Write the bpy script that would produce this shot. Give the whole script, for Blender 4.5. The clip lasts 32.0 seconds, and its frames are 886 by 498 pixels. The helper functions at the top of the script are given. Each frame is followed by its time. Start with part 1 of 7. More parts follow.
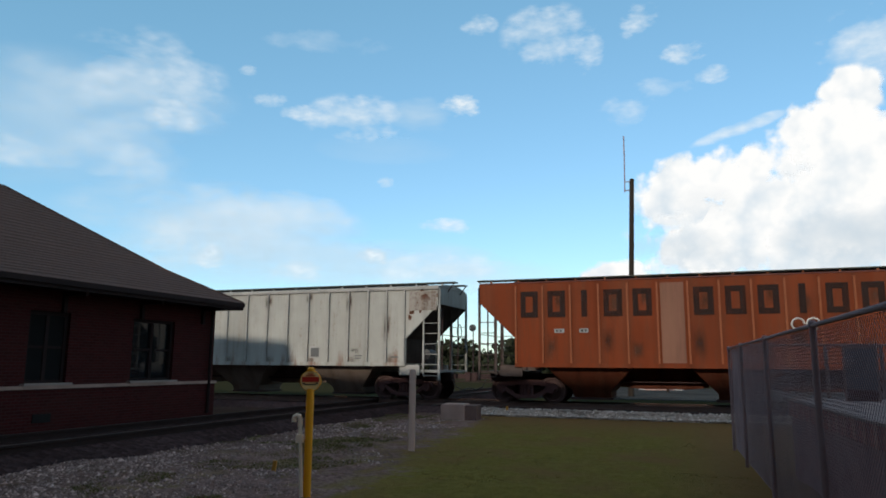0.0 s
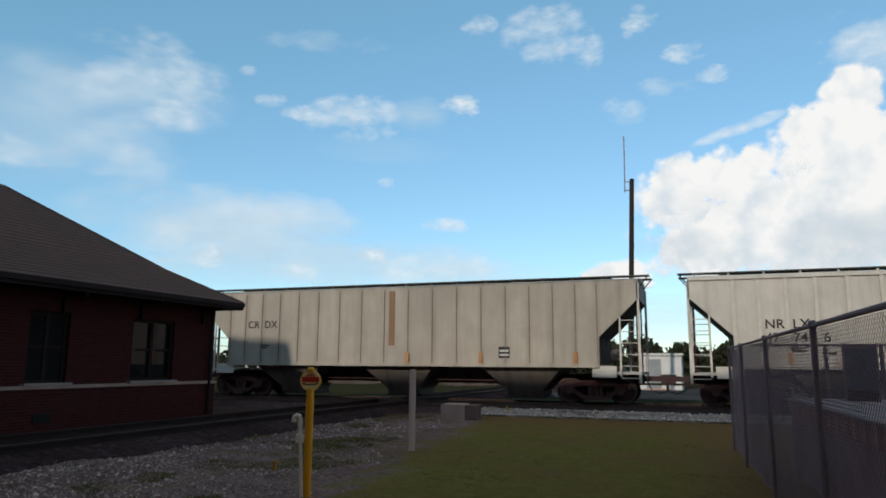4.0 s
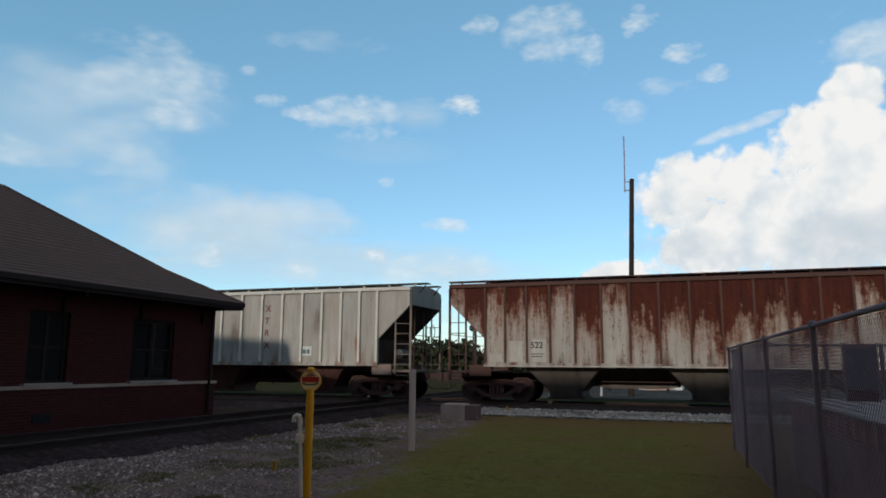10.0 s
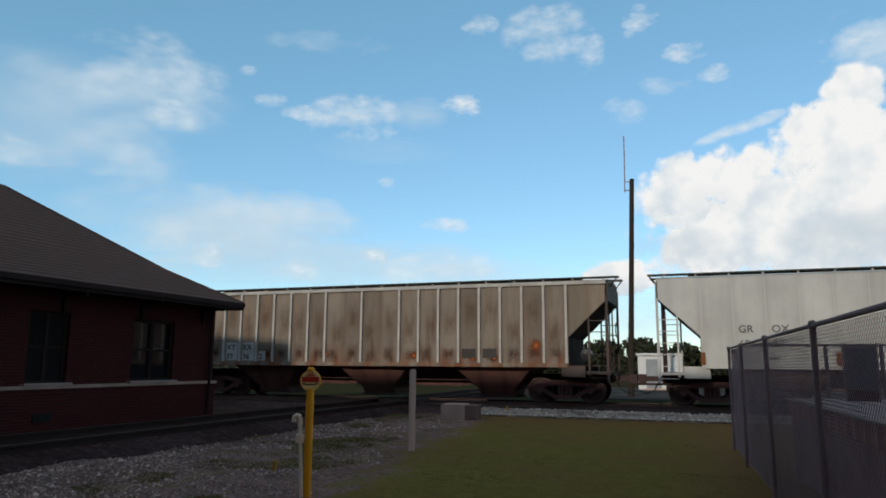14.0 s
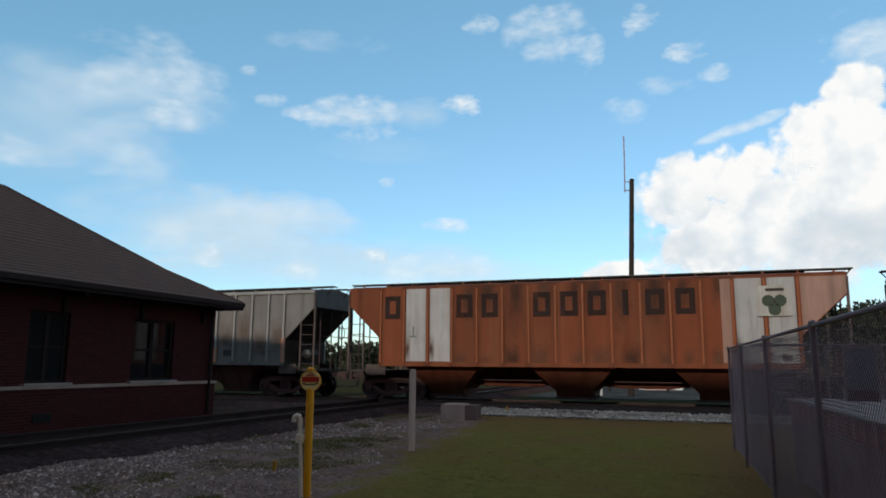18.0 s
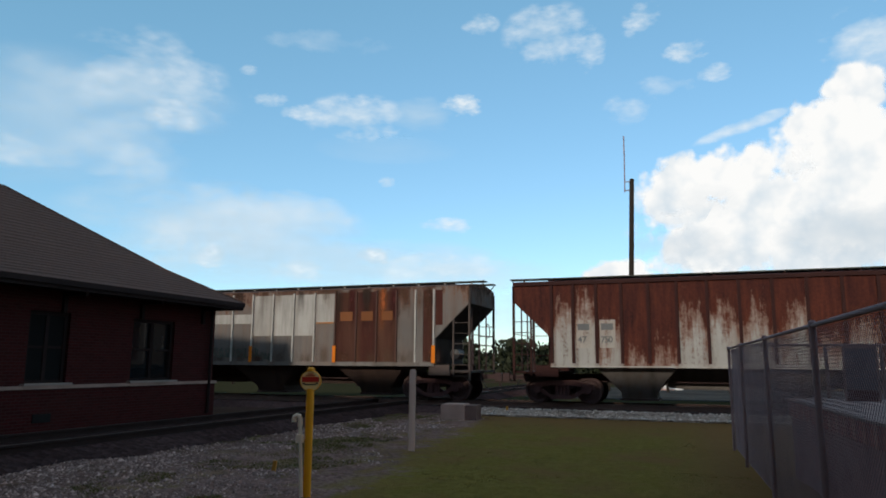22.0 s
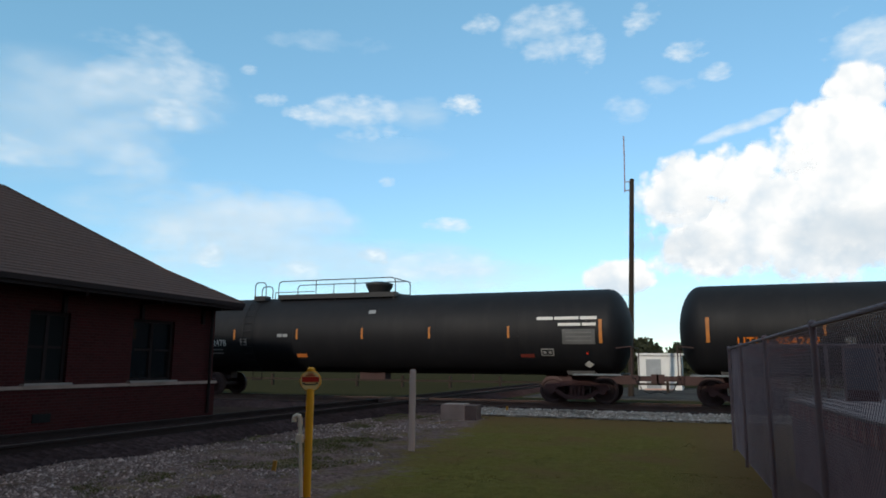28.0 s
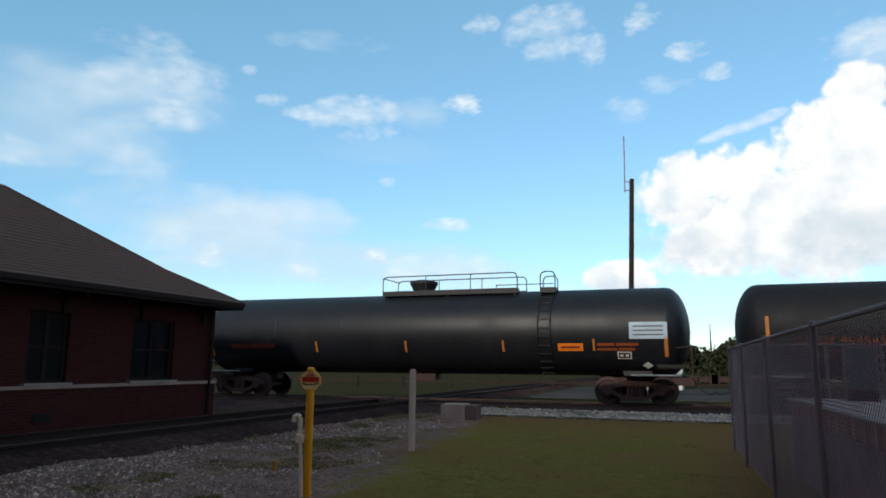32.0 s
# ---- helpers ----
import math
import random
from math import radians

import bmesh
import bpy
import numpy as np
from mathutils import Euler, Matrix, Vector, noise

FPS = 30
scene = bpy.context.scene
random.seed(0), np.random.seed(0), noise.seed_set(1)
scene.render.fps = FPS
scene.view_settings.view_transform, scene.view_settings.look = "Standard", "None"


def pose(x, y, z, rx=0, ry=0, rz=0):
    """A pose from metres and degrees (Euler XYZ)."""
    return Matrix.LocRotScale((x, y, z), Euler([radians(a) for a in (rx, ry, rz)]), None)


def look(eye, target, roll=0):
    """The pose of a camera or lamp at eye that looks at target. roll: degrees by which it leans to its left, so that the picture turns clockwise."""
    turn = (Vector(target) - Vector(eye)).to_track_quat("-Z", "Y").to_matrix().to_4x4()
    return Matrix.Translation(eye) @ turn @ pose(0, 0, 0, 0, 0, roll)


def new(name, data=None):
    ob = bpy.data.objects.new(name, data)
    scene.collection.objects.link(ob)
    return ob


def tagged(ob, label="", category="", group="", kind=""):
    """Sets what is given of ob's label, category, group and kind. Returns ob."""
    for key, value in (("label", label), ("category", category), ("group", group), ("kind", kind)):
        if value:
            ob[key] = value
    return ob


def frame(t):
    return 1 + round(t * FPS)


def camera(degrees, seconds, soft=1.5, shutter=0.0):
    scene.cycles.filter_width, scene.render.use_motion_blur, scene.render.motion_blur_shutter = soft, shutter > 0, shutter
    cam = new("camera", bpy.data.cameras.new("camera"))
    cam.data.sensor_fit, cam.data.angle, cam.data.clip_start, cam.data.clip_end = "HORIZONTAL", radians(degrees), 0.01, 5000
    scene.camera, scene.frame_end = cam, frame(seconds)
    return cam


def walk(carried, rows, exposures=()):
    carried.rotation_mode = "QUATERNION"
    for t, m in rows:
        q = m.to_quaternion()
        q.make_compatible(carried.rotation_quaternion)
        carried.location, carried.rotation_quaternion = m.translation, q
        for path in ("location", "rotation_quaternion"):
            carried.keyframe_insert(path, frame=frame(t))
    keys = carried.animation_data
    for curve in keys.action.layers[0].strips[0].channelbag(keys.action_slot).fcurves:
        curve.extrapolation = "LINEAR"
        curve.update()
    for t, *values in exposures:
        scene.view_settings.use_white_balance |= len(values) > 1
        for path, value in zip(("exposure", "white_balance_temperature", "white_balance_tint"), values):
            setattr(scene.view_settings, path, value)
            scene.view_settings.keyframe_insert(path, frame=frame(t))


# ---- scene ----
# The camera stands still on the lawn beside a chain-link fence.
EYE = (0.0, 0.0, 1.65)
YAW, PITCH, ROLL = radians(-20.44), radians(9.27), 0.38
AIM = (EYE[0] + math.sin(YAW) * math.cos(PITCH), EYE[1] + math.cos(YAW) * math.cos(PITCH), EYE[2] + math.sin(PITCH))
cam = camera(64.2, 32.0, soft=1.75)
walk(cam, [(0.0, look(EYE, AIM, ROLL)), (32.0, look(EYE, AIM, ROLL))], exposures=[(0.0, 0.0), (1.5, 0.01), (3.0, -0.10), (5.0, -0.12), (9.0, -0.16), (14.0, -0.15), (17.0, -0.06), (20.0, -0.03), (23.0, -0.04), (25.0, 0.04), (28.0, 0.05), (32.0, 0.08)])

# ---- light ----
SUN_WAY = Vector((0.6, 4.98, -2.3)).normalized()
SUN_EL = math.asin(-SUN_WAY.z)
world = bpy.data.worlds.new("world")
scene.world = world
world.use_nodes = True
wn = world.node_tree
sky = wn.nodes.new("ShaderNodeTexSky")
sky.sky_type = "NISHITA"
sky.sun_disc = False
sky.sun_elevation = SUN_EL
sky.sun_rotation = math.atan2(-SUN_WAY.x, -SUN_WAY.y)
sky.air_density, sky.dust_density, sky.ozone_density = 1.0, 0.4, 3.4
bg = wn.nodes["Background"]
bg.inputs[1].default_value = 0.18
# a thin high veil over the whole sky
veil = wn.nodes.new("ShaderNodeMix")
veil.data_type = "RGBA"
veil.inputs[0].default_value = 0.30
veil.inputs[7].default_value = (1.25, 3.70, 4.40, 1)
wn.links.new(sky.outputs[0], veil.inputs[6])
wn.links.new(veil.outputs[2], bg.inputs[0])

sun_data = bpy.data.lights.new("sun", "SUN")
sun_data.energy, sun_data.angle, sun_data.color = 2.75, radians(0.6), (1.0, 0.91, 0.78)
sun = new("sun", sun_data)
sun.matrix_world = look((0, 0, 60), Vector((0, 0, 60)) + SUN_WAY)


# ---- materials ----
def material(name, gloss=0.12):
    m = bpy.data.materials.new(name)
    m.use_nodes = True
    m.node_tree.nodes["Principled BSDF"].inputs["Specular IOR Level"].default_value = gloss
    return m, m.node_tree, m.node_tree.nodes["Principled BSDF"]


def node(tree, kind, **inputs):
    n = tree.nodes.new("ShaderNode" + kind)
    for k, v in inputs.items():
        n.inputs[k.replace("_", " ")].default_value = v
    return n


def coords(tree, scale=(1, 1, 1), which="Object"):
    tc = tree.nodes.new("ShaderNodeTexCoord")
    mp = tree.nodes.new("ShaderNodeMapping")
    mp.inputs["Scale"].default_value = scale
    tree.links.new(tc.outputs[which], mp.inputs["Vector"])
    return mp.outputs["Vector"]


def grain(tree, vec, scale, detail=6.0, rough=0.6):
    n = node(tree, "TexNoise", Scale=scale, Detail=detail, Roughness=rough)
    tree.links.new(vec, n.inputs["Vector"])
    return n.outputs["Fac"]


def ramp(tree, fac, stops):
    r = tree.nodes.new("ShaderNodeValToRGB")
    els = r.color_ramp.elements
    while len(els) < len(stops):
        els.new(0.5)
    for e, (p, c) in zip(els, stops):
        e.position = p
        e.color = (*c, 1) if len(c) == 3 else c
    tree.links.new(fac, r.inputs[0])
    return r.outputs[0]


def grey(v):
    return (v, v, v)


def mixed(tree, fac, a, b, mode="MIX"):
    n = tree.nodes.new("ShaderNodeMix")
    n.data_type, n.blend_type = "RGBA", mode
    for sock, v in ((n.inputs[0], fac), (n.inputs[6], a), (n.inputs[7], b)):
        if isinstance(v, (int, float)):
            sock.default_value = v
        elif isinstance(v, tuple):
            sock.default_value = (*v, 1) if len(v) == 3 else v
        else:
            tree.links.new(v, sock)
    return n.outputs[2]


def maths(tree, op, a, b=0.0, clamp=False):
    n = tree.nodes.new("ShaderNodeMath")
    n.operation, n.use_clamp = op, clamp
    for sock, v in ((n.inputs[0], a), (n.inputs[1], b)):
        if isinstance(v, (int, float)):
            sock.default_value = v
        else:
            tree.links.new(v, sock)
    return n.outputs[0]


def bump(tree, bsdf, fac, strength=0.3, dist=0.02):
    b = node(tree, "Bump", Strength=strength, Distance=dist)
    tree.links.new(fac, b.inputs["Height"])
    tree.links.new(b.outputs[0], bsdf.inputs["Normal"])


def plain(name, col, rough=0.6, metal=0.0, vary=0.25, scale=6.0, stretch=(1, 1, 1), relief=0.15):
    """Paint, wood or metal: a base colour with grain and wear at two scales."""
    m, t, b = material(name)
    v = coords(t, stretch)
    big, fine = grain(t, v, scale * 0.25), grain(t, v, scale * 5)
    dark = tuple(c * (1 - vary) for c in col)
    light = tuple(min(1, c * (1 + vary * 0.6)) for c in col)
    c1 = ramp(t, big, [(0.3, dark), (0.7, light)])
    c2 = mixed(t, 0.25, c1, ramp(t, fine, [(0.3, dark), (0.75, light)]))
    t.links.new(c2, b.inputs["Base Color"])
    b.inputs["Roughness"].default_value, b.inputs["Metallic"].default_value = rough, metal
    b.inputs["Specular IOR Level"].default_value = 0.15 if rough > 0.75 else 0.3
    bump(t, b, fine, relief, 0.01)
    return m


RUST_DARK, RUST = (0.10, 0.028, 0.012), (0.24, 0.075, 0.025)


def car_paint(name, col, rust=0.0, top=0.0, streak=0.3, dirt=0.35, blot=0.0, rust_cols=(RUST_DARK, RUST), seed=0.0, low=0.0, posts=None, uneven=0.3, edge=None, edges=0.55):
    """Weathered freight-car paint, each panel a little different: dirt streaks that run down, rust from the top chord
    (top), from the sill (low) and in spots (blot), rib shading and grime in the colour beside the posts (edge, edges).
    """
    col = tuple(c * 0.72 for c in col)
    rust_cols = [tuple(c * 0.8 for c in r) for r in rust_cols]
    m, t, b = material(name)
    tc = t.nodes.new("ShaderNodeTexCoord")
    mp = t.nodes.new("ShaderNodeMapping")
    mp.inputs["Location"].default_value = (seed * 7.3, seed * 3.1, seed)
    t.links.new(tc.outputs["Object"], mp.inputs["Vector"])
    vec = mp.outputs["Vector"]
    mp2 = t.nodes.new("ShaderNodeMapping")
    mp2.inputs["Scale"].default_value = (1.0, 1.0, 0.10)
    t.links.new(vec, mp2.inputs["Vector"])
    sv = mp2.outputs["Vector"]
    sep = t.nodes.new("ShaderNodeSeparateXYZ")
    t.links.new(tc.outputs["Object"], sep.inputs[0])
    z = maths(t, "MULTIPLY_ADD", sep.outputs["Z"], 0.35)
    z.node.inputs[2].default_value = -0.4655
    streaks, wide, fine = grain(t, sv, 5.0, 8.0, 0.7), grain(t, sv, 1.3, 5.0, 0.6), grain(t, vec, 14.0, 8.0, 0.7)
    cloud = grain(t, vec, 0.7, 4.0)
    base = mixed(t, ramp(t, cloud, [(0.35, grey(0.0)), (0.7, grey(1.0))]), tuple(c * 0.86 for c in col), tuple(min(1, c * 1.08) for c in col))
    dcol = tuple(c * 0.42 for c in col)
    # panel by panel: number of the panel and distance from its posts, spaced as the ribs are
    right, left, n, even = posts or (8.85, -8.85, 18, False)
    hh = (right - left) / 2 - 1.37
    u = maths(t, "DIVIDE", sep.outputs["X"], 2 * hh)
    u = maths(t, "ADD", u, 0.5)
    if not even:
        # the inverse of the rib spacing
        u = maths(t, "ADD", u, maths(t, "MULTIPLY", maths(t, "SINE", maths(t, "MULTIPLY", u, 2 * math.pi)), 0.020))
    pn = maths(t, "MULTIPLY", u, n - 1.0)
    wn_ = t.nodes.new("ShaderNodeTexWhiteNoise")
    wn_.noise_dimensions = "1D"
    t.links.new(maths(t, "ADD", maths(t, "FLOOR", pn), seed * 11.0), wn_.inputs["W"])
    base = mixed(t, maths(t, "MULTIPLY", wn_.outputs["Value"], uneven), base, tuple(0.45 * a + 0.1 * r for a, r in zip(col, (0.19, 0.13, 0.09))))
    # rib shading, mixed with grime and rust, put into the colour beside each post
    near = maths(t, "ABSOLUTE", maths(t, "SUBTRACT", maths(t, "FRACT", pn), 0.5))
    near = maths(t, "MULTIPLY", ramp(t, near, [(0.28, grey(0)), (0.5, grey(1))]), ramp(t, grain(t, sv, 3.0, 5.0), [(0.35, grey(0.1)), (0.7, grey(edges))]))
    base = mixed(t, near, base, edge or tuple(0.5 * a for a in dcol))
    base = mixed(t, maths(t, "MULTIPLY", ramp(t, streaks, [(0.46, grey(0)), (0.72, grey(1))]), dirt), base, tuple(0.8 * d + 0.2 * r for d, r in zip(dcol, (0.16, 0.11, 0.07))))
    base = mixed(t, maths(t, "MULTIPLY", ramp(t, wide, [(0.5, grey(0)), (0.75, grey(1))]), streak), base, tuple(0.5 * a + 0.5 * r for a, r in zip(col, (0.19, 0.11, 0.065))))
    rc = mixed(t, ramp(t, maths(t, "ADD", maths(t, "MULTIPLY", streaks, 0.7), maths(t, "MULTIPLY", fine, 0.4)), [(0.38, grey(0)), (0.72, grey(1))]), rust_cols[0], rust_cols[1])
    if top > 0:
        # rust creeps down from the top chord, further beside the posts, with an orange bloom at its edge
        heavy = min(1.0, top / 0.4)
        mp3 = t.nodes.new("ShaderNodeMapping")
        mp3.inputs["Scale"].default_value = (1.3, 1.0, 0.30)
        t.links.new(vec, mp3.inputs["Vector"])
        f = maths(t, "ADD", z, maths(t, "MULTIPLY", maths(t, "SUBTRACT", streaks, 0.5), 1.0))
        f = maths(t, "ADD", f, maths(t, "MULTIPLY", maths(t, "SUBTRACT", wide, 0.5), 0.8))
        f = maths(t, "ADD", f, maths(t, "MULTIPLY", maths(t, "SUBTRACT", maths(t, "ADD", grain(t, mp3.outputs["Vector"], 2.2, 8.0, 0.7), maths(t, "MULTIPLY", grain(t, vec, 3.0, 8.0, 0.7), 0.7)), 0.85), 1.0))
        f = maths(t, "ADD", f, maths(t, "MULTIPLY", maths(t, "SUBTRACT", wn_.outputs["Value"], 0.5), 0.55 * heavy))
        f = maths(t, "ADD", f, maths(t, "MULTIPLY", near, 0.40 * heavy))
        f = maths(t, "ADD", f, maths(t, "MULTIPLY", maths(t, "SUBTRACT", fine, 0.5), 0.35))
        bloom = tuple(0.5 * c_ + 0.5 * g_ for c_, g_ in zip(rust_cols[1], (0.19, 0.068, 0.028)))
        stain = ramp(t, f, [(max(0.0, 1 - top - 0.55), grey(0)), (max(0.01, 1 - top + 0.02), grey(0.65))])
        base = mixed(t, stain, base, tuple(0.55 * a + 0.45 * r for a, r in zip(col, bloom)))
        core = mixed(t, ramp(t, f, [(max(0.0, 1 - top - 0.02), grey(0)), (min(1.0, 1 - top + 0.30), grey(1))]), bloom, rc)
        f = ramp(t, f, [(max(0.0, 1 - top - 0.14), grey(0)), (min(1.0, 1 - top + 0.24), grey(1))])
        base = mixed(t, f, base, core)
    if low > 0:
        f = maths(t, "ADD", maths(t, "SUBTRACT", low, z), maths(t, "MULTIPLY", maths(t, "SUBTRACT", grain(t, sv, 2.5), 0.55), 1.6))
        base = mixed(t, maths(t, "MULTIPLY", ramp(t, f, [(0.0, grey(0)), (0.3, grey(1))]), 0.75), base, rc)
    if blot > 0:
        sp = grain(t, vec, 2.6, 3.0, 0.55)
        ar = grain(t, vec, 0.45, 2.0)
        f = maths(t, "MULTIPLY", ramp(t, sp, [(0.66 - blot * 0.1, grey(0)), (0.69 - blot * 0.1, grey(1))]), ramp(t, ar, [(0.48, grey(0)), (0.56, grey(1))]))
        base = mixed(t, f, base, rc)
    if rust > 0:
        f = ramp(t, maths(t, "MULTIPLY", fine, streaks), [(0.34 - rust * 0.1, grey(0)), (0.44 - rust * 0.1, grey(1))])
        base = mixed(t, maths(t, "MULTIPLY", f, min(1.0, rust + 0.3)), base, rc)
    t.links.new(base, b.inputs["Base Color"])
    b.inputs["Roughness"].default_value = 0.75
    b.inputs["Specular IOR Level"].default_value = 0.10
    bump(t, b, fine, 0.18, 0.01)
    return m


def gravel_mat(name, a, b_, scale=9.0):
    m, t, b = material(name, 0.0)
    v = coords(t)
    vo = node(t, "TexVoronoi", Scale=scale)
    t.links.new(v, vo.inputs["Vector"])
    big = grain(t, v, 0.35)
    c = mixed(t, vo.outputs["Color"], a, b_)
    c = mixed(t, ramp(t, big, [(0.4, grey(0)), (0.65, grey(0.6))]), c, tuple(x * 0.5 for x in a))
    t.links.new(c, b.inputs["Base Color"])
    b.inputs["Roughness"].default_value = 0.95
    bump(t, b, vo.outputs["Distance"], 0.8, 0.05)
    return m


def brick_mat():
    m, t, b = material("red_brick")
    tc = t.nodes.new("ShaderNodeTexCoord")
    sep = t.nodes.new("ShaderNodeSeparateXYZ")
    t.links.new(tc.outputs["Object"], sep.inputs[0])
    cmb = t.nodes.new("ShaderNodeCombineXYZ")
    t.links.new(maths(t, "ADD", sep.outputs["X"], sep.outputs["Y"]), cmb.inputs[0])
    t.links.new(sep.outputs["Z"], cmb.inputs[1])
    br = node(t, "TexBrick", Scale=1.0)
    br.inputs["Color1"].default_value, br.inputs["Color2"].default_value = (0.068, 0.0105, 0.0105, 1), (0.046, 0.0078, 0.0078, 1)
    br.inputs["Mortar"].default_value = (0.062, 0.026, 0.023, 1)
    br.inputs["Mortar Size"].default_value = 0.008
    br.inputs["Brick Width"].default_value, br.inputs["Row Height"].default_value = 0.215, 0.075
    t.links.new(cmb.outputs[0], br.inputs["Vector"])
    n = grain(t, tc.outputs["Object"], 1.2)
    c = mixed(t, ramp(t, n, [(0.4, grey(0)), (0.8, grey(0.5))]), br.outputs["Color"], (0.05, 0.02, 0.016))
    t.links.new(c, b.inputs["Base Color"])
    b.inputs["Roughness"].default_value = 0.9
    bump(t, b, br.outputs["Fac"], -0.5, 0.01)
    return m


def shingle_mat():
    m, t, b = material("roof_shingles")
    v = coords(t, (1.0, 1.0, 1.0))
    w = node(t, "TexWave", Scale=2.2, Distortion=0.6, Detail=2.0)
    w.wave_type, w.bands_direction, w.wave_profile = "BANDS", "Z", "SAW"
    t.links.new(v, w.inputs["Vector"])
    n, f = grain(t, v, 0.8), grain(t, v, 18.0)
    c = mixed(t, n, (0.108, 0.056, 0.044), (0.165, 0.086, 0.068))
    c = mixed(t, maths(t, "MULTIPLY", w.outputs["Fac"], 0.35), c, (0.062, 0.038, 0.031))
    c = mixed(t, ramp(t, f, [(0.4, grey(0)), (0.7, grey(0.5))]), c, (0.20, 0.125, 0.10))
    t.links.new(c, b.inputs["Base Color"])
    b.inputs["Roughness"].default_value = 0.92
    bump(t, b, w.outputs["Fac"], 0.5, 0.02)
    return m


def leaf_mat(name, a, b_):
    m, t, b = material(name)
    g = t.nodes.new("ShaderNodeNewGeometry")
    c = mixed(t, g.outputs["Random Per Island"], a, b_)
    t.links.new(c, b.inputs["Base Color"])
    b.inputs["Roughness"].default_value = 0.7
    return m


def ground_mat():
    """One sheet: lawn, worn gravel by the tracks, and field beyond, parted by where they lie."""
    m, t, b = material("ground_cover", 0.0)
    v = coords(t)
    sep = t.nodes.new("ShaderNodeSeparateXYZ")
    t.links.new(v, sep.inputs[0])
    big, mid, fine = grain(t, v, 0.5, 5), grain(t, v, 3.0, 6), grain(t, v, 40.0, 6)
    tuft = grain(t, coords(t, (1, 0.7, 1)), 9.0, 4)
    grass = mixed(t, ramp(t, mid, [(0.3, grey(0)), (0.7, grey(1))]), (0.148, 0.104, 0.023), (0.215, 0.150, 0.040))
    grass = mixed(t, ramp(t, tuft, [(0.40, grey(0)), (0.62, grey(0.7))]), grass, (0.118, 0.084, 0.021))
    grass = mixed(t, ramp(t, fine, [(0.35, grey(0)), (0.7, grey(0.5))]), grass, (0.235, 0.158, 0.052))
    # thin brown grass along the fence and before the main line's pale stones
    rim_x = maths(t, "MULTIPLY_ADD", maths(t, "ADD", maths(t, "ADD", sep.outputs["X"], maths(t, "MULTIPLY", sep.outputs["Y"], 0.053)), maths(t, "MULTIPLY", mid, 0.8)), 0.3)
    rim_x.node.inputs[2].default_value = 0.10
    rim_y = maths(t, "MULTIPLY", maths(t, "ADD", sep.outputs["Y"], maths(t, "MULTIPLY", mid, 2.0)), 0.04)
    rim = maths(t, "MAXIMUM", ramp(t, rim_x, [(0.12, grey(0)), (0.50, grey(0.8))]), ramp(t, rim_y, [(0.70, grey(0)), (0.90, grey(0.8))]))
    rim = maths(t, "MAXIMUM", rim, ramp(t, big, [(0.46, grey(0)), (0.66, grey(0.75))]))
    grass = mixed(t, rim, grass, (0.200, 0.100, 0.046))
    vo = node(t, "TexVoronoi", Scale=16.0)
    t.links.new(v, vo.inputs["Vector"])
    stone = mixed(t, vo.outputs["Color"], (0.125, 0.068, 0.058), (0.34, 0.19, 0.16))
    stone = mixed(t, ramp(t, big, [(0.35, grey(0.0)), (0.65, grey(0.6))]), stone, (0.085, 0.050, 0.038))
    # the gravel's colour darkens towards the side track
    near_track = maths(t, "ADD", sep.outputs["X"], maths(t, "MULTIPLY", maths(t, "SUBTRACT", mid, 0.5), 2.0))
    near_track = ramp(t, maths(t, "MULTIPLY_ADD", near_track, 0.1), [(0.0, grey(0.75)), (0.30, grey(0.0))])
    near_track.node.inputs[0].links[0].from_node.inputs[2].default_value = 1.08
    stone = mixed(t, near_track, stone, (0.04, 0.028, 0.022))
    # the gravel lies between the side track and a line that runs from the marker post to the main track
    edge = maths(t, "ADD", sep.outputs["X"], maths(t, "MULTIPLY", sep.outputs["Y"], 0.17))
    edge = maths(t, "ADD", edge, maths(t, "MULTIPLY", maths(t, "SUBTRACT", mid, 0.5), 2.2))
    edge = maths(t, "ADD", edge, maths(t, "MULTIPLY", maths(t, "SUBTRACT", big, 0.5), 3.0))
    isgrass = ramp(t, maths(t, "MULTIPLY_ADD", edge, 0.5), [(0.35, grey(0)), (0.65, grey(1))])
    isgrass.node.inputs[0].links[0].from_node.inputs[2].default_value = 2.05
    weeds = ramp(t, maths(t, "MULTIPLY", grain(t, v, 0.9, 6), 1.0), [(0.50, grey(0)), (0.66, grey(0.6))])
    cover = maths(t, "MAXIMUM", isgrass, maths(t, "MULTIPLY", weeds, ramp(t, maths(t, "MULTIPLY_ADD", sep.outputs["X"], 0.1), [(0.0, grey(0)), (0.35, grey(1))])))
    cover.node.inputs[1].links[0].from_node.inputs[1].links[0].from_node.inputs[0].links[0].from_node.inputs[2].default_value = 1.05
    field = mixed(t, mid, (0.026, 0.024, 0.012), (0.045, 0.040, 0.022))
    beyond = ramp(t, maths(t, "MULTIPLY", sep.outputs["Y"], 0.01), [(0.285, grey(0)), (0.29, grey(1))])
    cover = maths(t, "MAXIMUM", cover, beyond)
    c = mixed(t, cover, stone, mixed(t, beyond, grass, field))
    t.links.new(c, b.inputs["Base Color"])
    b.inputs["Roughness"].default_value = 0.95
    h = mixed(t, cover, vo.outputs["Distance"], fine)
    bump(t, b, h, 0.7, 0.04)
    return m


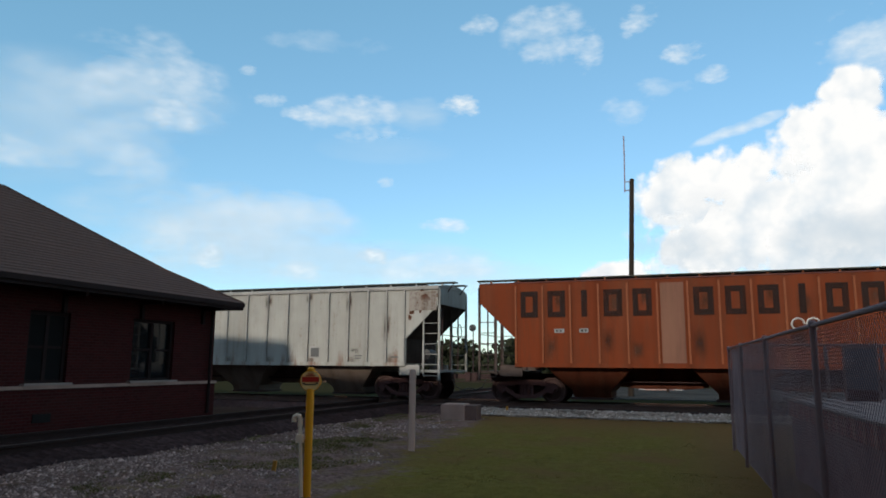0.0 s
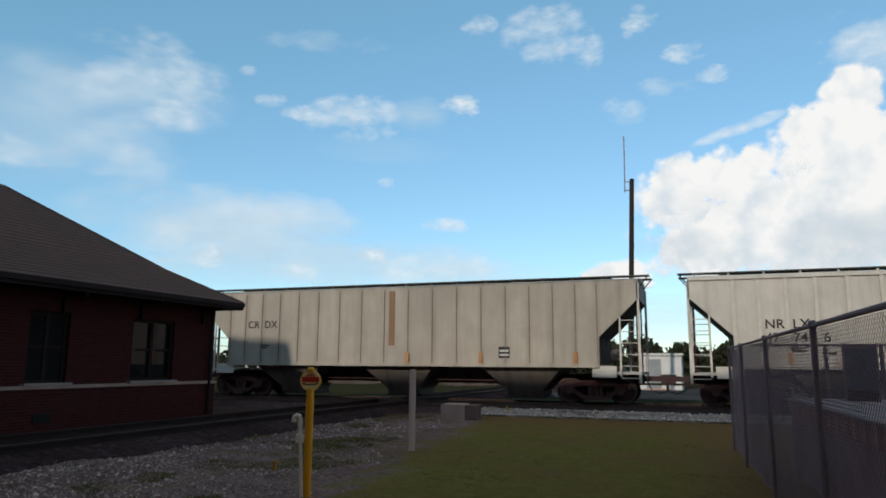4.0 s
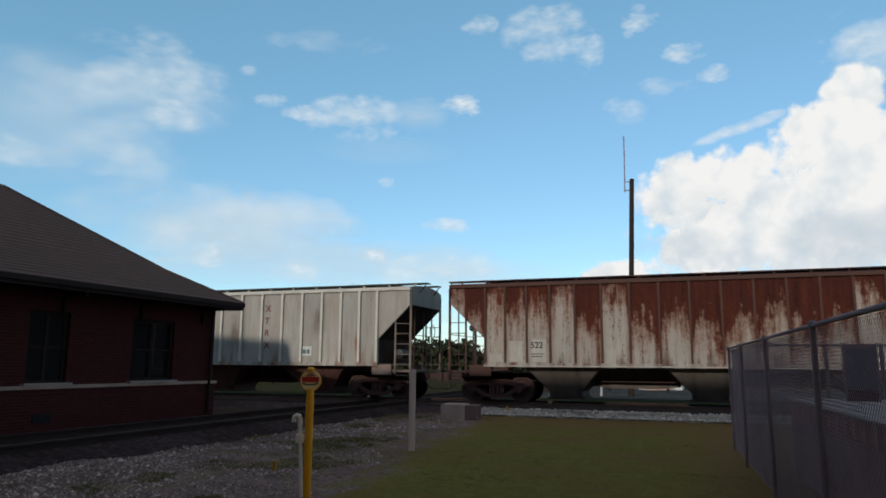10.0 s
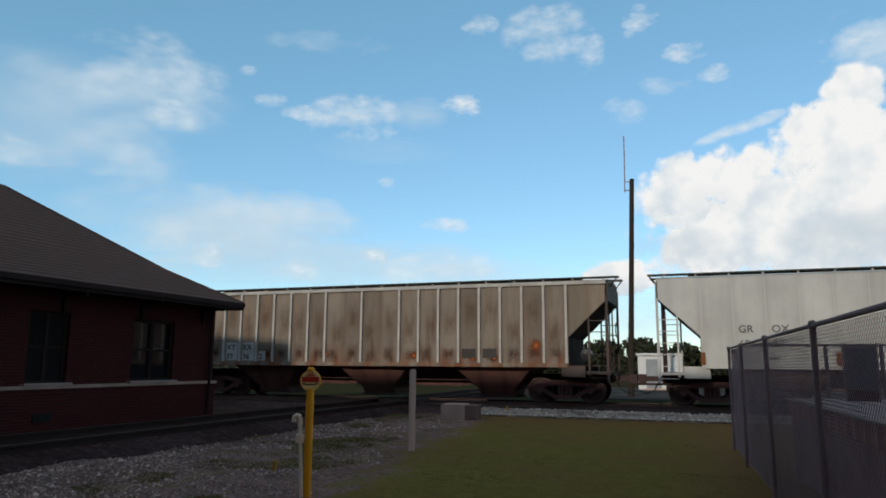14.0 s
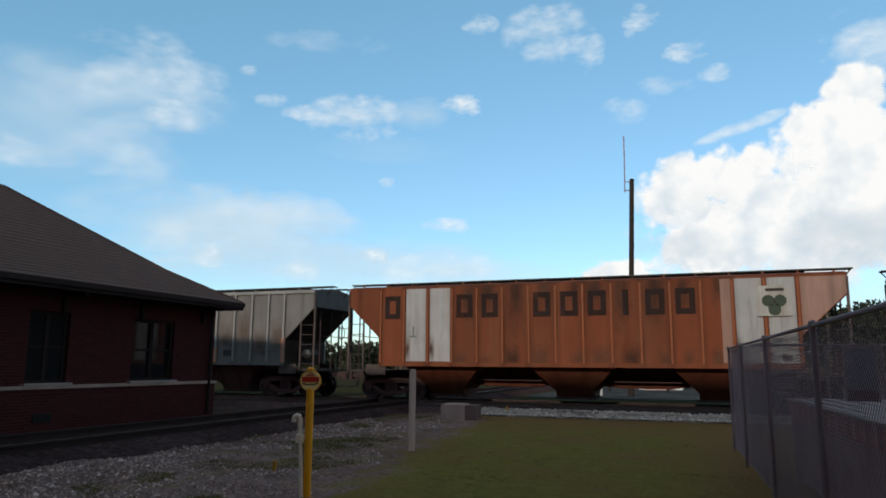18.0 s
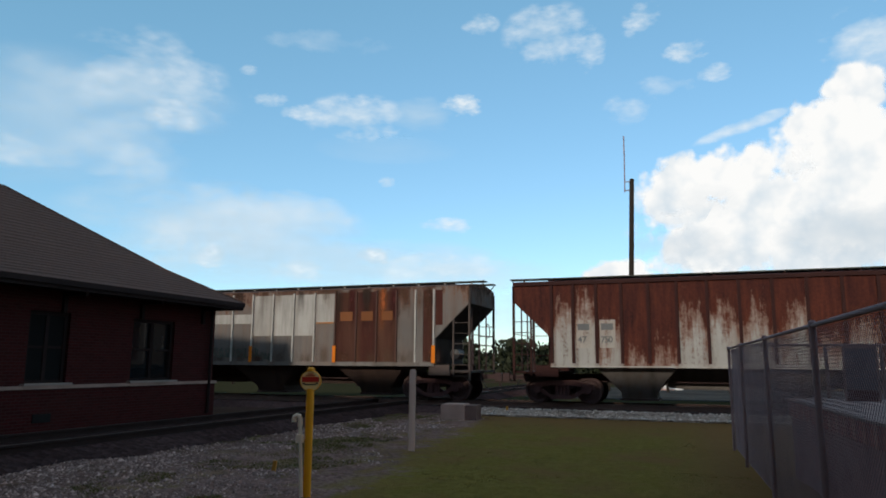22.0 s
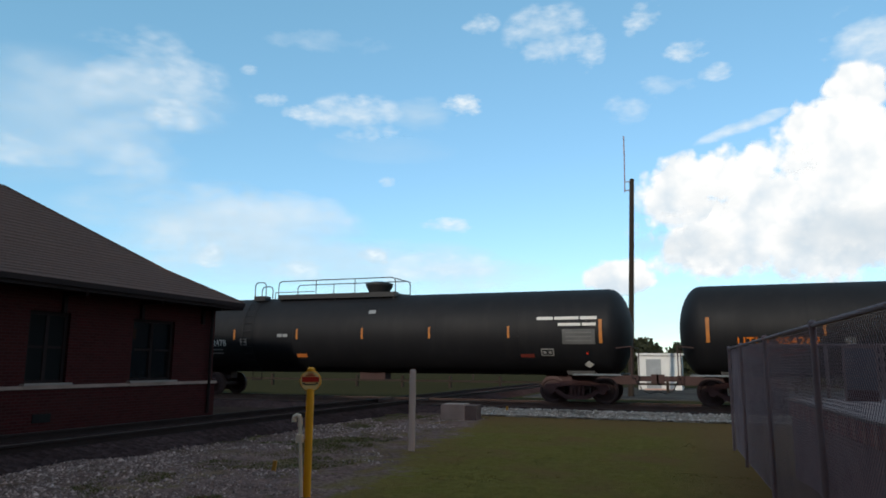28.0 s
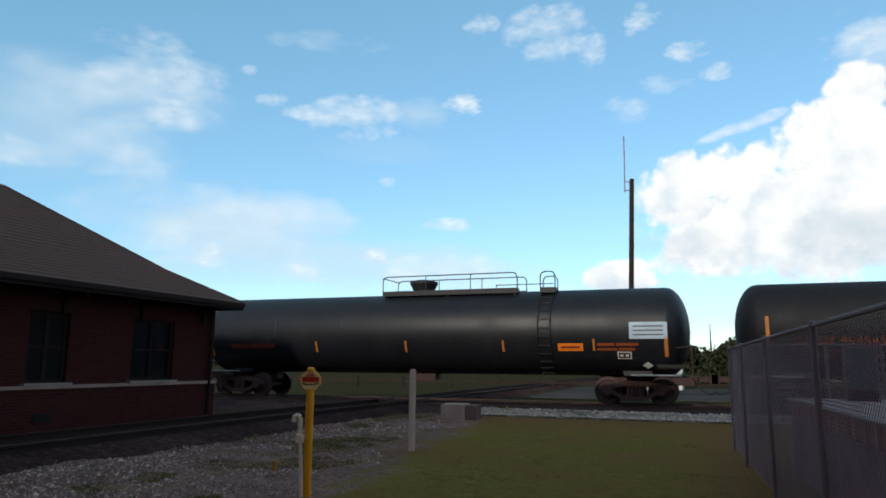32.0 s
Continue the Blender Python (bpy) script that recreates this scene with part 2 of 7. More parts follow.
def cloud_mat(name, soft, cut, colour, shade, scale, rag, stretch=(1, 1, 1), billow=0.0):
    """Cloud on a far sheet: fibrous noise inside an oval, its light put into the colour, crown brighter than base."""
    m = bpy.data.materials.new(name)
    m.use_nodes = True
    t = m.node_tree
    t.nodes.clear()
    tc = t.nodes.new("ShaderNodeTexCoord")
    info = t.nodes.new("ShaderNodeObjectInfo")
    mp = t.nodes.new("ShaderNodeMapping")
    keen = t.nodes.new("ShaderNodeAttribute")
    keen.attribute_type, keen.attribute_name = "OBJECT", "fineness"
    fit = t.nodes.new("ShaderNodeVectorMath")
    fit.operation = "SCALE"
    t.links.new(tc.outputs["Object"], fit.inputs[0])
    t.links.new(keen.outputs["Fac"], fit.inputs["Scale"])
    t.links.new(fit.outputs[0], mp.inputs["Vector"])
    cmb = t.nodes.new("ShaderNodeCombineXYZ")
    t.links.new(maths(t, "MULTIPLY", info.outputs["Random"], 900.0), cmb.inputs[2])
    t.links.new(cmb.outputs[0], mp.inputs["Location"])
    mp.inputs["Scale"].default_value = stretch
    big, fine = grain(t, mp.outputs["Vector"], 0.006 * scale, 5.0, 0.5), grain(t, mp.outputs["Vector"], 0.03 * scale, 4.0, 0.5)
    uv = t.nodes.new("ShaderNodeUVMap")
    off = t.nodes.new("ShaderNodeVectorMath")
    off.operation = "SUBTRACT"
    off.inputs[1].default_value = (0.5, 0.5, 0)
    t.links.new(uv.outputs[0], off.inputs[0])
    ln = t.nodes.new("ShaderNodeVectorMath")
    ln.operation = "LENGTH"
    t.links.new(off.outputs[0], ln.inputs[0])
    r0 = maths(t, "MULTIPLY", ln.outputs["Value"], 2.0)
    r = maths(t, "ADD", r0, maths(t, "MULTIPLY", maths(t, "SUBTRACT", grain(t, mp.outputs["Vector"], 0.010 * scale, 7.0, 0.6), 0.5), rag))
    heap = None
    if billow:
        # heaped billows: round lobes with creases between them
        heap = 0.0
        for k, w in ((0.009, 0.55), (0.022, 0.30), (0.055, 0.15)):
            vo = node(t, "TexVoronoi", Scale=k)
            vo.feature = "SMOOTH_F1"
            vo.inputs["Smoothness"].default_value = 0.35
            t.links.new(mp.outputs["Vector"], vo.inputs["Vector"])
            heap = maths(t, "ADD", heap, maths(t, "MULTIPLY", vo.outputs["Distance"], w))
        r = maths(t, "ADD", r, maths(t, "MULTIPLY", maths(t, "SUBTRACT", heap, 0.42), billow))
    body = maths(t, "SUBTRACT", 1.0, maths(t, "POWER", maths(t, "MAXIMUM", r, 0.0), 1.6))
    f = maths(t, "ADD", body, maths(t, "MULTIPLY", maths(t, "SUBTRACT", big, 0.5), 2.6))
    f = maths(t, "ADD", f, maths(t, "MULTIPLY", maths(t, "SUBTRACT", fine, 0.5), 0.45))
    edge = ramp(t, r0, [(0.80, grey(1)), (1.0, grey(0))])
    a = maths(t, "MULTIPLY", ramp(t, maths(t, "MULTIPLY", f, 0.5), [(cut, grey(0)), (min(1.0, cut + soft), grey(1))]), edge)
    alpha = t.nodes.new("ShaderNodeAttribute")
    alpha.attribute_type, alpha.attribute_name = "OBJECT", "thickness"
    a = maths(t, "MULTIPLY", a, alpha.outputs["Fac"])
    col = mixed(t, ramp(t, maths(t, "ADD", maths(t, "MULTIPLY", big, 1.0), maths(t, "MULTIPLY", fine, 0.25)), [(0.40, grey(0)), (0.75, grey(1))]), shade, colour)
    if billow:
        # creases and the foot of the cloud are coloured greyer than its lit lobes
        uvs = t.nodes.new("ShaderNodeSeparateXYZ")
        t.links.new(uv.outputs[0], uvs.inputs[0])
        dim = maths(t, "ADD", maths(t, "MULTIPLY", heap, 0.9), maths(t, "MULTIPLY", maths(t, "SUBTRACT", 0.55, uvs.outputs["Y"]), 0.55))
        dim = maths(t, "ADD", dim, maths(t, "MULTIPLY", maths(t, "SUBTRACT", big, 0.5), 1.2))
        col = mixed(t, ramp(t, dim, [(0.42, grey(0)), (0.85, grey(1))]), colour, shade)
    em = t.nodes.new("ShaderNodeEmission")
    t.links.new(col, em.inputs[0])
    tr = t.nodes.new("ShaderNodeBsdfTransparent")
    mx = t.nodes.new("ShaderNodeMixShader")
    t.links.new(a, mx.inputs[0])
    t.links.new(tr.outputs[0], mx.inputs[1])
    t.links.new(em.outputs[0], mx.inputs[2])
    out = t.nodes.new("ShaderNodeOutputMaterial")
    t.links.new(mx.outputs[0], out.inputs[0])
    return m


M_GROUND = ground_mat()
M_BALLAST = gravel_mat("dark_ballast", (0.064, 0.036, 0.033), (0.140, 0.080, 0.074), 11.0)
M_WHITE_GRAVEL = gravel_mat("pale_gravel", (0.17, 0.115, 0.09), (0.50, 0.37, 0.30), 9.0)
M_ROAD = gravel_mat("gravel_road", (0.05, 0.047, 0.045), (0.085, 0.082, 0.078), 20.0)
M_BRICK = brick_mat()
M_SHINGLE = shingle_mat()
M_STONE = plain("sill_stone", (0.40, 0.30, 0.26), 0.85)
M_CONCRETE = plain("concrete", (0.43, 0.275, 0.225), 0.9, vary=0.35)
M_TIE = plain("creosoted_wood", (0.055, 0.042, 0.035), 0.9, stretch=(1, 8, 1))
M_RAIL = plain("rail_steel", (0.11, 0.066, 0.054), 0.8, 0.0)
M_RAIL_TOP = plain("polished_rail_head", (0.085, 0.056, 0.046), 0.95, 0.0, vary=0.6)
M_DULL_HEAD = plain("tarnished_rail_head", (0.10, 0.075, 0.065), 0.7, 0.2, vary=0.3)
M_STEEL = plain("grimy_steel", (0.050, 0.027, 0.026), 0.75, 0.2)
M_TRUCK = plain("rusty_cast_steel", (0.082, 0.039, 0.037), 0.85, 0.0)
M_WHEEL = plain("wheel_steel", (0.066, 0.036, 0.033), 0.7, 0.1)
M_YELLOW = plain("marker_yellow", (0.95, 0.345, 0.012), 0.5, vary=0.15)
M_RED = plain("marker_red", (0.55, 0.03, 0.015), 0.5, vary=0.1)
M_BLACK = plain("black_paint", (0.018, 0.018, 0.02), 0.5, vary=0.2)
M_PIPE = plain("cream_pipe", (0.98, 0.71, 0.53), 0.5, vary=0.15)
M_WOOD = plain("weathered_wood", (0.76, 0.51, 0.42), 0.9, stretch=(8, 8, 0.6))
M_POLE = plain("pole_wood", (0.028, 0.02, 0.015), 0.9, stretch=(8, 8, 0.4))
M_GALV = plain("galvanised_steel", (0.255, 0.163, 0.165), 0.8, 0.0)
M_GALV_POST = plain("weathered_zinc_posts", (0.285, 0.182, 0.182), 0.8, 0.0)
M_TRIM = plain("dark_trim", (0.026, 0.014, 0.013), 0.8)
M_SOFFIT = plain("dark_soffit", (0.020, 0.016, 0.015), 0.85)
M_WHITE = plain("white_paint", (0.50, 0.485, 0.46), 0.55, vary=0.12)
M_ORANGE = plain("reflective_orange", (0.60, 0.155, 0.010), 0.8, vary=0.2)
M_FADED_TEXT = plain("faded_black", (0.04, 0.034, 0.03), 0.7, vary=0.4)
M_GREY_SIGN = plain("grey_panel", (0.22, 0.23, 0.235), 0.6)
M_DIM_SLATE = plain("slate_grey_board", (0.15, 0.125, 0.145), 0.7)
M_BOARD = plain("maroon_board", (0.09, 0.035, 0.035), 0.7)
M_OLD_BRICK = plain("sooty_old_brick", (0.30, 0.15, 0.145), 0.9, vary=0.4)
M_STAKE = plain("faded_orange_stake", (0.60, 0.24, 0.03), 0.7)
M_SIGN_FACE = plain("pale_yellow_sign_face", (0.98, 0.60, 0.24), 0.5, vary=0.12)
M_WASHED = plain("greyish_white", (0.36, 0.345, 0.33), 0.7, vary=0.3)
M_BLOCK_SIDE = plain("shaded_concrete", (0.17, 0.10, 0.085), 0.9, vary=0.4)
M_BLIND = plain("dim_blind", (0.07, 0.065, 0.06), 0.8)
M_PAVE = plain("grey_concrete_slab", (0.32, 0.205, 0.185), 0.9, vary=0.35)
M_OLD_RAIL = plain("rusted_rail", (0.038, 0.022, 0.019), 0.85)
M_SIDE_BALLAST = gravel_mat("sooty_ballast", (0.030, 0.017, 0.016), (0.085, 0.048, 0.045), 11.0)
M_SIDE_TIE = plain("sooty_wood", (0.026, 0.016, 0.014), 0.9, stretch=(1, 8, 1))
M_BARK = plain("bark", (0.07, 0.055, 0.04), 0.95, stretch=(4, 4, 1))
M_LEAF = leaf_mat("leaves", (0.014, 0.016, 0.008), (0.034, 0.037, 0.018))
M_WEED = leaf_mat("weed_blades", (0.100, 0.080, 0.022), (0.160, 0.122, 0.042))
M_GRASS = leaf_mat("grass_blades", (0.158, 0.112, 0.027), (0.235, 0.158, 0.048))


def glass_mat():
    m, t, b = material("window_glass", 0.28)
    b.inputs["Base Color"].default_value = (0.012, 0.013, 0.015, 1)
    b.inputs["Roughness"].default_value = 0.03
    b.inputs["IOR"].default_value = 1.5
    return m


M_GLASS = glass_mat()
M_MATTE_PANE = plain("matte_dark_pane", (0.010, 0.009, 0.009), 0.9)


# ---- mesh helpers ----
def box(bm, x0, x1, y0, y1, z0, z1):
    v = [bm.verts.new((x, y, z)) for x in (x0, x1) for y in (y0, y1) for z in (z0, z1)]
    for f in ((0, 1, 3, 2), (4, 6, 7, 5), (0, 4, 5, 1), (2, 3, 7, 6), (0, 2, 6, 4), (1, 5, 7, 3)):
        bm.faces.new([v[i] for i in f])


def boxes(*specs):
    bm = bmesh.new()
    for s in specs:
        box(bm, *s)
    return bm


def prism(bm, pts, y0, y1):
    """Extrude a polygon of (x, z) points from y0 to y1."""
    a = [bm.verts.new((x, y0, z)) for x, z in pts]
    b = [bm.verts.new((x, y1, z)) for x, z in pts]
    bm.faces.new(a)
    bm.faces.new(b[::-1])
    for i in range(len(pts)):
        j = (i + 1) % len(pts)
        bm.faces.new((a[j], a[i], b[i], b[j]))


def rod(bm, p, q, r=0.02, n=6):
    p, q = Vector(p), Vector(q)
    turn = (q - p).to_track_quat("Z", "Y").to_matrix()
    rings = []
    for e in (p, q):
        rings.append([bm.verts.new(e + turn @ Vector((r * math.cos(6.2832 * i / n), r * math.sin(6.2832 * i / n), 0))) for i in range(n)])
    for i in range(n):
        bm.faces.new((rings[0][i], rings[0][(i + 1) % n], rings[1][(i + 1) % n], rings[1][i]))
    bm.faces.new(rings[0][::-1])
    bm.faces.new(rings[1])


def rods(pairs, r=0.02, n=6):
    bm = bmesh.new()
    for p, q in pairs:
        rod(bm, p, q, r, n)
    return bm


def lathe(bm, prof, n=24, axis="Y", at=(0, 0, 0)):
    """Turn (radius, height) pairs about an axis through at."""
    rings = []
    for r, h in prof:
        ring = []
        for i in range(n):
            a = 2 * math.pi * i / n
            c, s = r * math.cos(a), r * math.sin(a)
            p = {"X": (h, c, s), "Y": (s, h, c), "Z": (c, s, h)}[axis]
            ring.append(bm.verts.new((p[0] + at[0], p[1] + at[1], p[2] + at[2])))
        rings.append(ring)
    for a, b in zip(rings, rings[1:]):
        for i in range(n):
            bm.faces.new((a[i], a[(i + 1) % n], b[(i + 1) % n], b[i]))
    bm.faces.new(rings[0][::-1])
    bm.faces.new(rings[-1])


def mesh_of(name, bm, mat, smooth=False):
    bmesh.ops.recalc_face_normals(bm, faces=bm.faces[:])
    me = bpy.data.meshes.new(name)
    bm.to_mesh(me)
    bm.free()
    me.materials.append(mat)
    if smooth:
        for p in me.polygons:
            p.use_smooth = True
    return me


def part(name, bm, mat, parent=None, label="", at=None, smooth=False):
    ob = new(name, bm if isinstance(bm, bpy.types.Mesh) else mesh_of(name, bm, mat, smooth))
    if parent is not None:
        ob.parent = parent
    if at is not None:
        ob.matrix_basis = at if isinstance(at, Matrix) else Matrix.Translation(at)
    if label:
        ob["label"] = label
    return ob


def thing(name, label, category, at=(0, 0, 0), group="", kind=""):
    ob = new(name)
    ob.empty_display_size = 0.3
    ob.matrix_basis = at if isinstance(at, Matrix) else Matrix.Translation(at)
    return tagged(ob, label, category, group, kind)


def lettering(text, size, mat, parent, at, name="lettering", spread=1.0, label=""):
    cu = bpy.data.curves.new(name, "FONT")
    cu.body, cu.size, cu.extrude, cu.space_character, cu.offset = text, size, 0.003, spread, 0.018 * size
    cu.materials.append(mat)
    ob = new(name, cu)
    ob.parent = parent
    ob.matrix_basis = at
    if label:
        ob["label"] = label
    return ob

# ---- the sky's clouds, far behind everything ----
CLOUD_FAR = 2600.0
# each cloud: kind, bearing, height and half sizes in degrees, thickness, tilt
VEIL_CLOUDS = [
    ("puff", -39.55, 11.08, 5.71, 2.86, 0.55), ("puff", -33.07, 11.59, 5.88, 2.55, 0.50), ("puff", -36.93, 9.82, 6.31, 1.72, 0.50),
    ("puff", -50.63, 19.41, 3.54, 2.36, 0.27), ("puff", -45.98, 16.04, 4.45, 1.86, 0.39), ("wisp", -50.72, 18.41, 7.06, 4.01, 0.36),
    ("wisp", -49.14, 15.19, 9.80, 3.25, 0.38), ("puff", -44.34, 20.67, 6.17, 4.10, 0.62), ("wisp", -44.27, 19.68, 6.93, 3.97, 0.39),
    ("puff", -41.50, 18.60, 3.55, 1.37, 0.66), ("puff", -51.98, 14.66, 3.99, 1.64, 0.58), ("puff", -45.28, 14.68, 3.74, 1.62, 0.39),
    ("wisp", -38.38, 11.05, 12.25, 3.27, 0.95), ("puff", -35.09, 12.14, 7.15, 1.73, 0.40)]
LOW_CLOUDS = [
    ("wisp", -35.98, 8.11, 13.53, 2.52, 0.90), ("puff", -39.06, 8.17, 2.22, 1.17, 0.75), ("puff", -42.20, 9.16, 1.92, 2.30, 0.40),
    ("wisp", -24.77, 7.66, 14.49, 2.47, 0.90), ("puff", -26.16, 8.55, 1.64, 0.82, 0.90), ("puff", -20.38, 7.37, 6.57, 1.79, 0.80),
    ("puff", -32.00, 7.26, 2.69, 1.08, 0.60), ("puff", -27.85, 19.59, 4.46, 2.07, 1.00), ("puff", -32.51, 19.70, 2.12, 0.74, 0.70),
    ("wisp", -22.62, 19.82, 3.24, 1.76, 0.80), ("puff", -18.91, 20.76, 2.02, 1.02, 0.95), ("puff", -36.77, 22.53, 0.90, 0.49, 0.70),
    ("puff", -35.11, 20.56, 1.67, 0.78, 0.55), ("puff", -25.25, 14.56, 0.79, 0.57, 0.60)]
HIGH_CLOUDS = [
    ("puff", -30.64, 25.18, 5.46, 1.04, 0.35), ("puff", -20.06, 11.15, 2.61, 0.77, 0.80), ("wisp", -25.43, 17.19, 6.49, 1.36, 0.30),
    ("puff", -11.78, 25.95, 3.73, 2.64, 0.84), ("puff", -8.04, 24.62, 1.34, 2.12, 0.53, 20.0), ("puff", -17.46, 26.83, 1.70, 0.94, 0.60),
    ("puff", -4.02, 26.36, 1.78, 1.31, 0.70, -35.0), ("puff", -0.65, 23.56, 1.95, 1.00, 0.79), ("puff", 1.43, 21.80, 1.68, 0.80, 0.66),
    ("puff", -2.40, 21.23, 2.54, 1.06, 0.40), ("puff", -5.24, 19.84, 2.35, 1.31, 0.45), ("puff", 12.50, 21.90, 4.21, 3.19, 0.95),
    ("puff", 3.09, 17.61, 3.88, 0.60, 0.90, -15.0), ("bank", -0.12, 9.31, 6.18, 3.61, 1.00)]
BANK_CLOUDS = [
    ("bank", -1.83, 12.87, 3.38, 2.60, 1.00), ("bank", 10.56, 19.04, 2.73, 2.15, 1.0), ("bank", 8.68, 15.99, 6.00, 3.60, 1.0),
    ("bank", 1.33, 13.50, 8.09, 3.41, 1.0), ("bank", 6.96, 10.10, 13.48, 5.31, 1.0), ("bank", -6.58, 6.91, 4.23, 1.78, 1.0),
    ("bank", 12.10, 12.37, 8.54, 7.77, 1.0), ("base", 10.29, 9.01, 5.91, 2.85, 0.80), ("base", -0.77, 8.80, 5.43, 1.94, 0.60),
    ("base", 0.03, 12.31, 3.09, 1.55, 0.30), ("wisp", 5.84, 4.42, 13.53, 2.05, 0.6), ("wisp", -12.86, 3.85, 19.00, 2.71, 0.6),
    ("wisp", -52.50, 17.00, 6.50, 4.20, 0.40)]
CLOUD_MATS = {
    "wisp": cloud_mat("thin_cloud", 0.80, 0.02, (0.64, 0.77, 0.86), (0.50, 0.67, 0.80), 0.8, 1.3, (0.45, 1.0, 1.3)),
    "puff": cloud_mat("fair_weather_cloud", 0.60, 0.10, (0.86, 0.92, 0.95), (0.56, 0.71, 0.82), 1.5, 1.6, (0.62, 1.0, 1.2)),
    "base": cloud_mat("shaded_cloud_base", 0.60, 0.06, (0.60, 0.69, 0.76), (0.42, 0.53, 0.62), 1.2, 1.2, (0.6, 1.0, 1.0)),
    "bank": cloud_mat("towering_cloud", 0.14, 0.10, (1.00, 1.00, 0.985), (0.70, 0.79, 0.86), 1.0, 0.45, billow=0.55),
    "warm_fill": cloud_mat("warm_fill_cloud", 0.40, 0.06, (1.0, 0.86, 0.70), (0.80, 0.70, 0.62), 1.0, 0.8, billow=0.4)}
CLOUD_LABELS = {"wisp": "thin wispy white cloud veil in the blue sky", "puff": "small white fair-weather cloud in the blue sky",
                "base": "pale blue-grey shaded base of a cumulus cloud", "bank": "bright white towering cumulus cloud above the horizon",
                "warm_fill": "unseen glowing cloud sheet added to warm the shade"}
cloud_things = []


def make_cloud(i, kind, az, el, hw, hh, thick, roll=0.0):
    far = CLOUD_FAR - 12.0 * i
    w, h = far * math.tan(radians(hw)), far * math.tan(radians(hh))
    bm = bmesh.new()
    uv = bm.loops.layers.uv.new("UVMap")
    nx, nz = 8, 6
    g = [[bm.verts.new(((2 * a / nx - 1) * w, 0, (2 * b / nz - 1) * h)) for b in range(nz + 1)] for a in range(nx + 1)]
    for a in range(nx):
        for b in range(nz):
            f = bm.faces.new((g[a][b], g[a + 1][b], g[a + 1][b + 1], g[a][b + 1]))
            for lp in f.loops:
                lp[uv].uv = (lp.vert.co.x / w / 2 + 0.5, lp.vert.co.z / h / 2 + 0.5)
    me = bpy.data.meshes.new("cloud")
    bmesh.ops.rotate(bm, cent=(0, 0, 0), matrix=Matrix.Rotation(radians(roll), 3, "Y"), verts=bm.verts[:])
    bm.to_mesh(me)
    bm.free()
    me.materials.append(CLOUD_MATS[kind])
    ob = new("cloud", me)
    ob["thickness"] = thick
    ob["fineness"] = 1.0 if kind in ("bank", "warm_fill") else max(0.8, min(2.1, 4.0 / hw))
    tagged(ob, CLOUD_LABELS[kind], "cloud", "clouds", "backdrop")
    cloud_things.append((ob, az, el, far))


def cloud_pose(az, el, far):
    p = Vector((far * math.sin(radians(az)) * math.cos(radians(el)), far * math.cos(radians(az)) * math.cos(radians(el)), EYE[2] + far * math.sin(radians(el))))
    return Matrix.Translation(p) @ pose(0, 0, 0, 0, 0, -az) @ pose(0, 0, 0, el)


# glowing clouds added out of view, round and overhead, to warm the shade
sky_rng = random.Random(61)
UNSEEN_FILL_CLOUDS = []
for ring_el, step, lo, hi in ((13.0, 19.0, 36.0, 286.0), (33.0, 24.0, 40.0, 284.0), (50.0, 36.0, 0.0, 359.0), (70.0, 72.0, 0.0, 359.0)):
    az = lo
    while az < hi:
        UNSEEN_FILL_CLOUDS.append((sky_rng.choice(("warm_fill", "bank", "warm_fill")), az + sky_rng.uniform(-4, 4), ring_el + sky_rng.uniform(-3, 3), sky_rng.uniform(8.5, 11.5), sky_rng.uniform(4.5, 7.5), 0.95))
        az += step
for i, c in enumerate(VEIL_CLOUDS + LOW_CLOUDS + HIGH_CLOUDS + BANK_CLOUDS + UNSEEN_FILL_CLOUDS):
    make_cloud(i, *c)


# ---- ground, tracks ----
def ground_sheet():
    bm = bmesh.new()
    xs = [-4000, -600, -120, -60, -40] + [-30 + 0.75 * i for i in range(60)] + [15, 20, 40, 80, 400, 4000]
    ys = [-4000, -400, -80, -30, -12, -6, -3] + [0.75 * i for i in range(56)] + [44, 50, 60, 80, 120, 200, 500, 4500]

    def height(x, y):
        if -30 < x < 15 and 0 < y < 22.5:
            return 0.05 * noise.noise((x * 0.5, y * 0.5, 0)) + 0.02 * noise.noise((x * 2, y * 2, 3))
        return -0.03 if 22 < y < 40 else 0.0
    g = [[bm.verts.new((x, y, height(x, y))) for y in ys] for x in xs]
    for a in range(len(xs) - 1):
        for b in range(len(ys) - 1):
            bm.faces.new((g[a][b], g[a + 1][b], g[a + 1][b + 1], g[a][b + 1]))
    ob = part("ground", bm, M_GROUND, smooth=True)
    tagged(ob, "lawn, worn gravel and field of the railway yard", "ground", kind="structure")


ground_sheet()
TRACK_Y, RAIL_Z = 26.0, 0.33
SIDE_X = -11.30


def ballast_bed(name, along, centre, lo, hi, label, z_top=0.15, mat=M_BALLAST, near=1.75):
    """A raised bed of stone with sloping shoulders."""
    bm = bmesh.new()
    n = 400
    prof = [(-2.55, -0.05), (-1.75, z_top), (near, z_top), (near + 0.8, -0.05)]
    rows = []
    for i in range(n + 1):
        u = lo + (hi - lo) * i / n
        rows.append([bm.verts.new(((u, centre + o + 0.1 * noise.noise((u * 2, o, 1)), z + 0.03 * noise.noise((u * 3, o * 3, 2))) if along == "X"
                                  else (centre + o + 0.1 * noise.noise((u * 2, o, 5)), u, z + 0.03 * noise.noise((u * 3, o * 3, 6)) + 0.004))) for o, z in prof])
    for a, b in zip(rows, rows[1:]):
        for k in range(3):
            bm.faces.new((a[k], b[k], b[k + 1], a[k + 1]))
    return tagged(part(name, bm, mat), label, "track bed", kind="structure")


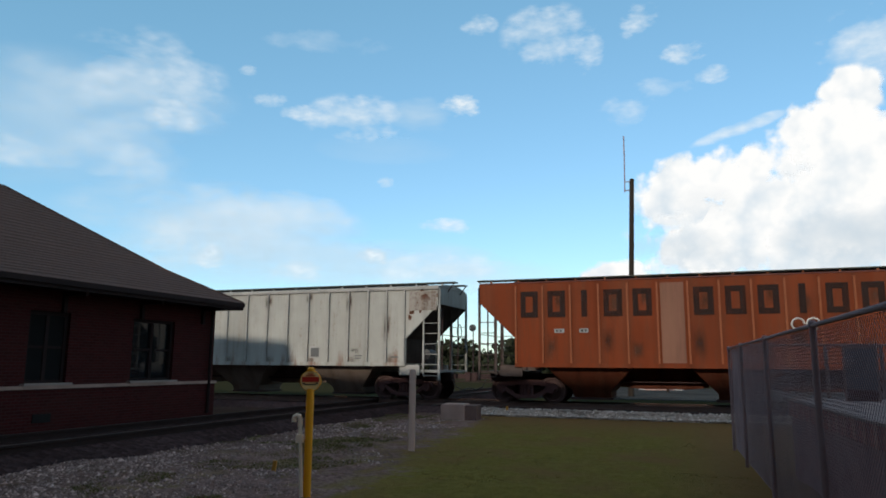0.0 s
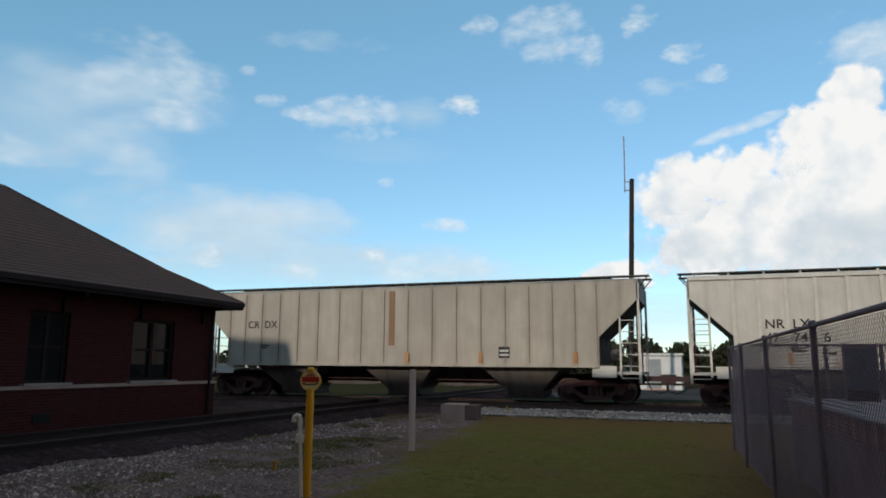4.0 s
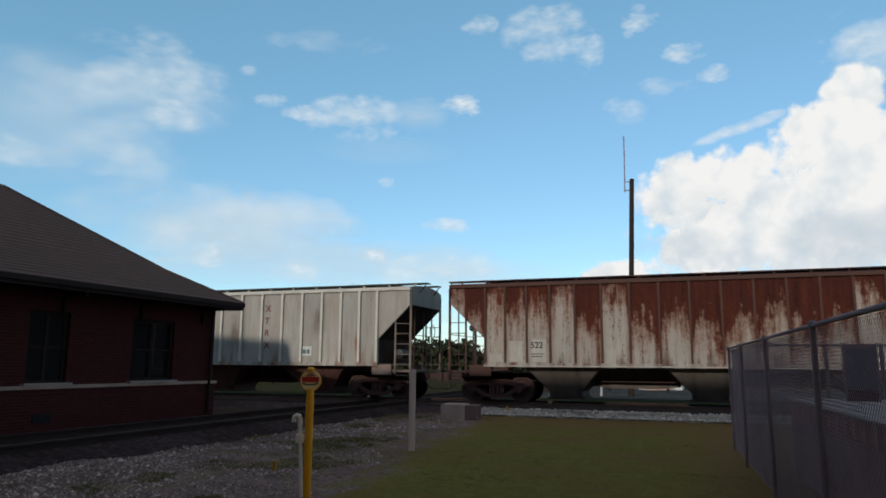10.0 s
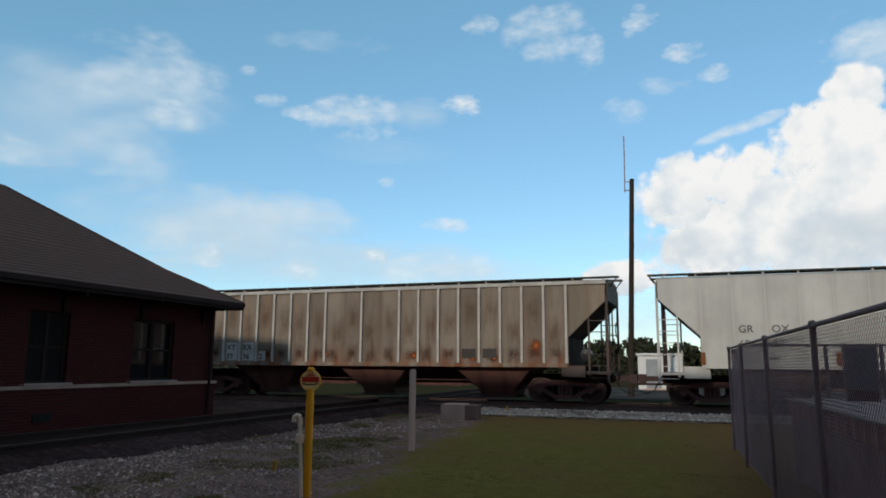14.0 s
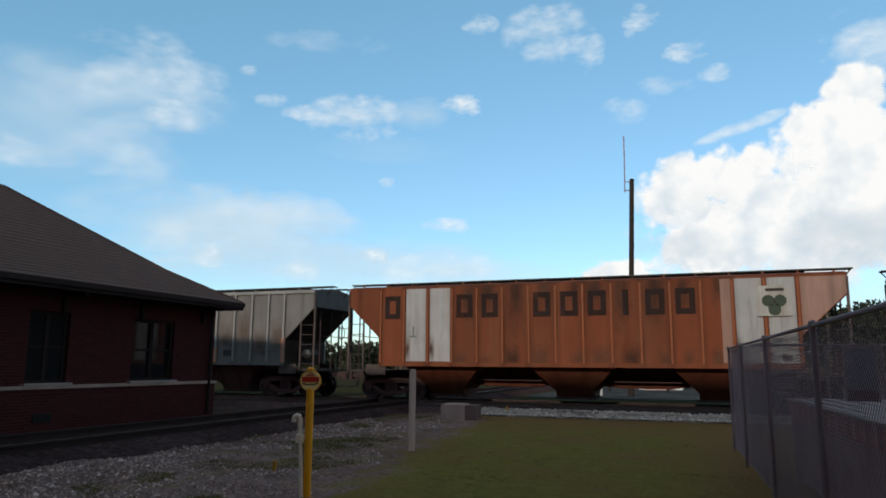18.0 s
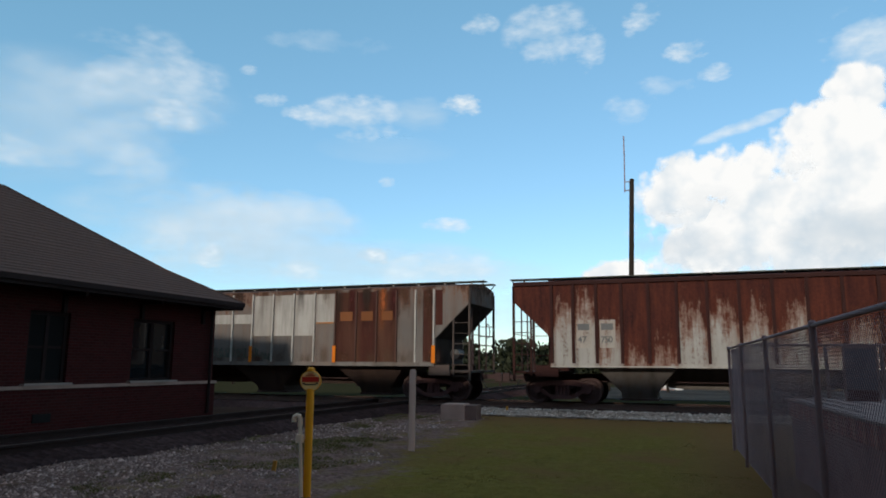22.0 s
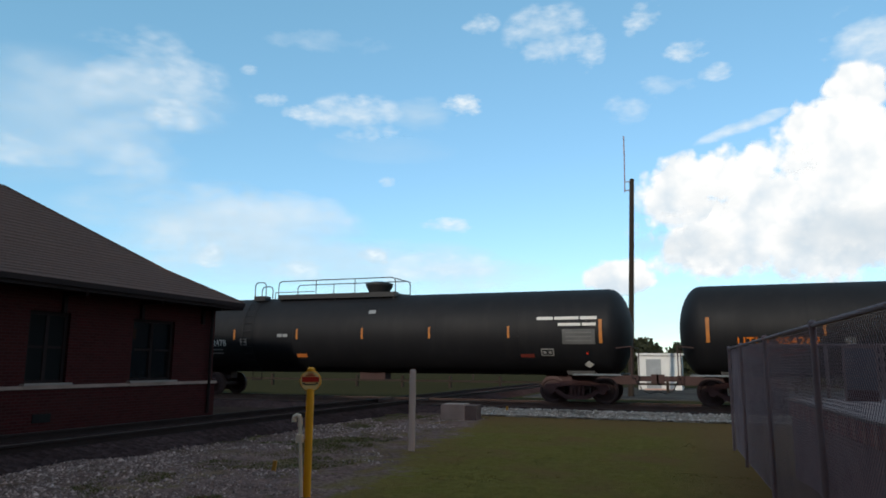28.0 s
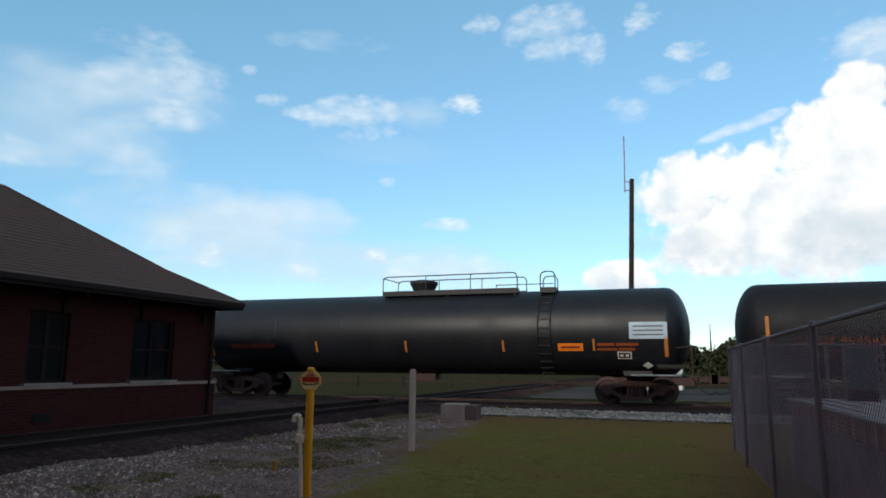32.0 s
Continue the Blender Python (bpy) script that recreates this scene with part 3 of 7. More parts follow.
ballast_bed("ballast_main", "X", TRACK_Y, -410, 390, "dark stone ballast bed under the main line")
ballast_bed("ballast_side", "Y", SIDE_X, -20, 110, "dark oily ballast bed of the side track", 0.185, M_SIDE_BALLAST, 0.85)


def rail_bm(length):
    bm = bmesh.new()
    prof = [(-0.07, 0), (0.07, 0), (0.07, 0.012), (0.01, 0.03), (0.01, 0.12), (0.036, 0.13), (0.036, 0.168), (-0.036, 0.168), (-0.036, 0.13), (-0.01, 0.12), (-0.01, 0.03), (-0.07, 0.012)]
    prism(bm, prof, 0, length)
    return bm


def track(name, label, at, length, tie_from, tie_to, rail=M_RAIL, heads=(M_RAIL_TOP, M_RAIL_TOP), wood=M_TIE, tie_half=1.3):
    t = thing(name, label, "railway track", at, kind="structure")
    for s, head in zip((-0.7525, 0.7525), heads):
        r = part("rail", rail_bm(length), rail, t, at=(s, 0, RAIL_Z - 0.172))
        part("rail_head", boxes((-0.033, 0.033, 0.05, length - 0.05, 0.166, 0.171)), head, r, "polished running surface")
    me = mesh_of("tie", boxes((-tie_half, tie_half, -0.11, 0.11, -0.12, 0.0)), wood)
    y = tie_from
    while y < tie_to:
        part("tie", me, None, t, at=pose(random.uniform(-0.04, 0.04), y, RAIL_Z - 0.175, 0, 0, random.uniform(-1, 1)))
        y += 0.53


# main line along X, side track along Y
track("main_track", "main line railway track with creosoted ties on ballast", pose(390, TRACK_Y, 0, 0, 0, 90), 800, 372, 425, heads=(M_DULL_HEAD, M_DULL_HEAD))
track("side_track", "side track beside the depot crossing the main line", (SIDE_X, -20, 0), 130, 22, 76, M_OLD_RAIL, (M_OLD_RAIL, M_RAIL_TOP), M_SIDE_TIE, 0.85)
tagged(part("gravel_strip", boxes(), M_WHITE_GRAVEL), "pale gravel shoulder along the main line", "gravel", kind="structure")
strip = bpy.data.objects["gravel_strip"]
bm = bmesh.new()
rows = []
for i in range(121):
    x = -7.6 + 17 * i / 120
    rows.append([bm.verts.new((x, y + 0.10 * noise.noise((x * 2.5, y, 9)), z + 0.03 * noise.noise((x * 5, y * 5, 4)))) for y, z in ((23.0, -0.03), (23.15, 0.06), (23.45, 0.12), (23.9, 0.16), (24.2, 0.1))])
for a, b in zip(rows, rows[1:]):
    for k in range(4):
        bm.faces.new((a[k], b[k], b[k + 1], a[k + 1]))
bm.to_mesh(strip.data)
bm.free()


# ---- the depot ----
def depot():
    d = thing("depot", "dark red brick railway depot with a hipped shingle roof", "building", (-15, 0, 0))
    x0, x1, y0, y1, top = -8.2, 0.0, -6.0, 19.05, 3.42
    wins = [(12.30, 13.45), (15.55, 17.20), (8.3, 9.9), (4.3, 5.9), (0.3, 1.9)]
    zb, zt = 1.14, 2.86
    # the trackside wall in piers between the windows, with its lower part battered out
    ys = [y0] + [v for w in sorted(wins) for v in w] + [y1]
    for a, b in zip(ys[0::2], ys[1::2]):
        part("wall_pier", boxes((-0.3, 0, a, b, 1.0, top)), M_BRICK, d)
    for a, b in wins:
        part("lintel", boxes((-0.3, 0, a, b, zt, top)), M_BRICK, d)
        part("spandrel", boxes((-0.3, 0, a, b, 1.0, zb)), M_BRICK, d)
    part("base_wall", boxes((x0 - 0.06, 0.07, y0, y1 + 0.06, 0, 1.0)), M_BRICK, d, "red brick base below the stone band")
    part("end_wall", boxes((x0, -0.3, y1 - 0.3, y1, 1.0, top)), M_BRICK, d)
    part("rear_wall", boxes((x0, x0 + 0.3, y0, y1 - 0.3, 1.0, top)), M_BRICK, d)
    part("far_end_wall", boxes((x0 + 0.3, -0.3, y0, y0 + 0.3, 1.0, top)), M_BRICK, d)
    part("sill_band", boxes((-0.05, 0.11, y0, y1 + 0.1, 1.003, 1.085), (x0, -0.05, y1 - 0.05, y1 + 0.1, 1.003, 1.085)), M_CONCRETE, d, "grimy stone band")
    part("floor_slab", boxes((x0 + 0.3, -0.3, y0 + 0.3, y1 - 0.3, 0.9, 0.99)), M_CONCRETE, d)
    for a, b in wins:
        w = part("window", boxes((-0.16, -0.08, a, a + 0.09, zb, zt), (-0.16, -0.08, b - 0.09, b, zb, zt), (-0.16, -0.08, a + 0.09, b - 0.09, zt - 0.09, zt),
                                 (-0.16, -0.08, a + 0.09, b - 0.09, zb, zb + 0.07), (-0.15, -0.09, (a + b) / 2 - 0.05, (a + b) / 2 + 0.05, zb + 0.07, zt - 0.09)), M_TRIM, d, "dark painted window frame")
        mid = (zb + zt) / 2
        part("meeting_rail", boxes((-0.15, -0.09, a + 0.09, (a + b) / 2 - 0.05, mid - 0.03, mid + 0.03), (-0.15, -0.09, (a + b) / 2 + 0.05, b - 0.09, mid - 0.03, mid + 0.03)), M_TRIM, w)
        for p, q in ((a + 0.09, (a + b) / 2 - 0.05), ((a + b) / 2 + 0.05, b - 0.09)):
            # corner panes are turned to mirror the train; the next window's are matte, without reflections
            turn = 6.0 if a > 14 else 0.0
            part("pane", boxes((-0.005, 0.005, (p - q) / 2, (q - p) / 2, zb + 0.07, zt - 0.09)), M_MATTE_PANE if 12 < a < 13 else M_GLASS, w, "dark window pane", at=pose(-0.12, (p + q) / 2, 0, 0, 0, turn))
            part("blind", boxes((-0.22, -0.2, p, q, zt - 0.40, zt - 0.09)), M_BLIND, w, "dim blind behind the glass")
        part("window_sill", boxes((-0.1, 0.14, a - 0.1, b + 0.1, 1.087, 1.14)), M_STONE, w, "stone window sill")
    # hipped roof with a broad overhang
    ex0, ex1, ey0, ey1, ez = x0 - 0.85, 0.85, y0 - 0.9, y1 + 0.30, 3.58
    half = (ex1 - ex0) / 2
    xm, rz = (ex0 + ex1) / 2, 6.72
    bm = bmesh.new()
    c = [bm.verts.new(p) for p in ((ex0, ey0, ez), (ex1, ey0, ez), (ex1, ey1, ez), (ex0, ey1, ez), (xm, ey0 + half, rz), (xm, ey1 - half, rz))]
    lo = [bm.verts.new((v.co.x, v.co.y, v.co.z - 0.03)) for v in c[:4]]
    # the slopes flatten a little towards the eaves
    g, gz = 1.7, 4.50
    k = [bm.verts.new(p) for p in ((ex0 + g, ey0 + g, gz), (ex1 - g, ey0 + g, gz), (ex1 - g, ey1 - g, gz), (ex0 + g, ey1 - g, gz))]
    for i in range(4):
        bm.faces.new((c[i], c[(i + 1) % 4], k[(i + 1) % 4], k[i]))
    for f in ((k[0], k[1], c[4]), (k[1], k[2], c[5], c[4]), (k[2], k[3], c[5]), (k[3], k[0], c[4], c[5])):
        bm.faces.new(f)
    for i in range(4):
        bm.faces.new((c[i], c[(i + 1) % 4], lo[(i + 1) % 4], lo[i]))
    bm.faces.new(lo)
    r = part("roof", bm, M_SHINGLE, d, "grey-brown shingle hip roof")
    zf = ez - 0.24
    part("fascia", boxes((ex1 - 0.05, ex1, ey0, ey1, zf, ez - 0.033), (ex0, ex1 - 0.05, ey1 - 0.05, ey1, zf, ez - 0.033), (ex0, ex0 + 0.05, ey0, ey1 - 0.05, zf, ez - 0.033)), M_TRIM, r)
    part("gutter", boxes((ex1 + 0.002, ex1 + 0.06, ey0, ey1, ez - 0.15, ez - 0.02)), M_TRIM, r)
    part("soffit", boxes((ex0 + 0.05, ex1 - 0.05, ey0, ey1 - 0.05, zf + 0.05, zf + 0.09)), M_SOFFIT, r)
    hips = []
    for ex, s_ in ((ex1, -1), (ex0, 1)):
        hips += [((ex, ey1, ez), (ex + s_ * g, ey1 - g, gz)), ((ex + s_ * g, ey1 - g, gz), (xm, ey1 - half, rz))]
    part("ridge_cap", rods(hips + [((xm, ey1 - half, rz), (xm, ey0 + half, rz))], 0.035), M_SHINGLE, r)
    # courses of shingles on the slope towards the track
    course = []
    for n in range(1, 30):
        f = n / 30
        inset, z = f * half, (ez + (gz - ez) * f * half / g) if f * half < g else gz + (rz - gz) * (f * half - g) / (half - g)
        course.append((inset, z))
    for inset, z in course:
        part("shingle_course", boxes((ex1 - inset - 0.008, ex1 - inset + 0.010, ey0 + inset, ey1 - inset, z - 0.004, z + 0.012)), M_SHINGLE, r)
    y = y0 + 1
    while y < y1:
        part("bracket", boxes((0.002, 0.75, y - 0.05, y + 0.05, 3.26, 3.388), (0.002, 0.09, y - 0.05, y + 0.05, 2.85, 3.26)), M_TRIM, d)
        y += 2.6
    part("downpipe", rods([((0.13, 18.75, 0.1), (0.13, 18.75, 3.35))], 0.05), M_TRIM, d)
    part("vent_grille", boxes((0.072, 0.09, 12.55, 13.05, 0.22, 0.42)), M_SOFFIT, d)


depot()


# ---- an unseen block added behind the camera, to cast shade over the lawn ----
def shade_block():
    h = thing("unseen_shade_block", "unseen tall brick block with a higher wing, added to cast shade", "building", (0, -7, 0))
    part("wall", boxes((-19.39, 44, -9, 0, 0, 15.82)), M_BRICK, h)
    part("roof", boxes((-19.39, 44.2, -9.2, -0.12, 15.824, 15.94)), M_SHINGLE, h)
    bm = bmesh.new()
    prism(bm, [(-66, 0), (-19.394, 0), (-19.394, 17.0), (-46, 18.9), (-66, 18.9)], -9, 0)
    part("wing_wall", bm, M_BRICK, h)


shade_block()


# ---- chain-link fence ----
FENCE_AT = pose(1.216, 0, 0, 0, 0, 3.03)


def chain_fence():
    y0, y1, zt = -2.0, 15.55, 2.0
    f = thing("chain_link_fence", "galvanised chain-link fence with round posts and top rail", "fence", FENCE_AT)
    ys = [15.55, 13.2, 10.0, 6.85, 3.7, 0.55, -1.8]
    for y in ys:
        p = part("post", rods([((0, y, -0.1), (0, y, zt + 0.0))], 0.028, 10), M_GALV_POST, f)
        bm = bmesh.new()
        lathe(bm, [(0.036, zt - 0.03), (0.036, zt + 0.028), (0.018, zt + 0.045)], 10, "Z", (0, y, 0))
        part("cap", bm, M_GALV_POST, p)
    part("top_rail", rods([((0.0, y0, zt), (0.0, y1, zt))], 0.021, 10), M_GALV, f)
    part("tension_wire", rods([((0.03, y0, 0.06), (0.03, y1, 0.06))], 0.004, 4), M_GALV, f)
    part("mesh_fabric", woven_mesh(y0, y1, 0.05, zt - 0.02), None, f)
    # a second run of the fence turns off behind the platform
    g = thing("chain_link_fence", "galvanised chain-link fence run closing the platform's end", "fence", pose(0.55, 13.0, 0, 0, 0, -86.0))
    for y in (1.25, 2.05, 4.8, 7.8):
        part("post", rods([((0, y, -0.1), (0, y, zt - 0.0))], 0.03, 10), M_GALV_POST, g)
    part("top_rail", rods([((0, 0.1, zt), (0, 7.9, zt))], 0.02, 8), M_GALV, g)
    part("mesh_fabric", woven_mesh(0.1, 7.9, 0.05, zt - 0.02), None, g)


def woven_mesh(y0, y1, z0, z1, step=0.06, r=0.0023):
    """Chain-link fabric in the yz plane, its wires at 45 degrees."""
    verts, faces = [], []

    def wire(a, b, off):
        d = (Vector(b) - Vector(a)).normalized()
        n = Vector((0, -d.z, d.y))
        k = len(verts)
        for p in (a, b):
            for u, v in ((1, 0), (-0.5, 0.87), (-0.5, -0.87)):
                verts.append(tuple(Vector(p) + n * (r * u) + Vector((off + r * v, 0, 0))))
        faces.extend([(k, k + 1, k + 4, k + 3), (k + 1, k + 2, k + 5, k + 4), (k + 2, k, k + 3, k + 5)])
    hgt = z1 - z0
    y = y0 - hgt
    while y < y1:
        a0, a1 = max(y, y0), min(y + hgt, y1)
        if a1 > a0:
            wire((0, a0, z0 + a0 - y), (0, a1, z0 + a1 - y), 0.036)
            wire((0, a0, z1 - (a0 - y)), (0, a1, z1 - (a1 - y)), 0.041)
        y += step
    me = bpy.data.meshes.new("mesh_fabric")
    me.from_pydata(verts, [], faces)
    me.materials.append(M_GALV)
    return me


chain_fence()


def platform_beyond():
    at = pose(1.837, 0, 0.05, 0, 0, 3.4)
    end = 12.35
    w = thing("brick_platform", "raised brick platform with a soldier course edge behind the fence", "platform", at)
    part("base", boxes((0.05, 6.0, 1.0, end - 0.02, -0.15, 0.86)), M_OLD_BRICK, w, "sooty old brick base")
    part("slab", boxes((-0.03, 6.0, 1.0, end, 1.09, 1.12)), M_PAVE, w, "grey concrete top slab")
    for tone in range(3):
        mat = plain("soldier_brick_%s" % ("red", "dusky", "pale")[tone], ((0.42, 0.14, 0.115), (0.30, 0.11, 0.10), (0.48, 0.21, 0.18))[tone], 0.9, vary=0.4)
        me = mesh_of("brick", boxes((0.0, 0.05, 0.006, 0.124, 0.865, 1.086)), mat)
        for k in range(tone, int((end - 1.05) / 0.13), 3):
            part("brick", me, None, w, at=(random.uniform(-0.005, 0.005), 1.0 + 0.13 * k, 0))
    part("mortar_bed", boxes((0.012, 5.9, 1.0, end - 0.01, 0.863, 1.088)), M_OLD_BRICK, w)
    k = thing("notice_board", "grey framed notice board with a maroon foot on the platform", "sign", pose(2.02, 11.6, 1.171, 0, 0, -8))
    part("board", boxes((-0.19, 0.19, -0.03, 0.03, 0.16, 0.74)), M_DIM_SLATE, k)
    part("frame", boxes((-0.22, -0.192, -0.035, 0.035, 0, 0.78), (0.192, 0.22, -0.035, 0.035, 0, 0.78), (-0.192, 0.192, -0.035, 0.035, 0.742, 0.78)), M_GALV_POST, k, "pale metal frame")
    part("foot_panel", boxes((-0.19, 0.19, -0.03, 0.03, 0.004, 0.156)), M_BOARD, k, "maroon lower panel")


platform_beyond()


# ---- markers, posts and blocks on the gravel ----
def marker_post():
    m = thing("gas_line_marker", "yellow pipeline marker post with a round red-banded sign", "marker post", pose(-4.80, 8.05, 0, 0, 0, 24))
    part("post", rods([((0, 0, -0.1), (0, 0, 1.33))], 0.05, 14), M_YELLOW, m)
    bm = bmesh.new()
    lathe(bm, [(0.12, -0.022), (0.135, -0.015), (0.135, 0.015), (0.12, 0.022)], 28, "Y", (0, 0, 1.43))
    s = part("sign_head", bm, M_YELLOW, m)
    bm = bmesh.new()
    lathe(bm, [(0.05, 1.555), (0.05, 1.585), (0.03, 1.6)], 14, "Z")
    part("cap", bm, M_YELLOW, m)
    bm = bmesh.new()
    lathe(bm, [(0.002, -0.0255), (0.124, -0.0255), (0.124, -0.0225)], 28, "Y", (0, 0, 1.43))
    part("sign_face", bm, M_SIGN_FACE, s, "pale yellow sign face")
    part("red_band", boxes((-0.108, 0.108, -0.032, -0.027, 1.414, 1.480)), M_RED, s, "red warning band")
    part("black_bar", boxes((-0.095, -0.07, -0.032, -0.027, 1.388, 1.408), (-0.075, 0.075, -0.031, -0.027, 1.378, 1.390), (0.07, 0.095, -0.032, -0.027, 1.388, 1.408)), M_BLACK, s, "black line of small print")
    part("red_bar", boxes((-0.06, 0.06, -0.032, -0.027, 1.490, 1.502), (-0.035, 0.035, -0.032, -0.027, 1.512, 1.522)), M_RED, s)
    v = thing("vent_pipe", "cream vent pipe with a hooked top beside the marker", "pipe", (-4.90, 8.0, 0))
    pts = [(0.06, 0, -0.1), (0.0, 0, 0.86), (0.0, 0, 0.93)] + [(-0.045 + 0.045 * math.cos(a), 0, 0.95 + 0.045 * math.sin(a)) for a in [math.pi * i / 6 for i in range(7)]] + [(-0.09, 0, 0.91)]
    part("pipe", rods(list(zip(pts[1:], pts[2:])), 0.029, 12), M_PIPE, v)
    part("lower_pipe", rods([(pts[0], (0.012, 0, 0.68)), ((0.012, 0, 0.68), (0.0, 0, 0.87))], 0.022, 12), M_PIPE, v)
    part("joint_box", boxes((-0.035, 0.04, -0.035, 0.035, 0.66, 0.76)), M_PIPE, v, "pink-cream junction collar")


marker_post()


def bollard():
    b = thing("wooden_post", "weathered grey square wooden post in the gravel", "post", pose(-5.47, 13.0, 0, 0, 0.4, 20))
    bm = boxes((-0.062, 0.062, -0.062, 0.062, -0.15, 1.55))
    bmesh.ops.bevel(bm, geom=[e for e in bm.edges if e.verts[0].co.z > 1 or e.verts[1].co.z > 1], offset=0.02, segments=2, affect="EDGES")
    part("shaft", bm, M_WOOD, b)


bollard()


def block():
    b = thing("concrete_block", "rough concrete signal foundation block", "block", pose(-7.15, 21.1, 0, 0, 0, 8))
    bm = boxes((-0.62, 0.12, -0.5, 0.5, -0.05, 0.45))
    bmesh.ops.bevel(bm, geom=bm.edges[:], offset=0.03, segments=2, affect="EDGES")
    part("foundation", bm, M_CONCRETE, b)
    # the block's shadow side, its shade put into a darker concrete colour
    part("cover_plate", boxes((0.125, 0.47, -0.45, 0.45, -0.05, 0.42)), M_BLOCK_SIDE, b, "side block darkened as the shadow side")
    s = thing("survey_stake", "small yellow stake in the gravel", "stake", pose(-6.35, 9.65, 0, 0, 8, 0))
    part("stake", boxes((-0.03, 0.03, -0.015, 0.015, -0.05, 0.17)), M_STAKE, s)
    s = thing("survey_stake", "small yellow stake at the pale gravel", "stake", pose(-6.45, 23.6, 0.1))
    part("stake", boxes((-0.035, 0.035, -0.02, 0.02, -0.05, 0.17)), M_STAKE, s)


block()


def weediness(x, y):
    """Weeds take hold in patches of the gravel, fewer towards the side track."""
    return noise.noise((x * 0.5, y * 0.4, 7)) + 0.45 * noise.noise((x * 1.7, y * 1.7, 3)) + 0.05 * (x + 7.0)


def lawn_blades():
    """Short mown grass and weed tufts, many blades in one mesh."""
    r = random.Random(12)
    lawn_v, lawn_f, weed_v, weed_f = [], [], [], []
    n = 0
    while n < 80000:
        y = 6.0 + 16.5 * r.random() ** 1.6
        x = r.uniform(-12.0, 0.9) if n < 36000 else r.uniform(-11.0, -4.0)
        edge = x + 0.17 * y + 4.2 + 1.3 * noise.noise((x * 0.8, y * 0.8, 1))
        if x > 1.2 - 0.053 * y - 0.05:
            continue
        lawn = edge > 0
        if not lawn and weediness(x, y) + 0.12 * r.random() < 0.06 or lawn and n >= 36000 and edge > 0.8:
            continue
        h = r.uniform(0.006, 0.014) if lawn else r.uniform(0.010, 0.042)
        a, w = r.uniform(0, 6.28), r.uniform(0.006, 0.012) if lawn else r.uniform(0.008, 0.017)
        lean = 1.6 if lawn else 1.3
        lx, ly = r.uniform(-lean, lean) * h, r.uniform(-lean, lean) * h
        z = 0.05 * noise.noise((x * 0.5, y * 0.5, 0)) + 0.02 * noise.noise((x * 2, y * 2, 3)) - 0.01
        verts, faces = (lawn_v, lawn_f) if lawn else (weed_v, weed_f)
        k = len(verts)
        verts += [(x - w * math.cos(a), y - w * math.sin(a), z), (x + w * math.cos(a), y + w * math.sin(a), z), (x + lx, y + ly, z + h)]
        faces.append((k, k + 1, k + 2))
        n += 1
    for name, verts, faces, mat, label in (("lawn_grass", lawn_v, lawn_f, M_GRASS, "short olive-green mown lawn grass"), ("weeds", weed_v, weed_f, M_WEED, "dull green weed tufts in the gravel")):
        me = bpy.data.meshes.new(name)
        me.from_pydata(verts, [], faces)
        me.materials.append(mat)
        tagged(part(name, me, None), label, "grass", kind="stuff")


lawn_blades()


def scatter_stones(name, label, count, place, mat, sizes, seed):
    """Loose angular stones in one mesh."""
    r = random.Random(seed)
    verts, faces = [], []
    for _ in range(count):
        x, y, z = place(r)
        s_ = r.uniform(*sizes) * (1.6 if r.random() < 0.06 else 1)
        k = len(verts)
        a = r.uniform(0, 6.28)
        for dx, dy, dz in ((-1, -0.7, 0), (0.9, -0.8, 0), (1, 0.7, 0), (-0.8, 0.9, 0), (-0.3, -0.2, 0.9), (0.45, 0.2, 0.75)):
            dx, dy = dx * r.uniform(0.7, 1.1), dy * r.uniform(0.7, 1.1)
            verts.append((x + s_ * (dx * math.cos(a) - dy * math.sin(a)), y + s_ * (dx * math.sin(a) + dy * math.cos(a)), z + s_ * dz * r.uniform(0.7, 1.1)))
        for f in ((0, 1, 5, 4), (1, 2, 5), (2, 3, 4, 5), (3, 0, 4)):
            faces.append(tuple(k + i for i in f))
    me = bpy.data.meshes.new(name)
    me.from_pydata(verts, [], faces)
    me.materials.append(mat)
    tagged(part(name, me, None), label, "gravel", kind="stuff")


def stone_mat(name, a, b_):
    m, t, b = material(name)
    g = t.nodes.new("ShaderNodeNewGeometry")
    c = mixed(t, maths(t, "POWER", g.outputs["Random Per Island"], 4.0), a, b_)
    c = mixed(t, 0.3, c, ramp(t, grain(t, coords(t), 30.0), [(0.3, tuple(v * 0.5 for v in a)), (0.7, b_)]))
    t.links.new(c, b.inputs["Base Color"])
    b.inputs["Roughness"].default_value = 0.9
    return m


def on_gravel(r):
    while True:
        x, y = r.uniform(-10.4, -3.6), 6.0 + 16.0 * r.random() ** 1.5
        if x + 0.17 * y + 4.2 + 1.3 * noise.noise((x * 0.8, y * 0.8, 1)) < 0.5 and weediness(x, y) < 0.04 + 0.25 * r.random() ** 3:
            return x, y, 0.05 * noise.noise((x * 0.5, y * 0.5, 0)) + 0.02 * noise.noise((x * 2, y * 2, 3)) - 0.005


def on_strip(r):
    y = r.uniform(23.0, 24.1)
    return r.uniform(-7.8, 9.4), y, -0.02 + 0.12 * (y - 22.7)


scatter_stones("loose_gravel", "loose grey and white stones by the side track", 15000, on_gravel, stone_mat("loose_stone", (0.135, 0.072, 0.062), (0.80, 0.53, 0.45)), (0.010, 0.032), 3)
scatter_stones("pale_stones", "pale crushed stones along the main line", 5000, on_strip, stone_mat("pale_stone", (0.36, 0.26, 0.21), (0.92, 0.72, 0.60)), (0.03, 0.075), 5)


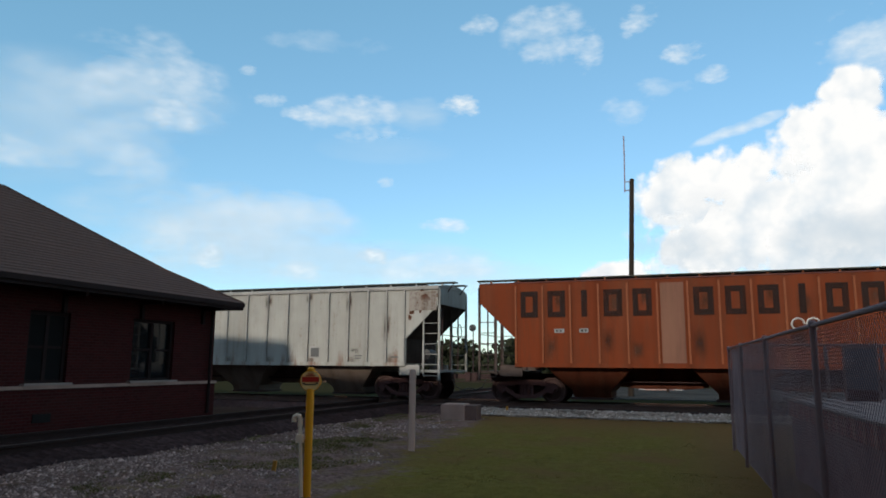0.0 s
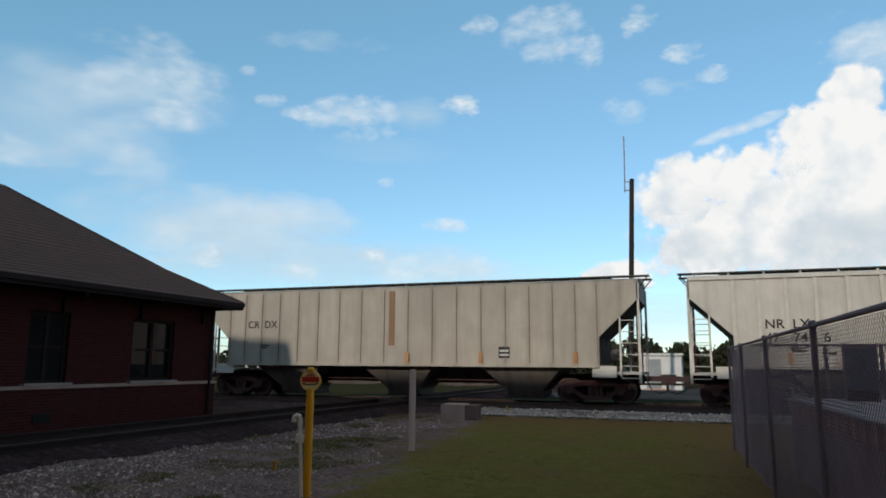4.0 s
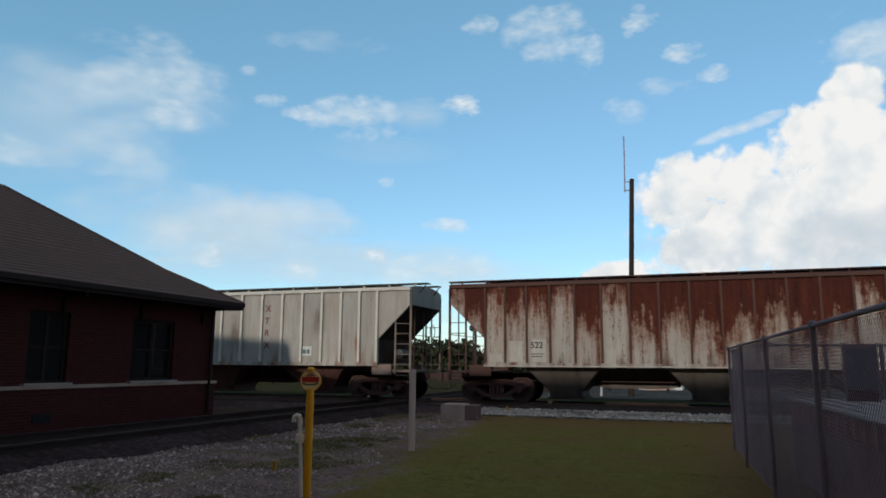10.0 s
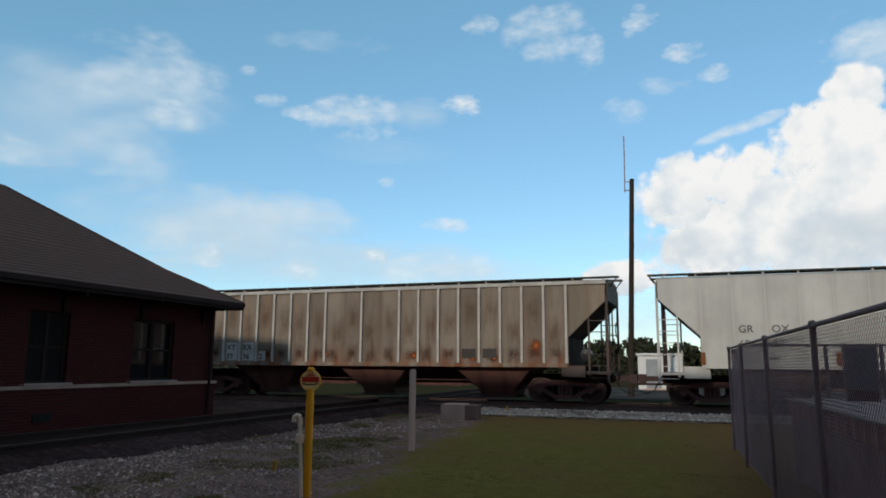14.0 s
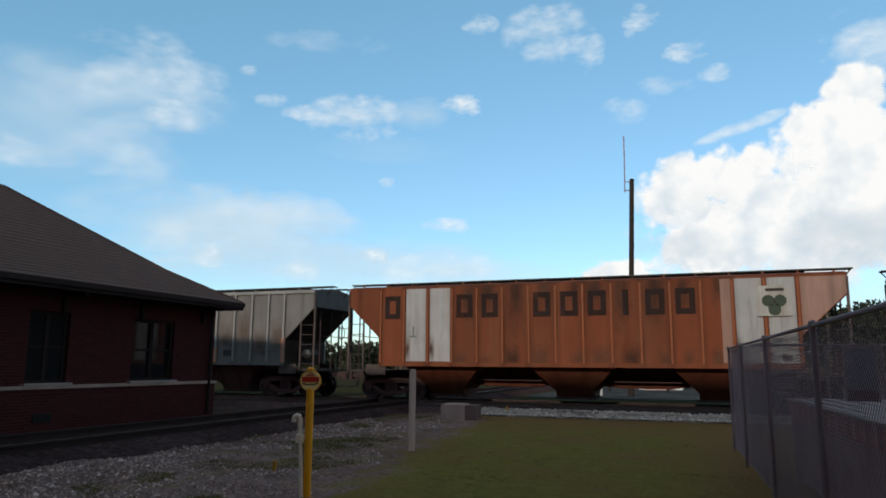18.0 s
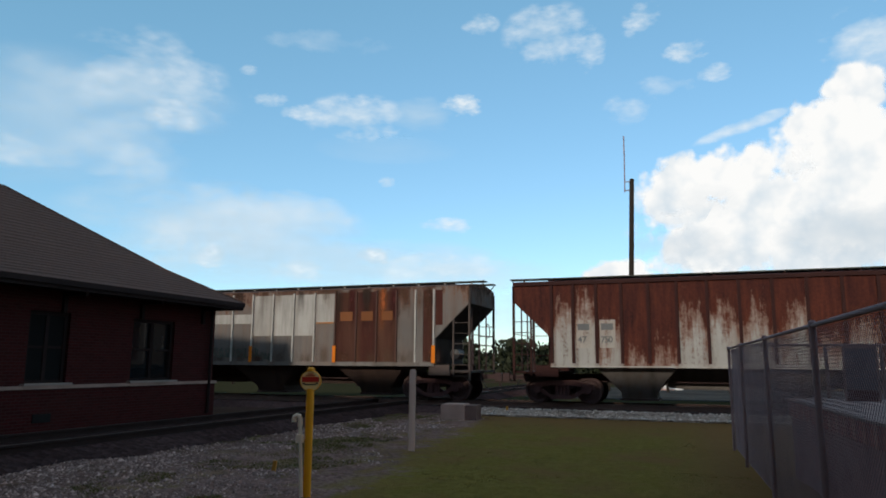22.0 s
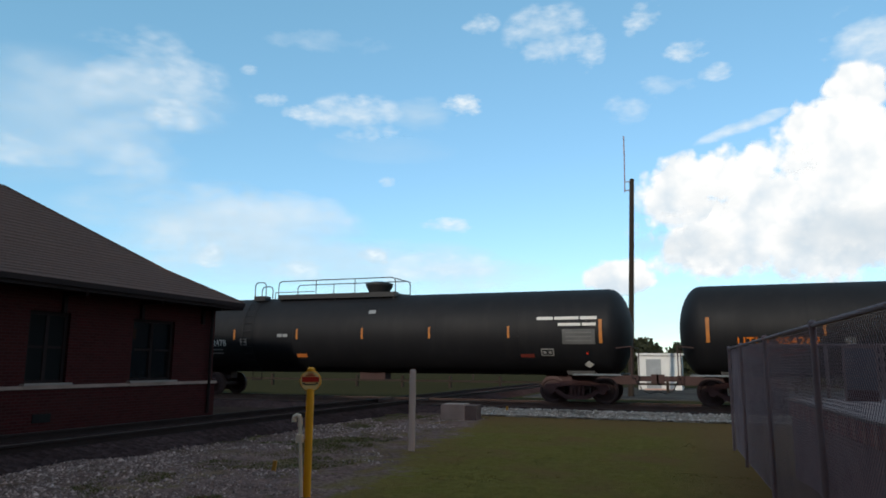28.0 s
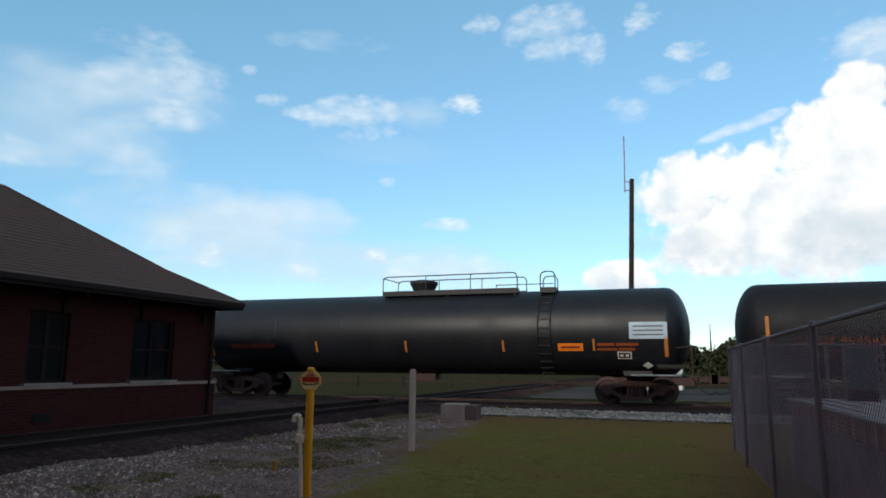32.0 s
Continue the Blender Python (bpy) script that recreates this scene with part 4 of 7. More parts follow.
# ---- beyond the train ----
def utility_pole():
    p = thing("radio_mast_pole", "dark wooden pole carrying a thin whip antenna", "pole", pose(-4.02, 40.0, 0, 0, 2.2, 0))
    bm = bmesh.new()
    lathe(bm, [(0.17, -0.2), (0.15, 4), (0.125, 12.05)], 12, "Z")
    part("pole", bm, M_POLE, p)
    for z in (11.4, 11.9):
        part("bracket", rods([((-0.1, 0, z), (-0.4, 0, z))], 0.03), M_GALV, p)
    part("antenna", rods([((-0.38, 0, 11.3), (-0.40, 0, 12.6)), ((-0.40, 0, 12.6), (-0.46, 0, 14.6))], 0.035, 6), M_GALV, p, "thin whip antenna")


utility_pole()


def far_field():
    r = part("gravel_road", boxes((-9.2, 16, 36.8, 56, -0.05, 0.012)), M_ROAD)
    tagged(r, "pale gravel service yard beyond the track", "road", kind="structure")
    f = thing("rail_fence", "dark wooden post and rail fence across the yard", "fence", (0, 47.5, 0))
    for k in range(16):
        x = -46.3 + 3.65 * k
        part("post", boxes((x - 0.09, x + 0.09, -0.09, 0.09, -0.1, 0.85)), M_POLE, f)
    part("rail", boxes((-48, 13, -0.13, -0.092, 0.42, 0.56)), M_POLE, f)
    w = thing("marker_stake", "thin white marker stake beside the road", "post", (-5.48, 39.2, 0))
    part("stake", boxes((-0.05, 0.05, -0.03, 0.03, -0.05, 0.95)), M_WASHED, w)
    s = thing("white_shed", "small white metal shed with a low roof", "shed", (-3.2, 51.6, 0))
    part("wall", boxes((-1.45, 1.45, 0, 3, 0, 2.35)), M_WHITE, s)
    part("roof", boxes((-1.55, 1.55, -0.12, 3.12, 2.354, 2.5)), M_WHITE, s)
    part("door", boxes((-0.9, 0.1, -0.03, -0.004, 0.05, 2.1)), M_GREY_SIGN, s)
    part("step", boxes((-1.0, 0.9, -0.8, -0.034, 0, 0.1)), M_CONCRETE, s)
    t = thing("radio_tower", "thin steel lattice tower in the distance", "tower", (0.6, 160, 0))
    part("mast", rods([((0.25, 0, 0), (0, 0, 10.5)), ((-0.25, 0, 0), (0, 0, 10.5)), ((0, 0.25, 0), (0, 0, 10.5))], 0.07), M_STEEL, t)
    g = thing("signal_mast", "railway signal with a round dark head on a thin mast", "signal", (-20.1, 62, 0))
    part("mast", rods([((0, 0, -0.1), (0, 0, 5.0))], 0.05, 8), M_STEEL, g)
    bm = bmesh.new()
    lathe(bm, [(0.12, -0.1), (0.32, -0.08), (0.32, 0.06), (0.12, 0.1)], 18, "Y", (0, -0.15, 4.95))
    part("signal_head", bm, M_BLACK, g, "round black signal target")


far_field()


def foliage(bm, centre, rx, ry, rz, n, size, rng):
    """Many small leaf clumps in an uneven volume with gaps."""
    for _ in range(n):
        while True:
            p = Vector((rng.uniform(-1, 1), rng.uniform(-1, 1), rng.uniform(-1, 1)))
            d = p.length
            if 0.35 < d < 1 and noise.noise((p.x * 2.5 + centre[0], p.y * 2.5, p.z * 2.5)) > -0.22:
                break
        c = Vector((centre[0] + p.x * rx, centre[1] + p.y * ry, centre[2] + p.z * rz))
        q = Euler((rng.uniform(0, 6), rng.uniform(0, 6), rng.uniform(0, 6))).to_matrix()
        s = size * rng.uniform(0.6, 1.4)
        bm.faces.new([bm.verts.new(c + q @ Vector(v)) for v in ((-s, -s * 0.6, 0), (s, -s * 0.5, s * 0.2), (s * 0.8, s * 0.6, 0), (-s * 0.7, s * 0.6, s * 0.25))])


def tree(x, y, h, w, rng, leaves=900, size=0.16):
    t = thing("tree", "dark green broadleaf tree beyond the yard", "tree", (x, y, 0), "trees beyond the yard")
    bm = bmesh.new()
    lathe(bm, [(h * 0.04, -0.1), (h * 0.03, h * 0.25), (h * 0.018, h * 0.6)], 8, "Z")
    for k in range(5):
        a = k * 1.3 + rng.random()
        rod(bm, (0, 0, h * (0.22 + 0.06 * k)), (w * 0.6 * math.cos(a), w * 0.6 * math.sin(a), h * (0.5 + 0.07 * k)), h * 0.009, 5)
    part("trunk", bm, M_BARK, t)
    bm = bmesh.new()
    for k in range(6):
        a = k * 1.05
        o = 0.45 * w if k else 0
        foliage(bm, (o * math.cos(a), o * math.sin(a), h * rng.uniform(0.5, 0.72)), w * 0.62, w * 0.62, h * 0.28, leaves // 6, size, rng)
    for k in range(4):
        a = k * 1.57 + 0.4
        foliage(bm, (0.55 * w * math.cos(a), 0.55 * w * math.sin(a), h * 0.2), w * 0.6, w * 0.6, h * 0.24, leaves // 7, size, rng)
    part("crown", bm, M_LEAF, t)


rng = random.Random(4)
for x, y, h, w in ((-21, 150, 7.5, 5), (-30, 155, 7, 5), (-38, 150, 7.8, 6), (-52, 150, 7.6, 6), (-63, 155, 8, 6), (-75, 150, 7, 6), (-90, 152, 8, 7), (-105, 150, 8, 7),
                   (-12, 148, 7.2, 4.5), (-4, 170, 7.2, 5)):
    tree(x, y, h, w, rng, 700, 0.45)
for x, y, h, w in ((3.2, 64, 4.2, 2.6), (6.5, 66, 5.4, 3.2), (1.2, 65, 3.3, 1.9), (10.5, 66, 7.2, 3.4), (13.2, 70, 7.8, 3.4), (16, 66, 7.6, 3.8)):
    tree(x, y, h, w, rng, 3400, 0.16)


def far_woods():
    bm = bmesh.new()
    r2 = random.Random(8)
    for i in range(70):
        x = -420 + 9.5 * i + r2.uniform(-3, 3)
        foliage(bm, (x, 330 + r2.uniform(-15, 15), r2.uniform(2.5, 4.5)), 8, 6, r2.uniform(4.0, 6.5), 170, 1.3, r2)
    ob = part("far_woods", bm, M_LEAF)
    tagged(ob, "distant dark line of woods along the horizon", "woods", kind="stuff")


far_woods()

# ---- the train ----
def S(t):
    """How far the train has come; it checks a little, once, as its slack runs in."""
    u = max(0.0, min(1.0, (t - 8.55) / 0.3))
    return 11.47 * t - 0.00406 * t * t - 0.37 * u * u * (3 - 2 * u)


WHEEL_R = 0.457
wheels = []
trains = []


def wheelset_mesh():
    bm = bmesh.new()
    for s in (-1, 1):
        y = s * 0.75
        prof = [(0.10, y - s * 0.10), (0.10, y - s * 0.06), (0.33, y - s * 0.02), (0.37, y - s * 0.065), (WHEEL_R + 0.025, y - s * 0.07), (WHEEL_R + 0.02, y - s * 0.035),
                (WHEEL_R, y - s * 0.03), (WHEEL_R, y + s * 0.065), (0.38, y + s * 0.07), (0.34, y + s * 0.035), (0.14, y + s * 0.03), (0.13, y + s * 0.10), (0.08, y + s * 0.11)]
        lathe(bm, prof, 26, "Y")
    lathe(bm, [(0.08, -1.05), (0.085, -0.7), (0.08, 0.0), (0.085, 0.7), (0.08, 1.05)], 12, "Y")
    # drill marks on the plates, so that a turning wheel shows that it turns
    for s in (-1, 1):
        for k in range(4):
            a = k * math.pi / 2
            box(bm, 0.22 * math.cos(a) - 0.03, 0.22 * math.cos(a) + 0.03, s * 0.79 - 0.012, s * 0.79 + 0.012, 0.22 * math.sin(a) - 0.03, 0.22 * math.sin(a) + 0.03)
    return mesh_of("wheelset", bm, M_WHEEL)


def sideframe_mesh():
    bm = bmesh.new()
    outer = [(-1.12, 0.50), (-1.05, 0.66), (-0.72, 0.72), (-0.42, 0.80), (0.42, 0.80), (0.72, 0.72), (1.05, 0.66), (1.12, 0.50), (0.78, 0.40), (0.46, 0.20), (0.30, 0.15), (-0.30, 0.15), (-0.46, 0.20), (-0.78, 0.40)]
    inner = [(-0.72, 0.52), (-0.68, 0.58), (-0.50, 0.60), (-0.33, 0.62), (0.33, 0.62), (0.50, 0.60), (0.68, 0.58), (0.72, 0.52), (0.62, 0.46), (0.42, 0.33), (0.28, 0.28), (-0.28, 0.28), (-0.42, 0.33), (-0.62, 0.46)]
    n = len(outer)
    ring = {}
    for y in (-0.07, 0.07):
        ring[y] = ([bm.verts.new((x, y, z)) for x, z in outer], [bm.verts.new((x, y, z)) for x, z in inner])
    for i in range(n):
        j = (i + 1) % n
        for y in (-0.07, 0.07):
            o, q = ring[y]
            bm.faces.new((o[i], o[j], q[j], q[i]))
        for k in (0, 1):
            bm.faces.new((ring[-0.07][k][i], ring[-0.07][k][j], ring[0.07][k][j], ring[0.07][k][i]))
    for x in (-0.88, 0.88):
        lathe(bm, [(0.13, -0.11), (0.13, 0.0), (0.15, 0.06)], 12, "Y", (x, 0, 0.457))
    for x in (-0.2, -0.07, 0.07, 0.2):
        lathe(bm, [(0.055, 0.281), (0.055, 0.45), (0.055, 0.61)], 8, "Z", (x, 0, 0))
    return mesh_of("sideframe", bm, M_TRUCK)


WHEELSET, SIDEFRAME = wheelset_mesh(), sideframe_mesh()
BOLSTER = mesh_of("bolster", boxes((-0.2, 0.2, -1.0, 1.0, 0.47, 0.78), (-0.14, 0.14, -0.94, -0.86, 0.3, 0.47), (-0.14, 0.14, 0.86, 0.94, 0.3, 0.47)), M_TRUCK)


def bogie(car, x):
    b = part("truck", BOLSTER, None, car, "rusty cast steel truck", at=(x, 0, 0))
    for s in (-1, 1):
        part("sideframe", SIDEFRAME, None, b, at=pose(0, s * 1.0, 0, 0, 0, 0 if s < 0 else 180))
    for d in (-0.9, 0.9):
        w = part("wheelset", WHEELSET, None, b, at=(d, 0, WHEEL_R))
        wheels.append((w, car, x + d, d))


def coupler(car, x, s):
    bm = boxes((min(x, x + s * 0.62), max(x, x + s * 0.62), -0.09, 0.09, 0.78, 0.96))
    box(bm, *sorted((x + s * 0.55, x + s * 0.80)), -0.17, 0.17, 0.72, 1.02)
    part("coupler", bm, M_STEEL, car)
    hose = [(x + s * 0.1, -0.35, 0.8), (x + s * 0.25, -0.36, 0.5), (x + s * 0.5, -0.36, 0.38), (x + s * 0.75, -0.30, 0.45)]
    part("air_hose", rods(list(zip(hose, hose[1:])), 0.022, 5), M_BLACK, car)


def decal(car, x0, x1, z0, z1, mat, name="panel", label="", y=-1.587, t=0.006):
    return part(name, boxes((x0, x1, y - t, y, z0, z1)), mat, car, label)


def rib_places(right, left, n, even=False):
    """Where the side posts stand along a car: closer together towards its ends."""
    e = (right - left) / 2 - 1.32
    w = [1.0 if even else 0.82 + 0.30 * math.sin(math.pi * (k + 0.5) / (n - 1)) for k in range(n - 1)]
    f, xs = (2 * e - 0.1) / sum(w), [-e + 0.05]
    for v in w:
        xs.append(xs[-1] + v * f)
    return xs


def hopper(right, left, paint, rib_mat, label, ribs=18, rib_w=0.09, rib_d=0.07, bays=(3.05, 1.3), sill=False, board_mat=None, bay_mat=None, zb=1.33, zt=4.18, chord=True, seams=0, skip=(), even=False, dark_ribs=(), end_mat=None):
    L = right - left
    h = L / 2
    e = h - 1.32
    car = thing("hopper_car", label, "hopper car", (0, TRACK_Y, RAIL_Z), "freight train cars")
    trains.append((car, (right + left) / 2))
    prof = [(-h, zt - 0.64), (-h, zt), (h, zt), (h, zt - 0.64), (e, 2.27), (e, zb), (-e, zb), (-e, 2.27)]
    bm = bmesh.new()
    prism(bm, prof, -1.58, 1.58)
    body = part("body", bm, paint, car)
    # roof sheet, arched
    arc = [(-1.6, zt + 0.002), (-1.1, zt + 0.10), (-0.5, zt + 0.155), (0, zt + 0.17), (0.5, zt + 0.155), (1.1, zt + 0.10), (1.6, zt + 0.002)]
    bm = bmesh.new()
    a = [bm.verts.new((-h - 0.02, y, z)) for y, z in arc]
    b = [bm.verts.new((h + 0.02, y, z)) for y, z in arc]
    for i in range(6):
        bm.faces.new((a[i], a[i + 1], b[i + 1], b[i]))
    bm.faces.new(a[::-1])
    bm.faces.new(b)
    bm.faces.new((a[0], b[0], b[6], a[6]))
    roof = part("roof", bm, paint, car)
    for y0 in (-1.64, 1.582):
        if chord:
            part("top_chord", boxes((-h, h, y0, y0 + 0.058, zt - 0.10, zt + 0.02)), rib_mat, body)
        part("side_sill", boxes((-e, e, y0, y0 + 0.058, zb - 0.09, zb + 0.05)), paint, body)
    if sill:
        part("reflective_line", boxes((-e, e, -1.648, -1.642, zb - 0.075, zb - 0.03)), M_PALE, body, "pale reflective sill line")
    # running boards along both sides of the hatches, on short legs
    bmat = board_mat or M_GREENISH
    for y0 in (-0.78, 0.38):
        rb = part("running_board", boxes((-h - 0.33, h + 0.33, y0, y0 + 0.40, zt + 0.215, zt + 0.255)), bmat, car)
    leg = mesh_of("board_leg", boxes((-0.03, 0.03, -0.03, 0.03, zt + 0.09, zt + 0.213)), rib_mat)
    for k in range(17):
        for y0 in (-0.71, 0.71):
            part("board_leg", leg, None, car, at=(-h + 0.2 + (2 * h - 0.4) * k / 16, y0, 0))
    # hatch covers in dark steel: the running boards' shade put into their colour
    part("hatch", boxes((-h + 1.0, h - 1.0, -0.33, 0.33, zt + 0.165, zt + 0.225)), M_STEEL, car, "trough hatch covers darkened for the boards' shade")
    for s in (-1, 1):
        for y in (-0.7, 0.7):
            part("board_brace", rods([((s * (h + 0.28), y, zt + 0.21), (s * (h + 0.02), y, zt - 0.12))], 0.02, 4), M_STEEL, car)
    # ribs
    xs = rib_places(right, left, ribs or seams or 17, even or bool(seams))
    if ribs:
        me = mesh_of("rib", boxes((-rib_w / 2, rib_w / 2, -rib_d, 0, zb + 0.052, zt - 0.102)), rib_mat)
        me_dark = mesh_of("rib", boxes((-rib_w / 2, rib_w / 2, -rib_d, 0, zb + 0.052, zt - 0.102)), R_DARK) if dark_ribs else me
        for k in range(ribs):
            x = xs[k]
            if k in skip:
                continue
            for s in (-1, 1):
                part("rib", me_dark if k in dark_ribs else me, None, body, at=pose(x, s * 1.583, 0, 0, 0, 0 if s < 0 else 180))
    if seams:
        me = mesh_of("seam", boxes((-0.02, 0.02, -0.018, 0, zb + 0.052, zt - 0.02)), rib_mat)
        for x in xs:
            part("seam", me, None, body, at=(x, -1.583, 0))
    # hopper bays
    tw, bw = bays
    for c in (-4.75, 0, 4.75):
        bm = bmesh.new()
        top = [bm.verts.new((c + x * tw / 2, y * 1.5, zb - 0.004)) for x, y in ((-1, -1), (1, -1), (1, 1), (-1, 1))]
        mid = [bm.verts.new((c + x * bw / 2, y * 0.85, 0.42)) for x, y in ((-1, -1), (1, -1), (1, 1), (-1, 1))]
        low = [bm.verts.new((c + x * bw / 2, y * 0.7, 0.22)) for x, y in ((-1, -1), (1, -1), (1, 1), (-1, 1))]
        bm.faces.new(top)
        bm.faces.new(low[::-1])
        for p, q in ((top, mid), (mid, low)):
            for i in range(4):
                bm.faces.new((p[i], p[(i + 1) % 4], q[(i + 1) % 4], q[i]))
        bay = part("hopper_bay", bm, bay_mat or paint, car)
        part("outlet_gate", boxes((c - bw / 2 - 0.08, c + bw / 2 + 0.08, -0.72, 0.72, 0.14, 0.215)), M_STEEL, bay)
    part("centre_sill", boxes((-h, h, -0.22, 0.22, 0.72, 1.02)), M_STEEL, car)
    # ridge sheets between the bays, with the brake pipes below them
    for c in (-2.375, 2.375):
        bm = bmesh.new()
        prism(bm, [(c - 1.45, 0.60), (c - 0.8, 0.53), (c + 0.8, 0.53), (c + 1.45, 0.60), (c + 1.35, zb - 0.01), (c - 1.35, zb - 0.01)], -0.42, 0.42)
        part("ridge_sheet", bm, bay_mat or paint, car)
    part("brake_pipe", rods([((-h + 1.2, -0.62, 0.78), (h - 1.2, -0.62, 0.74))], 0.03, 5), M_STEEL, car)
    end_mat = end_mat or rib_mat
    rung = mesh_of("ladder_rung", rods([((-0.31, 0, 0), (0.31, 0, 0))], 0.015, 5), end_mat)
    for s in (-1, 1):
        lo, hi = sorted((s * (e - 0.2), s * (h + 0.02)))
        part("end_platform", boxes((lo, hi, -1.5, 1.5, 1.02, 1.10)), end_mat, car)
        lo, hi = sorted((s * (e - 0.25), s * (e + 0.55)))
        for y in (-1.57, 1.50):
            part("corner_apron", boxes((lo, hi, y, y + 0.07, 0.92, 1.30)), end_mat, car)
        # dark sheets on the sloping end and the bulkhead below, painting in their shade
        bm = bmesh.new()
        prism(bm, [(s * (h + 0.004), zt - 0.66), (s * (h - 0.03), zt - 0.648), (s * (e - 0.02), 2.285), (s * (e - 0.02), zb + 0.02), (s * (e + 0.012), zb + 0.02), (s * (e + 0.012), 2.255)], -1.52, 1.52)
        part("slope_sheet", bm, M_END_SHADE, body, "dark sheet with the sloping end's shade in its colour")
        # slope sheet braces and the tank of the brake gear
        part("slope_brace", rods([((s * (h - 0.12), y, 1.1), (s * (h - 0.12), y, zt - 0.66)) for y in (-0.9, 0.0, 0.9)], 0.028, 5), M_STEEL, car)
        for y in (-1.545, 1.545):
            p = part("corner_post", boxes((s * h - 0.04, s * h + 0.04, y - 0.035, y + 0.035, 0.75, zt - 0.1)), end_mat, car)
            part("inner_post", boxes((s * (h - 0.62) - 0.03, s * (h - 0.62) + 0.03, y - 0.025, y + 0.025, 0.95, 2.95)), end_mat, car)
            for z in (0.9, 1.3, 1.68, 2.06, 2.44, 2.82):
                part("ladder_rung", rung, None, p, at=(s * (h - 0.31), y, z))
        part("end_handrail", rods([((s * (h + 0.02), -1.5, z), (s * (h + 0.02), 1.5, z)) for z in (2.05, 2.4)], 0.014, 5), M_STEEL, car)
        coupler(car, s * h, s)
        bogie(car, s * (h - 1.58))
    bm = bmesh.new()
    lathe(bm, [(0.02, 0.30), (0.19, 0.34), (0.19, 0.95), (0.02, 0.99)], 12, "Y", (e + 0.42, -0.95, 1.70))
    part("air_reservoir", bm, M_BLACK, car)
    part("brake_wheel", rods([((h + 0.06, 0.55 + 0.27 * math.cos(a), 2.6 + 0.27 * math.sin(a)), (h + 0.06, 0.55 + 0.27 * math.cos(a + 0.7), 2.6 + 0.27 * math.sin(a + 0.7))) for a in [0.6981 * k for k in range(9)]], 0.018, 4), M_STEEL, car)
    car["half"], car["posts"] = h, xs
    return car


def side_text(car, text, x, z, size, mat, spread=1.0, label="", proud=1.595):
    return lettering(text, size, mat, car, pose(x, -proud, z, 90, 0, 0), spread=spread, label=label)


def panel_text(car, panels, z, size, mat, label="", proud=1.592):
    """Letters painted inside the side panels, counted from the rear rib: {panel: text}."""
    for k, text in panels.items():
        side_text(car, text, car["posts"][k] + 0.13, z, size, mat, 1.05, label, proud)


def rib_stripes(car, xs, mat=None, z0=1.36, z1=1.75):
    for x in xs:
        x = min(car["posts"], key=lambda p: abs(p - x))
        part("reflective_stripe", boxes((x - 0.07, x + 0.07, -1.662, -1.655, z0, z1)), mat or M_ORANGE, car, "orange reflective stripe")


def scrawl(car, x0, x1, z0, z1, loops, mat, seed, label, r=0.02):
    """A looping spray-can scrawl along the lower side."""
    g, pts = random.Random(seed), []
    n = loops * 9
    for k in range(n + 1):
        a = 2 * math.pi * k / 9
        amp = g.uniform(0.45, 1.0)
        pts.append((x0 + (x1 - x0) * k / n + 0.55 * (x1 - x0) / loops * math.cos(a) * g.uniform(0.5, 1.3), -1.592, (z0 + z1) / 2 + amp * (z1 - z0) / 2 * math.sin(a)))
    part("graffiti", rods(list(zip(pts, pts[1:])), r, 4), mat, car, label)


def stain_mat(name, col, strength=0.8, spot=False):
    """Rust or soot that fades out raggedly towards the edge of its sheet."""
    m, t, b = material(name, 0.05)
    uv = t.nodes.new("ShaderNodeUVMap")
    sep = t.nodes.new("ShaderNodeSeparateXYZ")
    t.links.new(uv.outputs[0], sep.inputs[0])
    dx = maths(t, "ABSOLUTE", maths(t, "SUBTRACT", sep.outputs["X"], 0.5))
    dy = maths(t, "ABSOLUTE", maths(t, "SUBTRACT", sep.outputs["Y"], 0.5))
    d = maths(t, "POWER", maths(t, "ADD", maths(t, "POWER", dx, 5.0), maths(t, "POWER", dy, 3.0)), 0.25)
    if spot:
        d = maths(t, "SQRT", maths(t, "ADD", maths(t, "MULTIPLY", dx, dx), maths(t, "MULTIPLY", dy, dy)))
    v = coords(t, (1, 1, 0.6 if spot else 0.22))
    n = maths(t, "ADD", maths(t, "MULTIPLY", grain(t, v, 5.0, 8.0, 0.75), 0.8), maths(t, "MULTIPLY", grain(t, coords(t), 1.3, 4.0), 0.6))
    a = maths(t, "ADD", maths(t, "SUBTRACT", 0.5, d), maths(t, "MULTIPLY", maths(t, "SUBTRACT", n, 0.70), 1.3))
    fade = ramp(t, d if spot else maths(t, "MAXIMUM", dx, dy), [(0.10, grey(strength)), (0.5, grey(0))])
    a = maths(t, "MULTIPLY", ramp(t, a, [(-0.0, grey(0)), (0.45, grey(1))]), fade)
    c = mixed(t, grain(t, v, 9.0), tuple(x * 0.6 for x in col), tuple(x * 1.3 for x in col))
    t.links.new(c, b.inputs["Base Color"])
    t.links.new(a, b.inputs["Alpha"])
    b.inputs["Roughness"].default_value = 0.9
    return m


def soft_stain(car, x, z, w, h, mat, name="rust_stain", y=-1.5855, v0=0.0, v1=1.0):
    """v1 = 0.5: strongest along the upper edge, as a run from the roof; v0 = 0.5: rising from the sill."""
    bm = bmesh.new()
    uv = bm.loops.layers.uv.new("UVMap")
    f = bm.faces.new([bm.verts.new((x + a * w / 2, y, z + b * h / 2)) for a, b in ((-1, -1), (1, -1), (1, 1), (-1, 1))])
    for lp, c in zip(f.loops, ((0, v0), (1, v0), (1, v1), (0, v1))):
        lp[uv].uv = c
    me = bpy.data.meshes.new(name)
    bm.to_mesh(me)
    bm.free()
    me.materials.append(mat)
    return part(name, me, None, car)


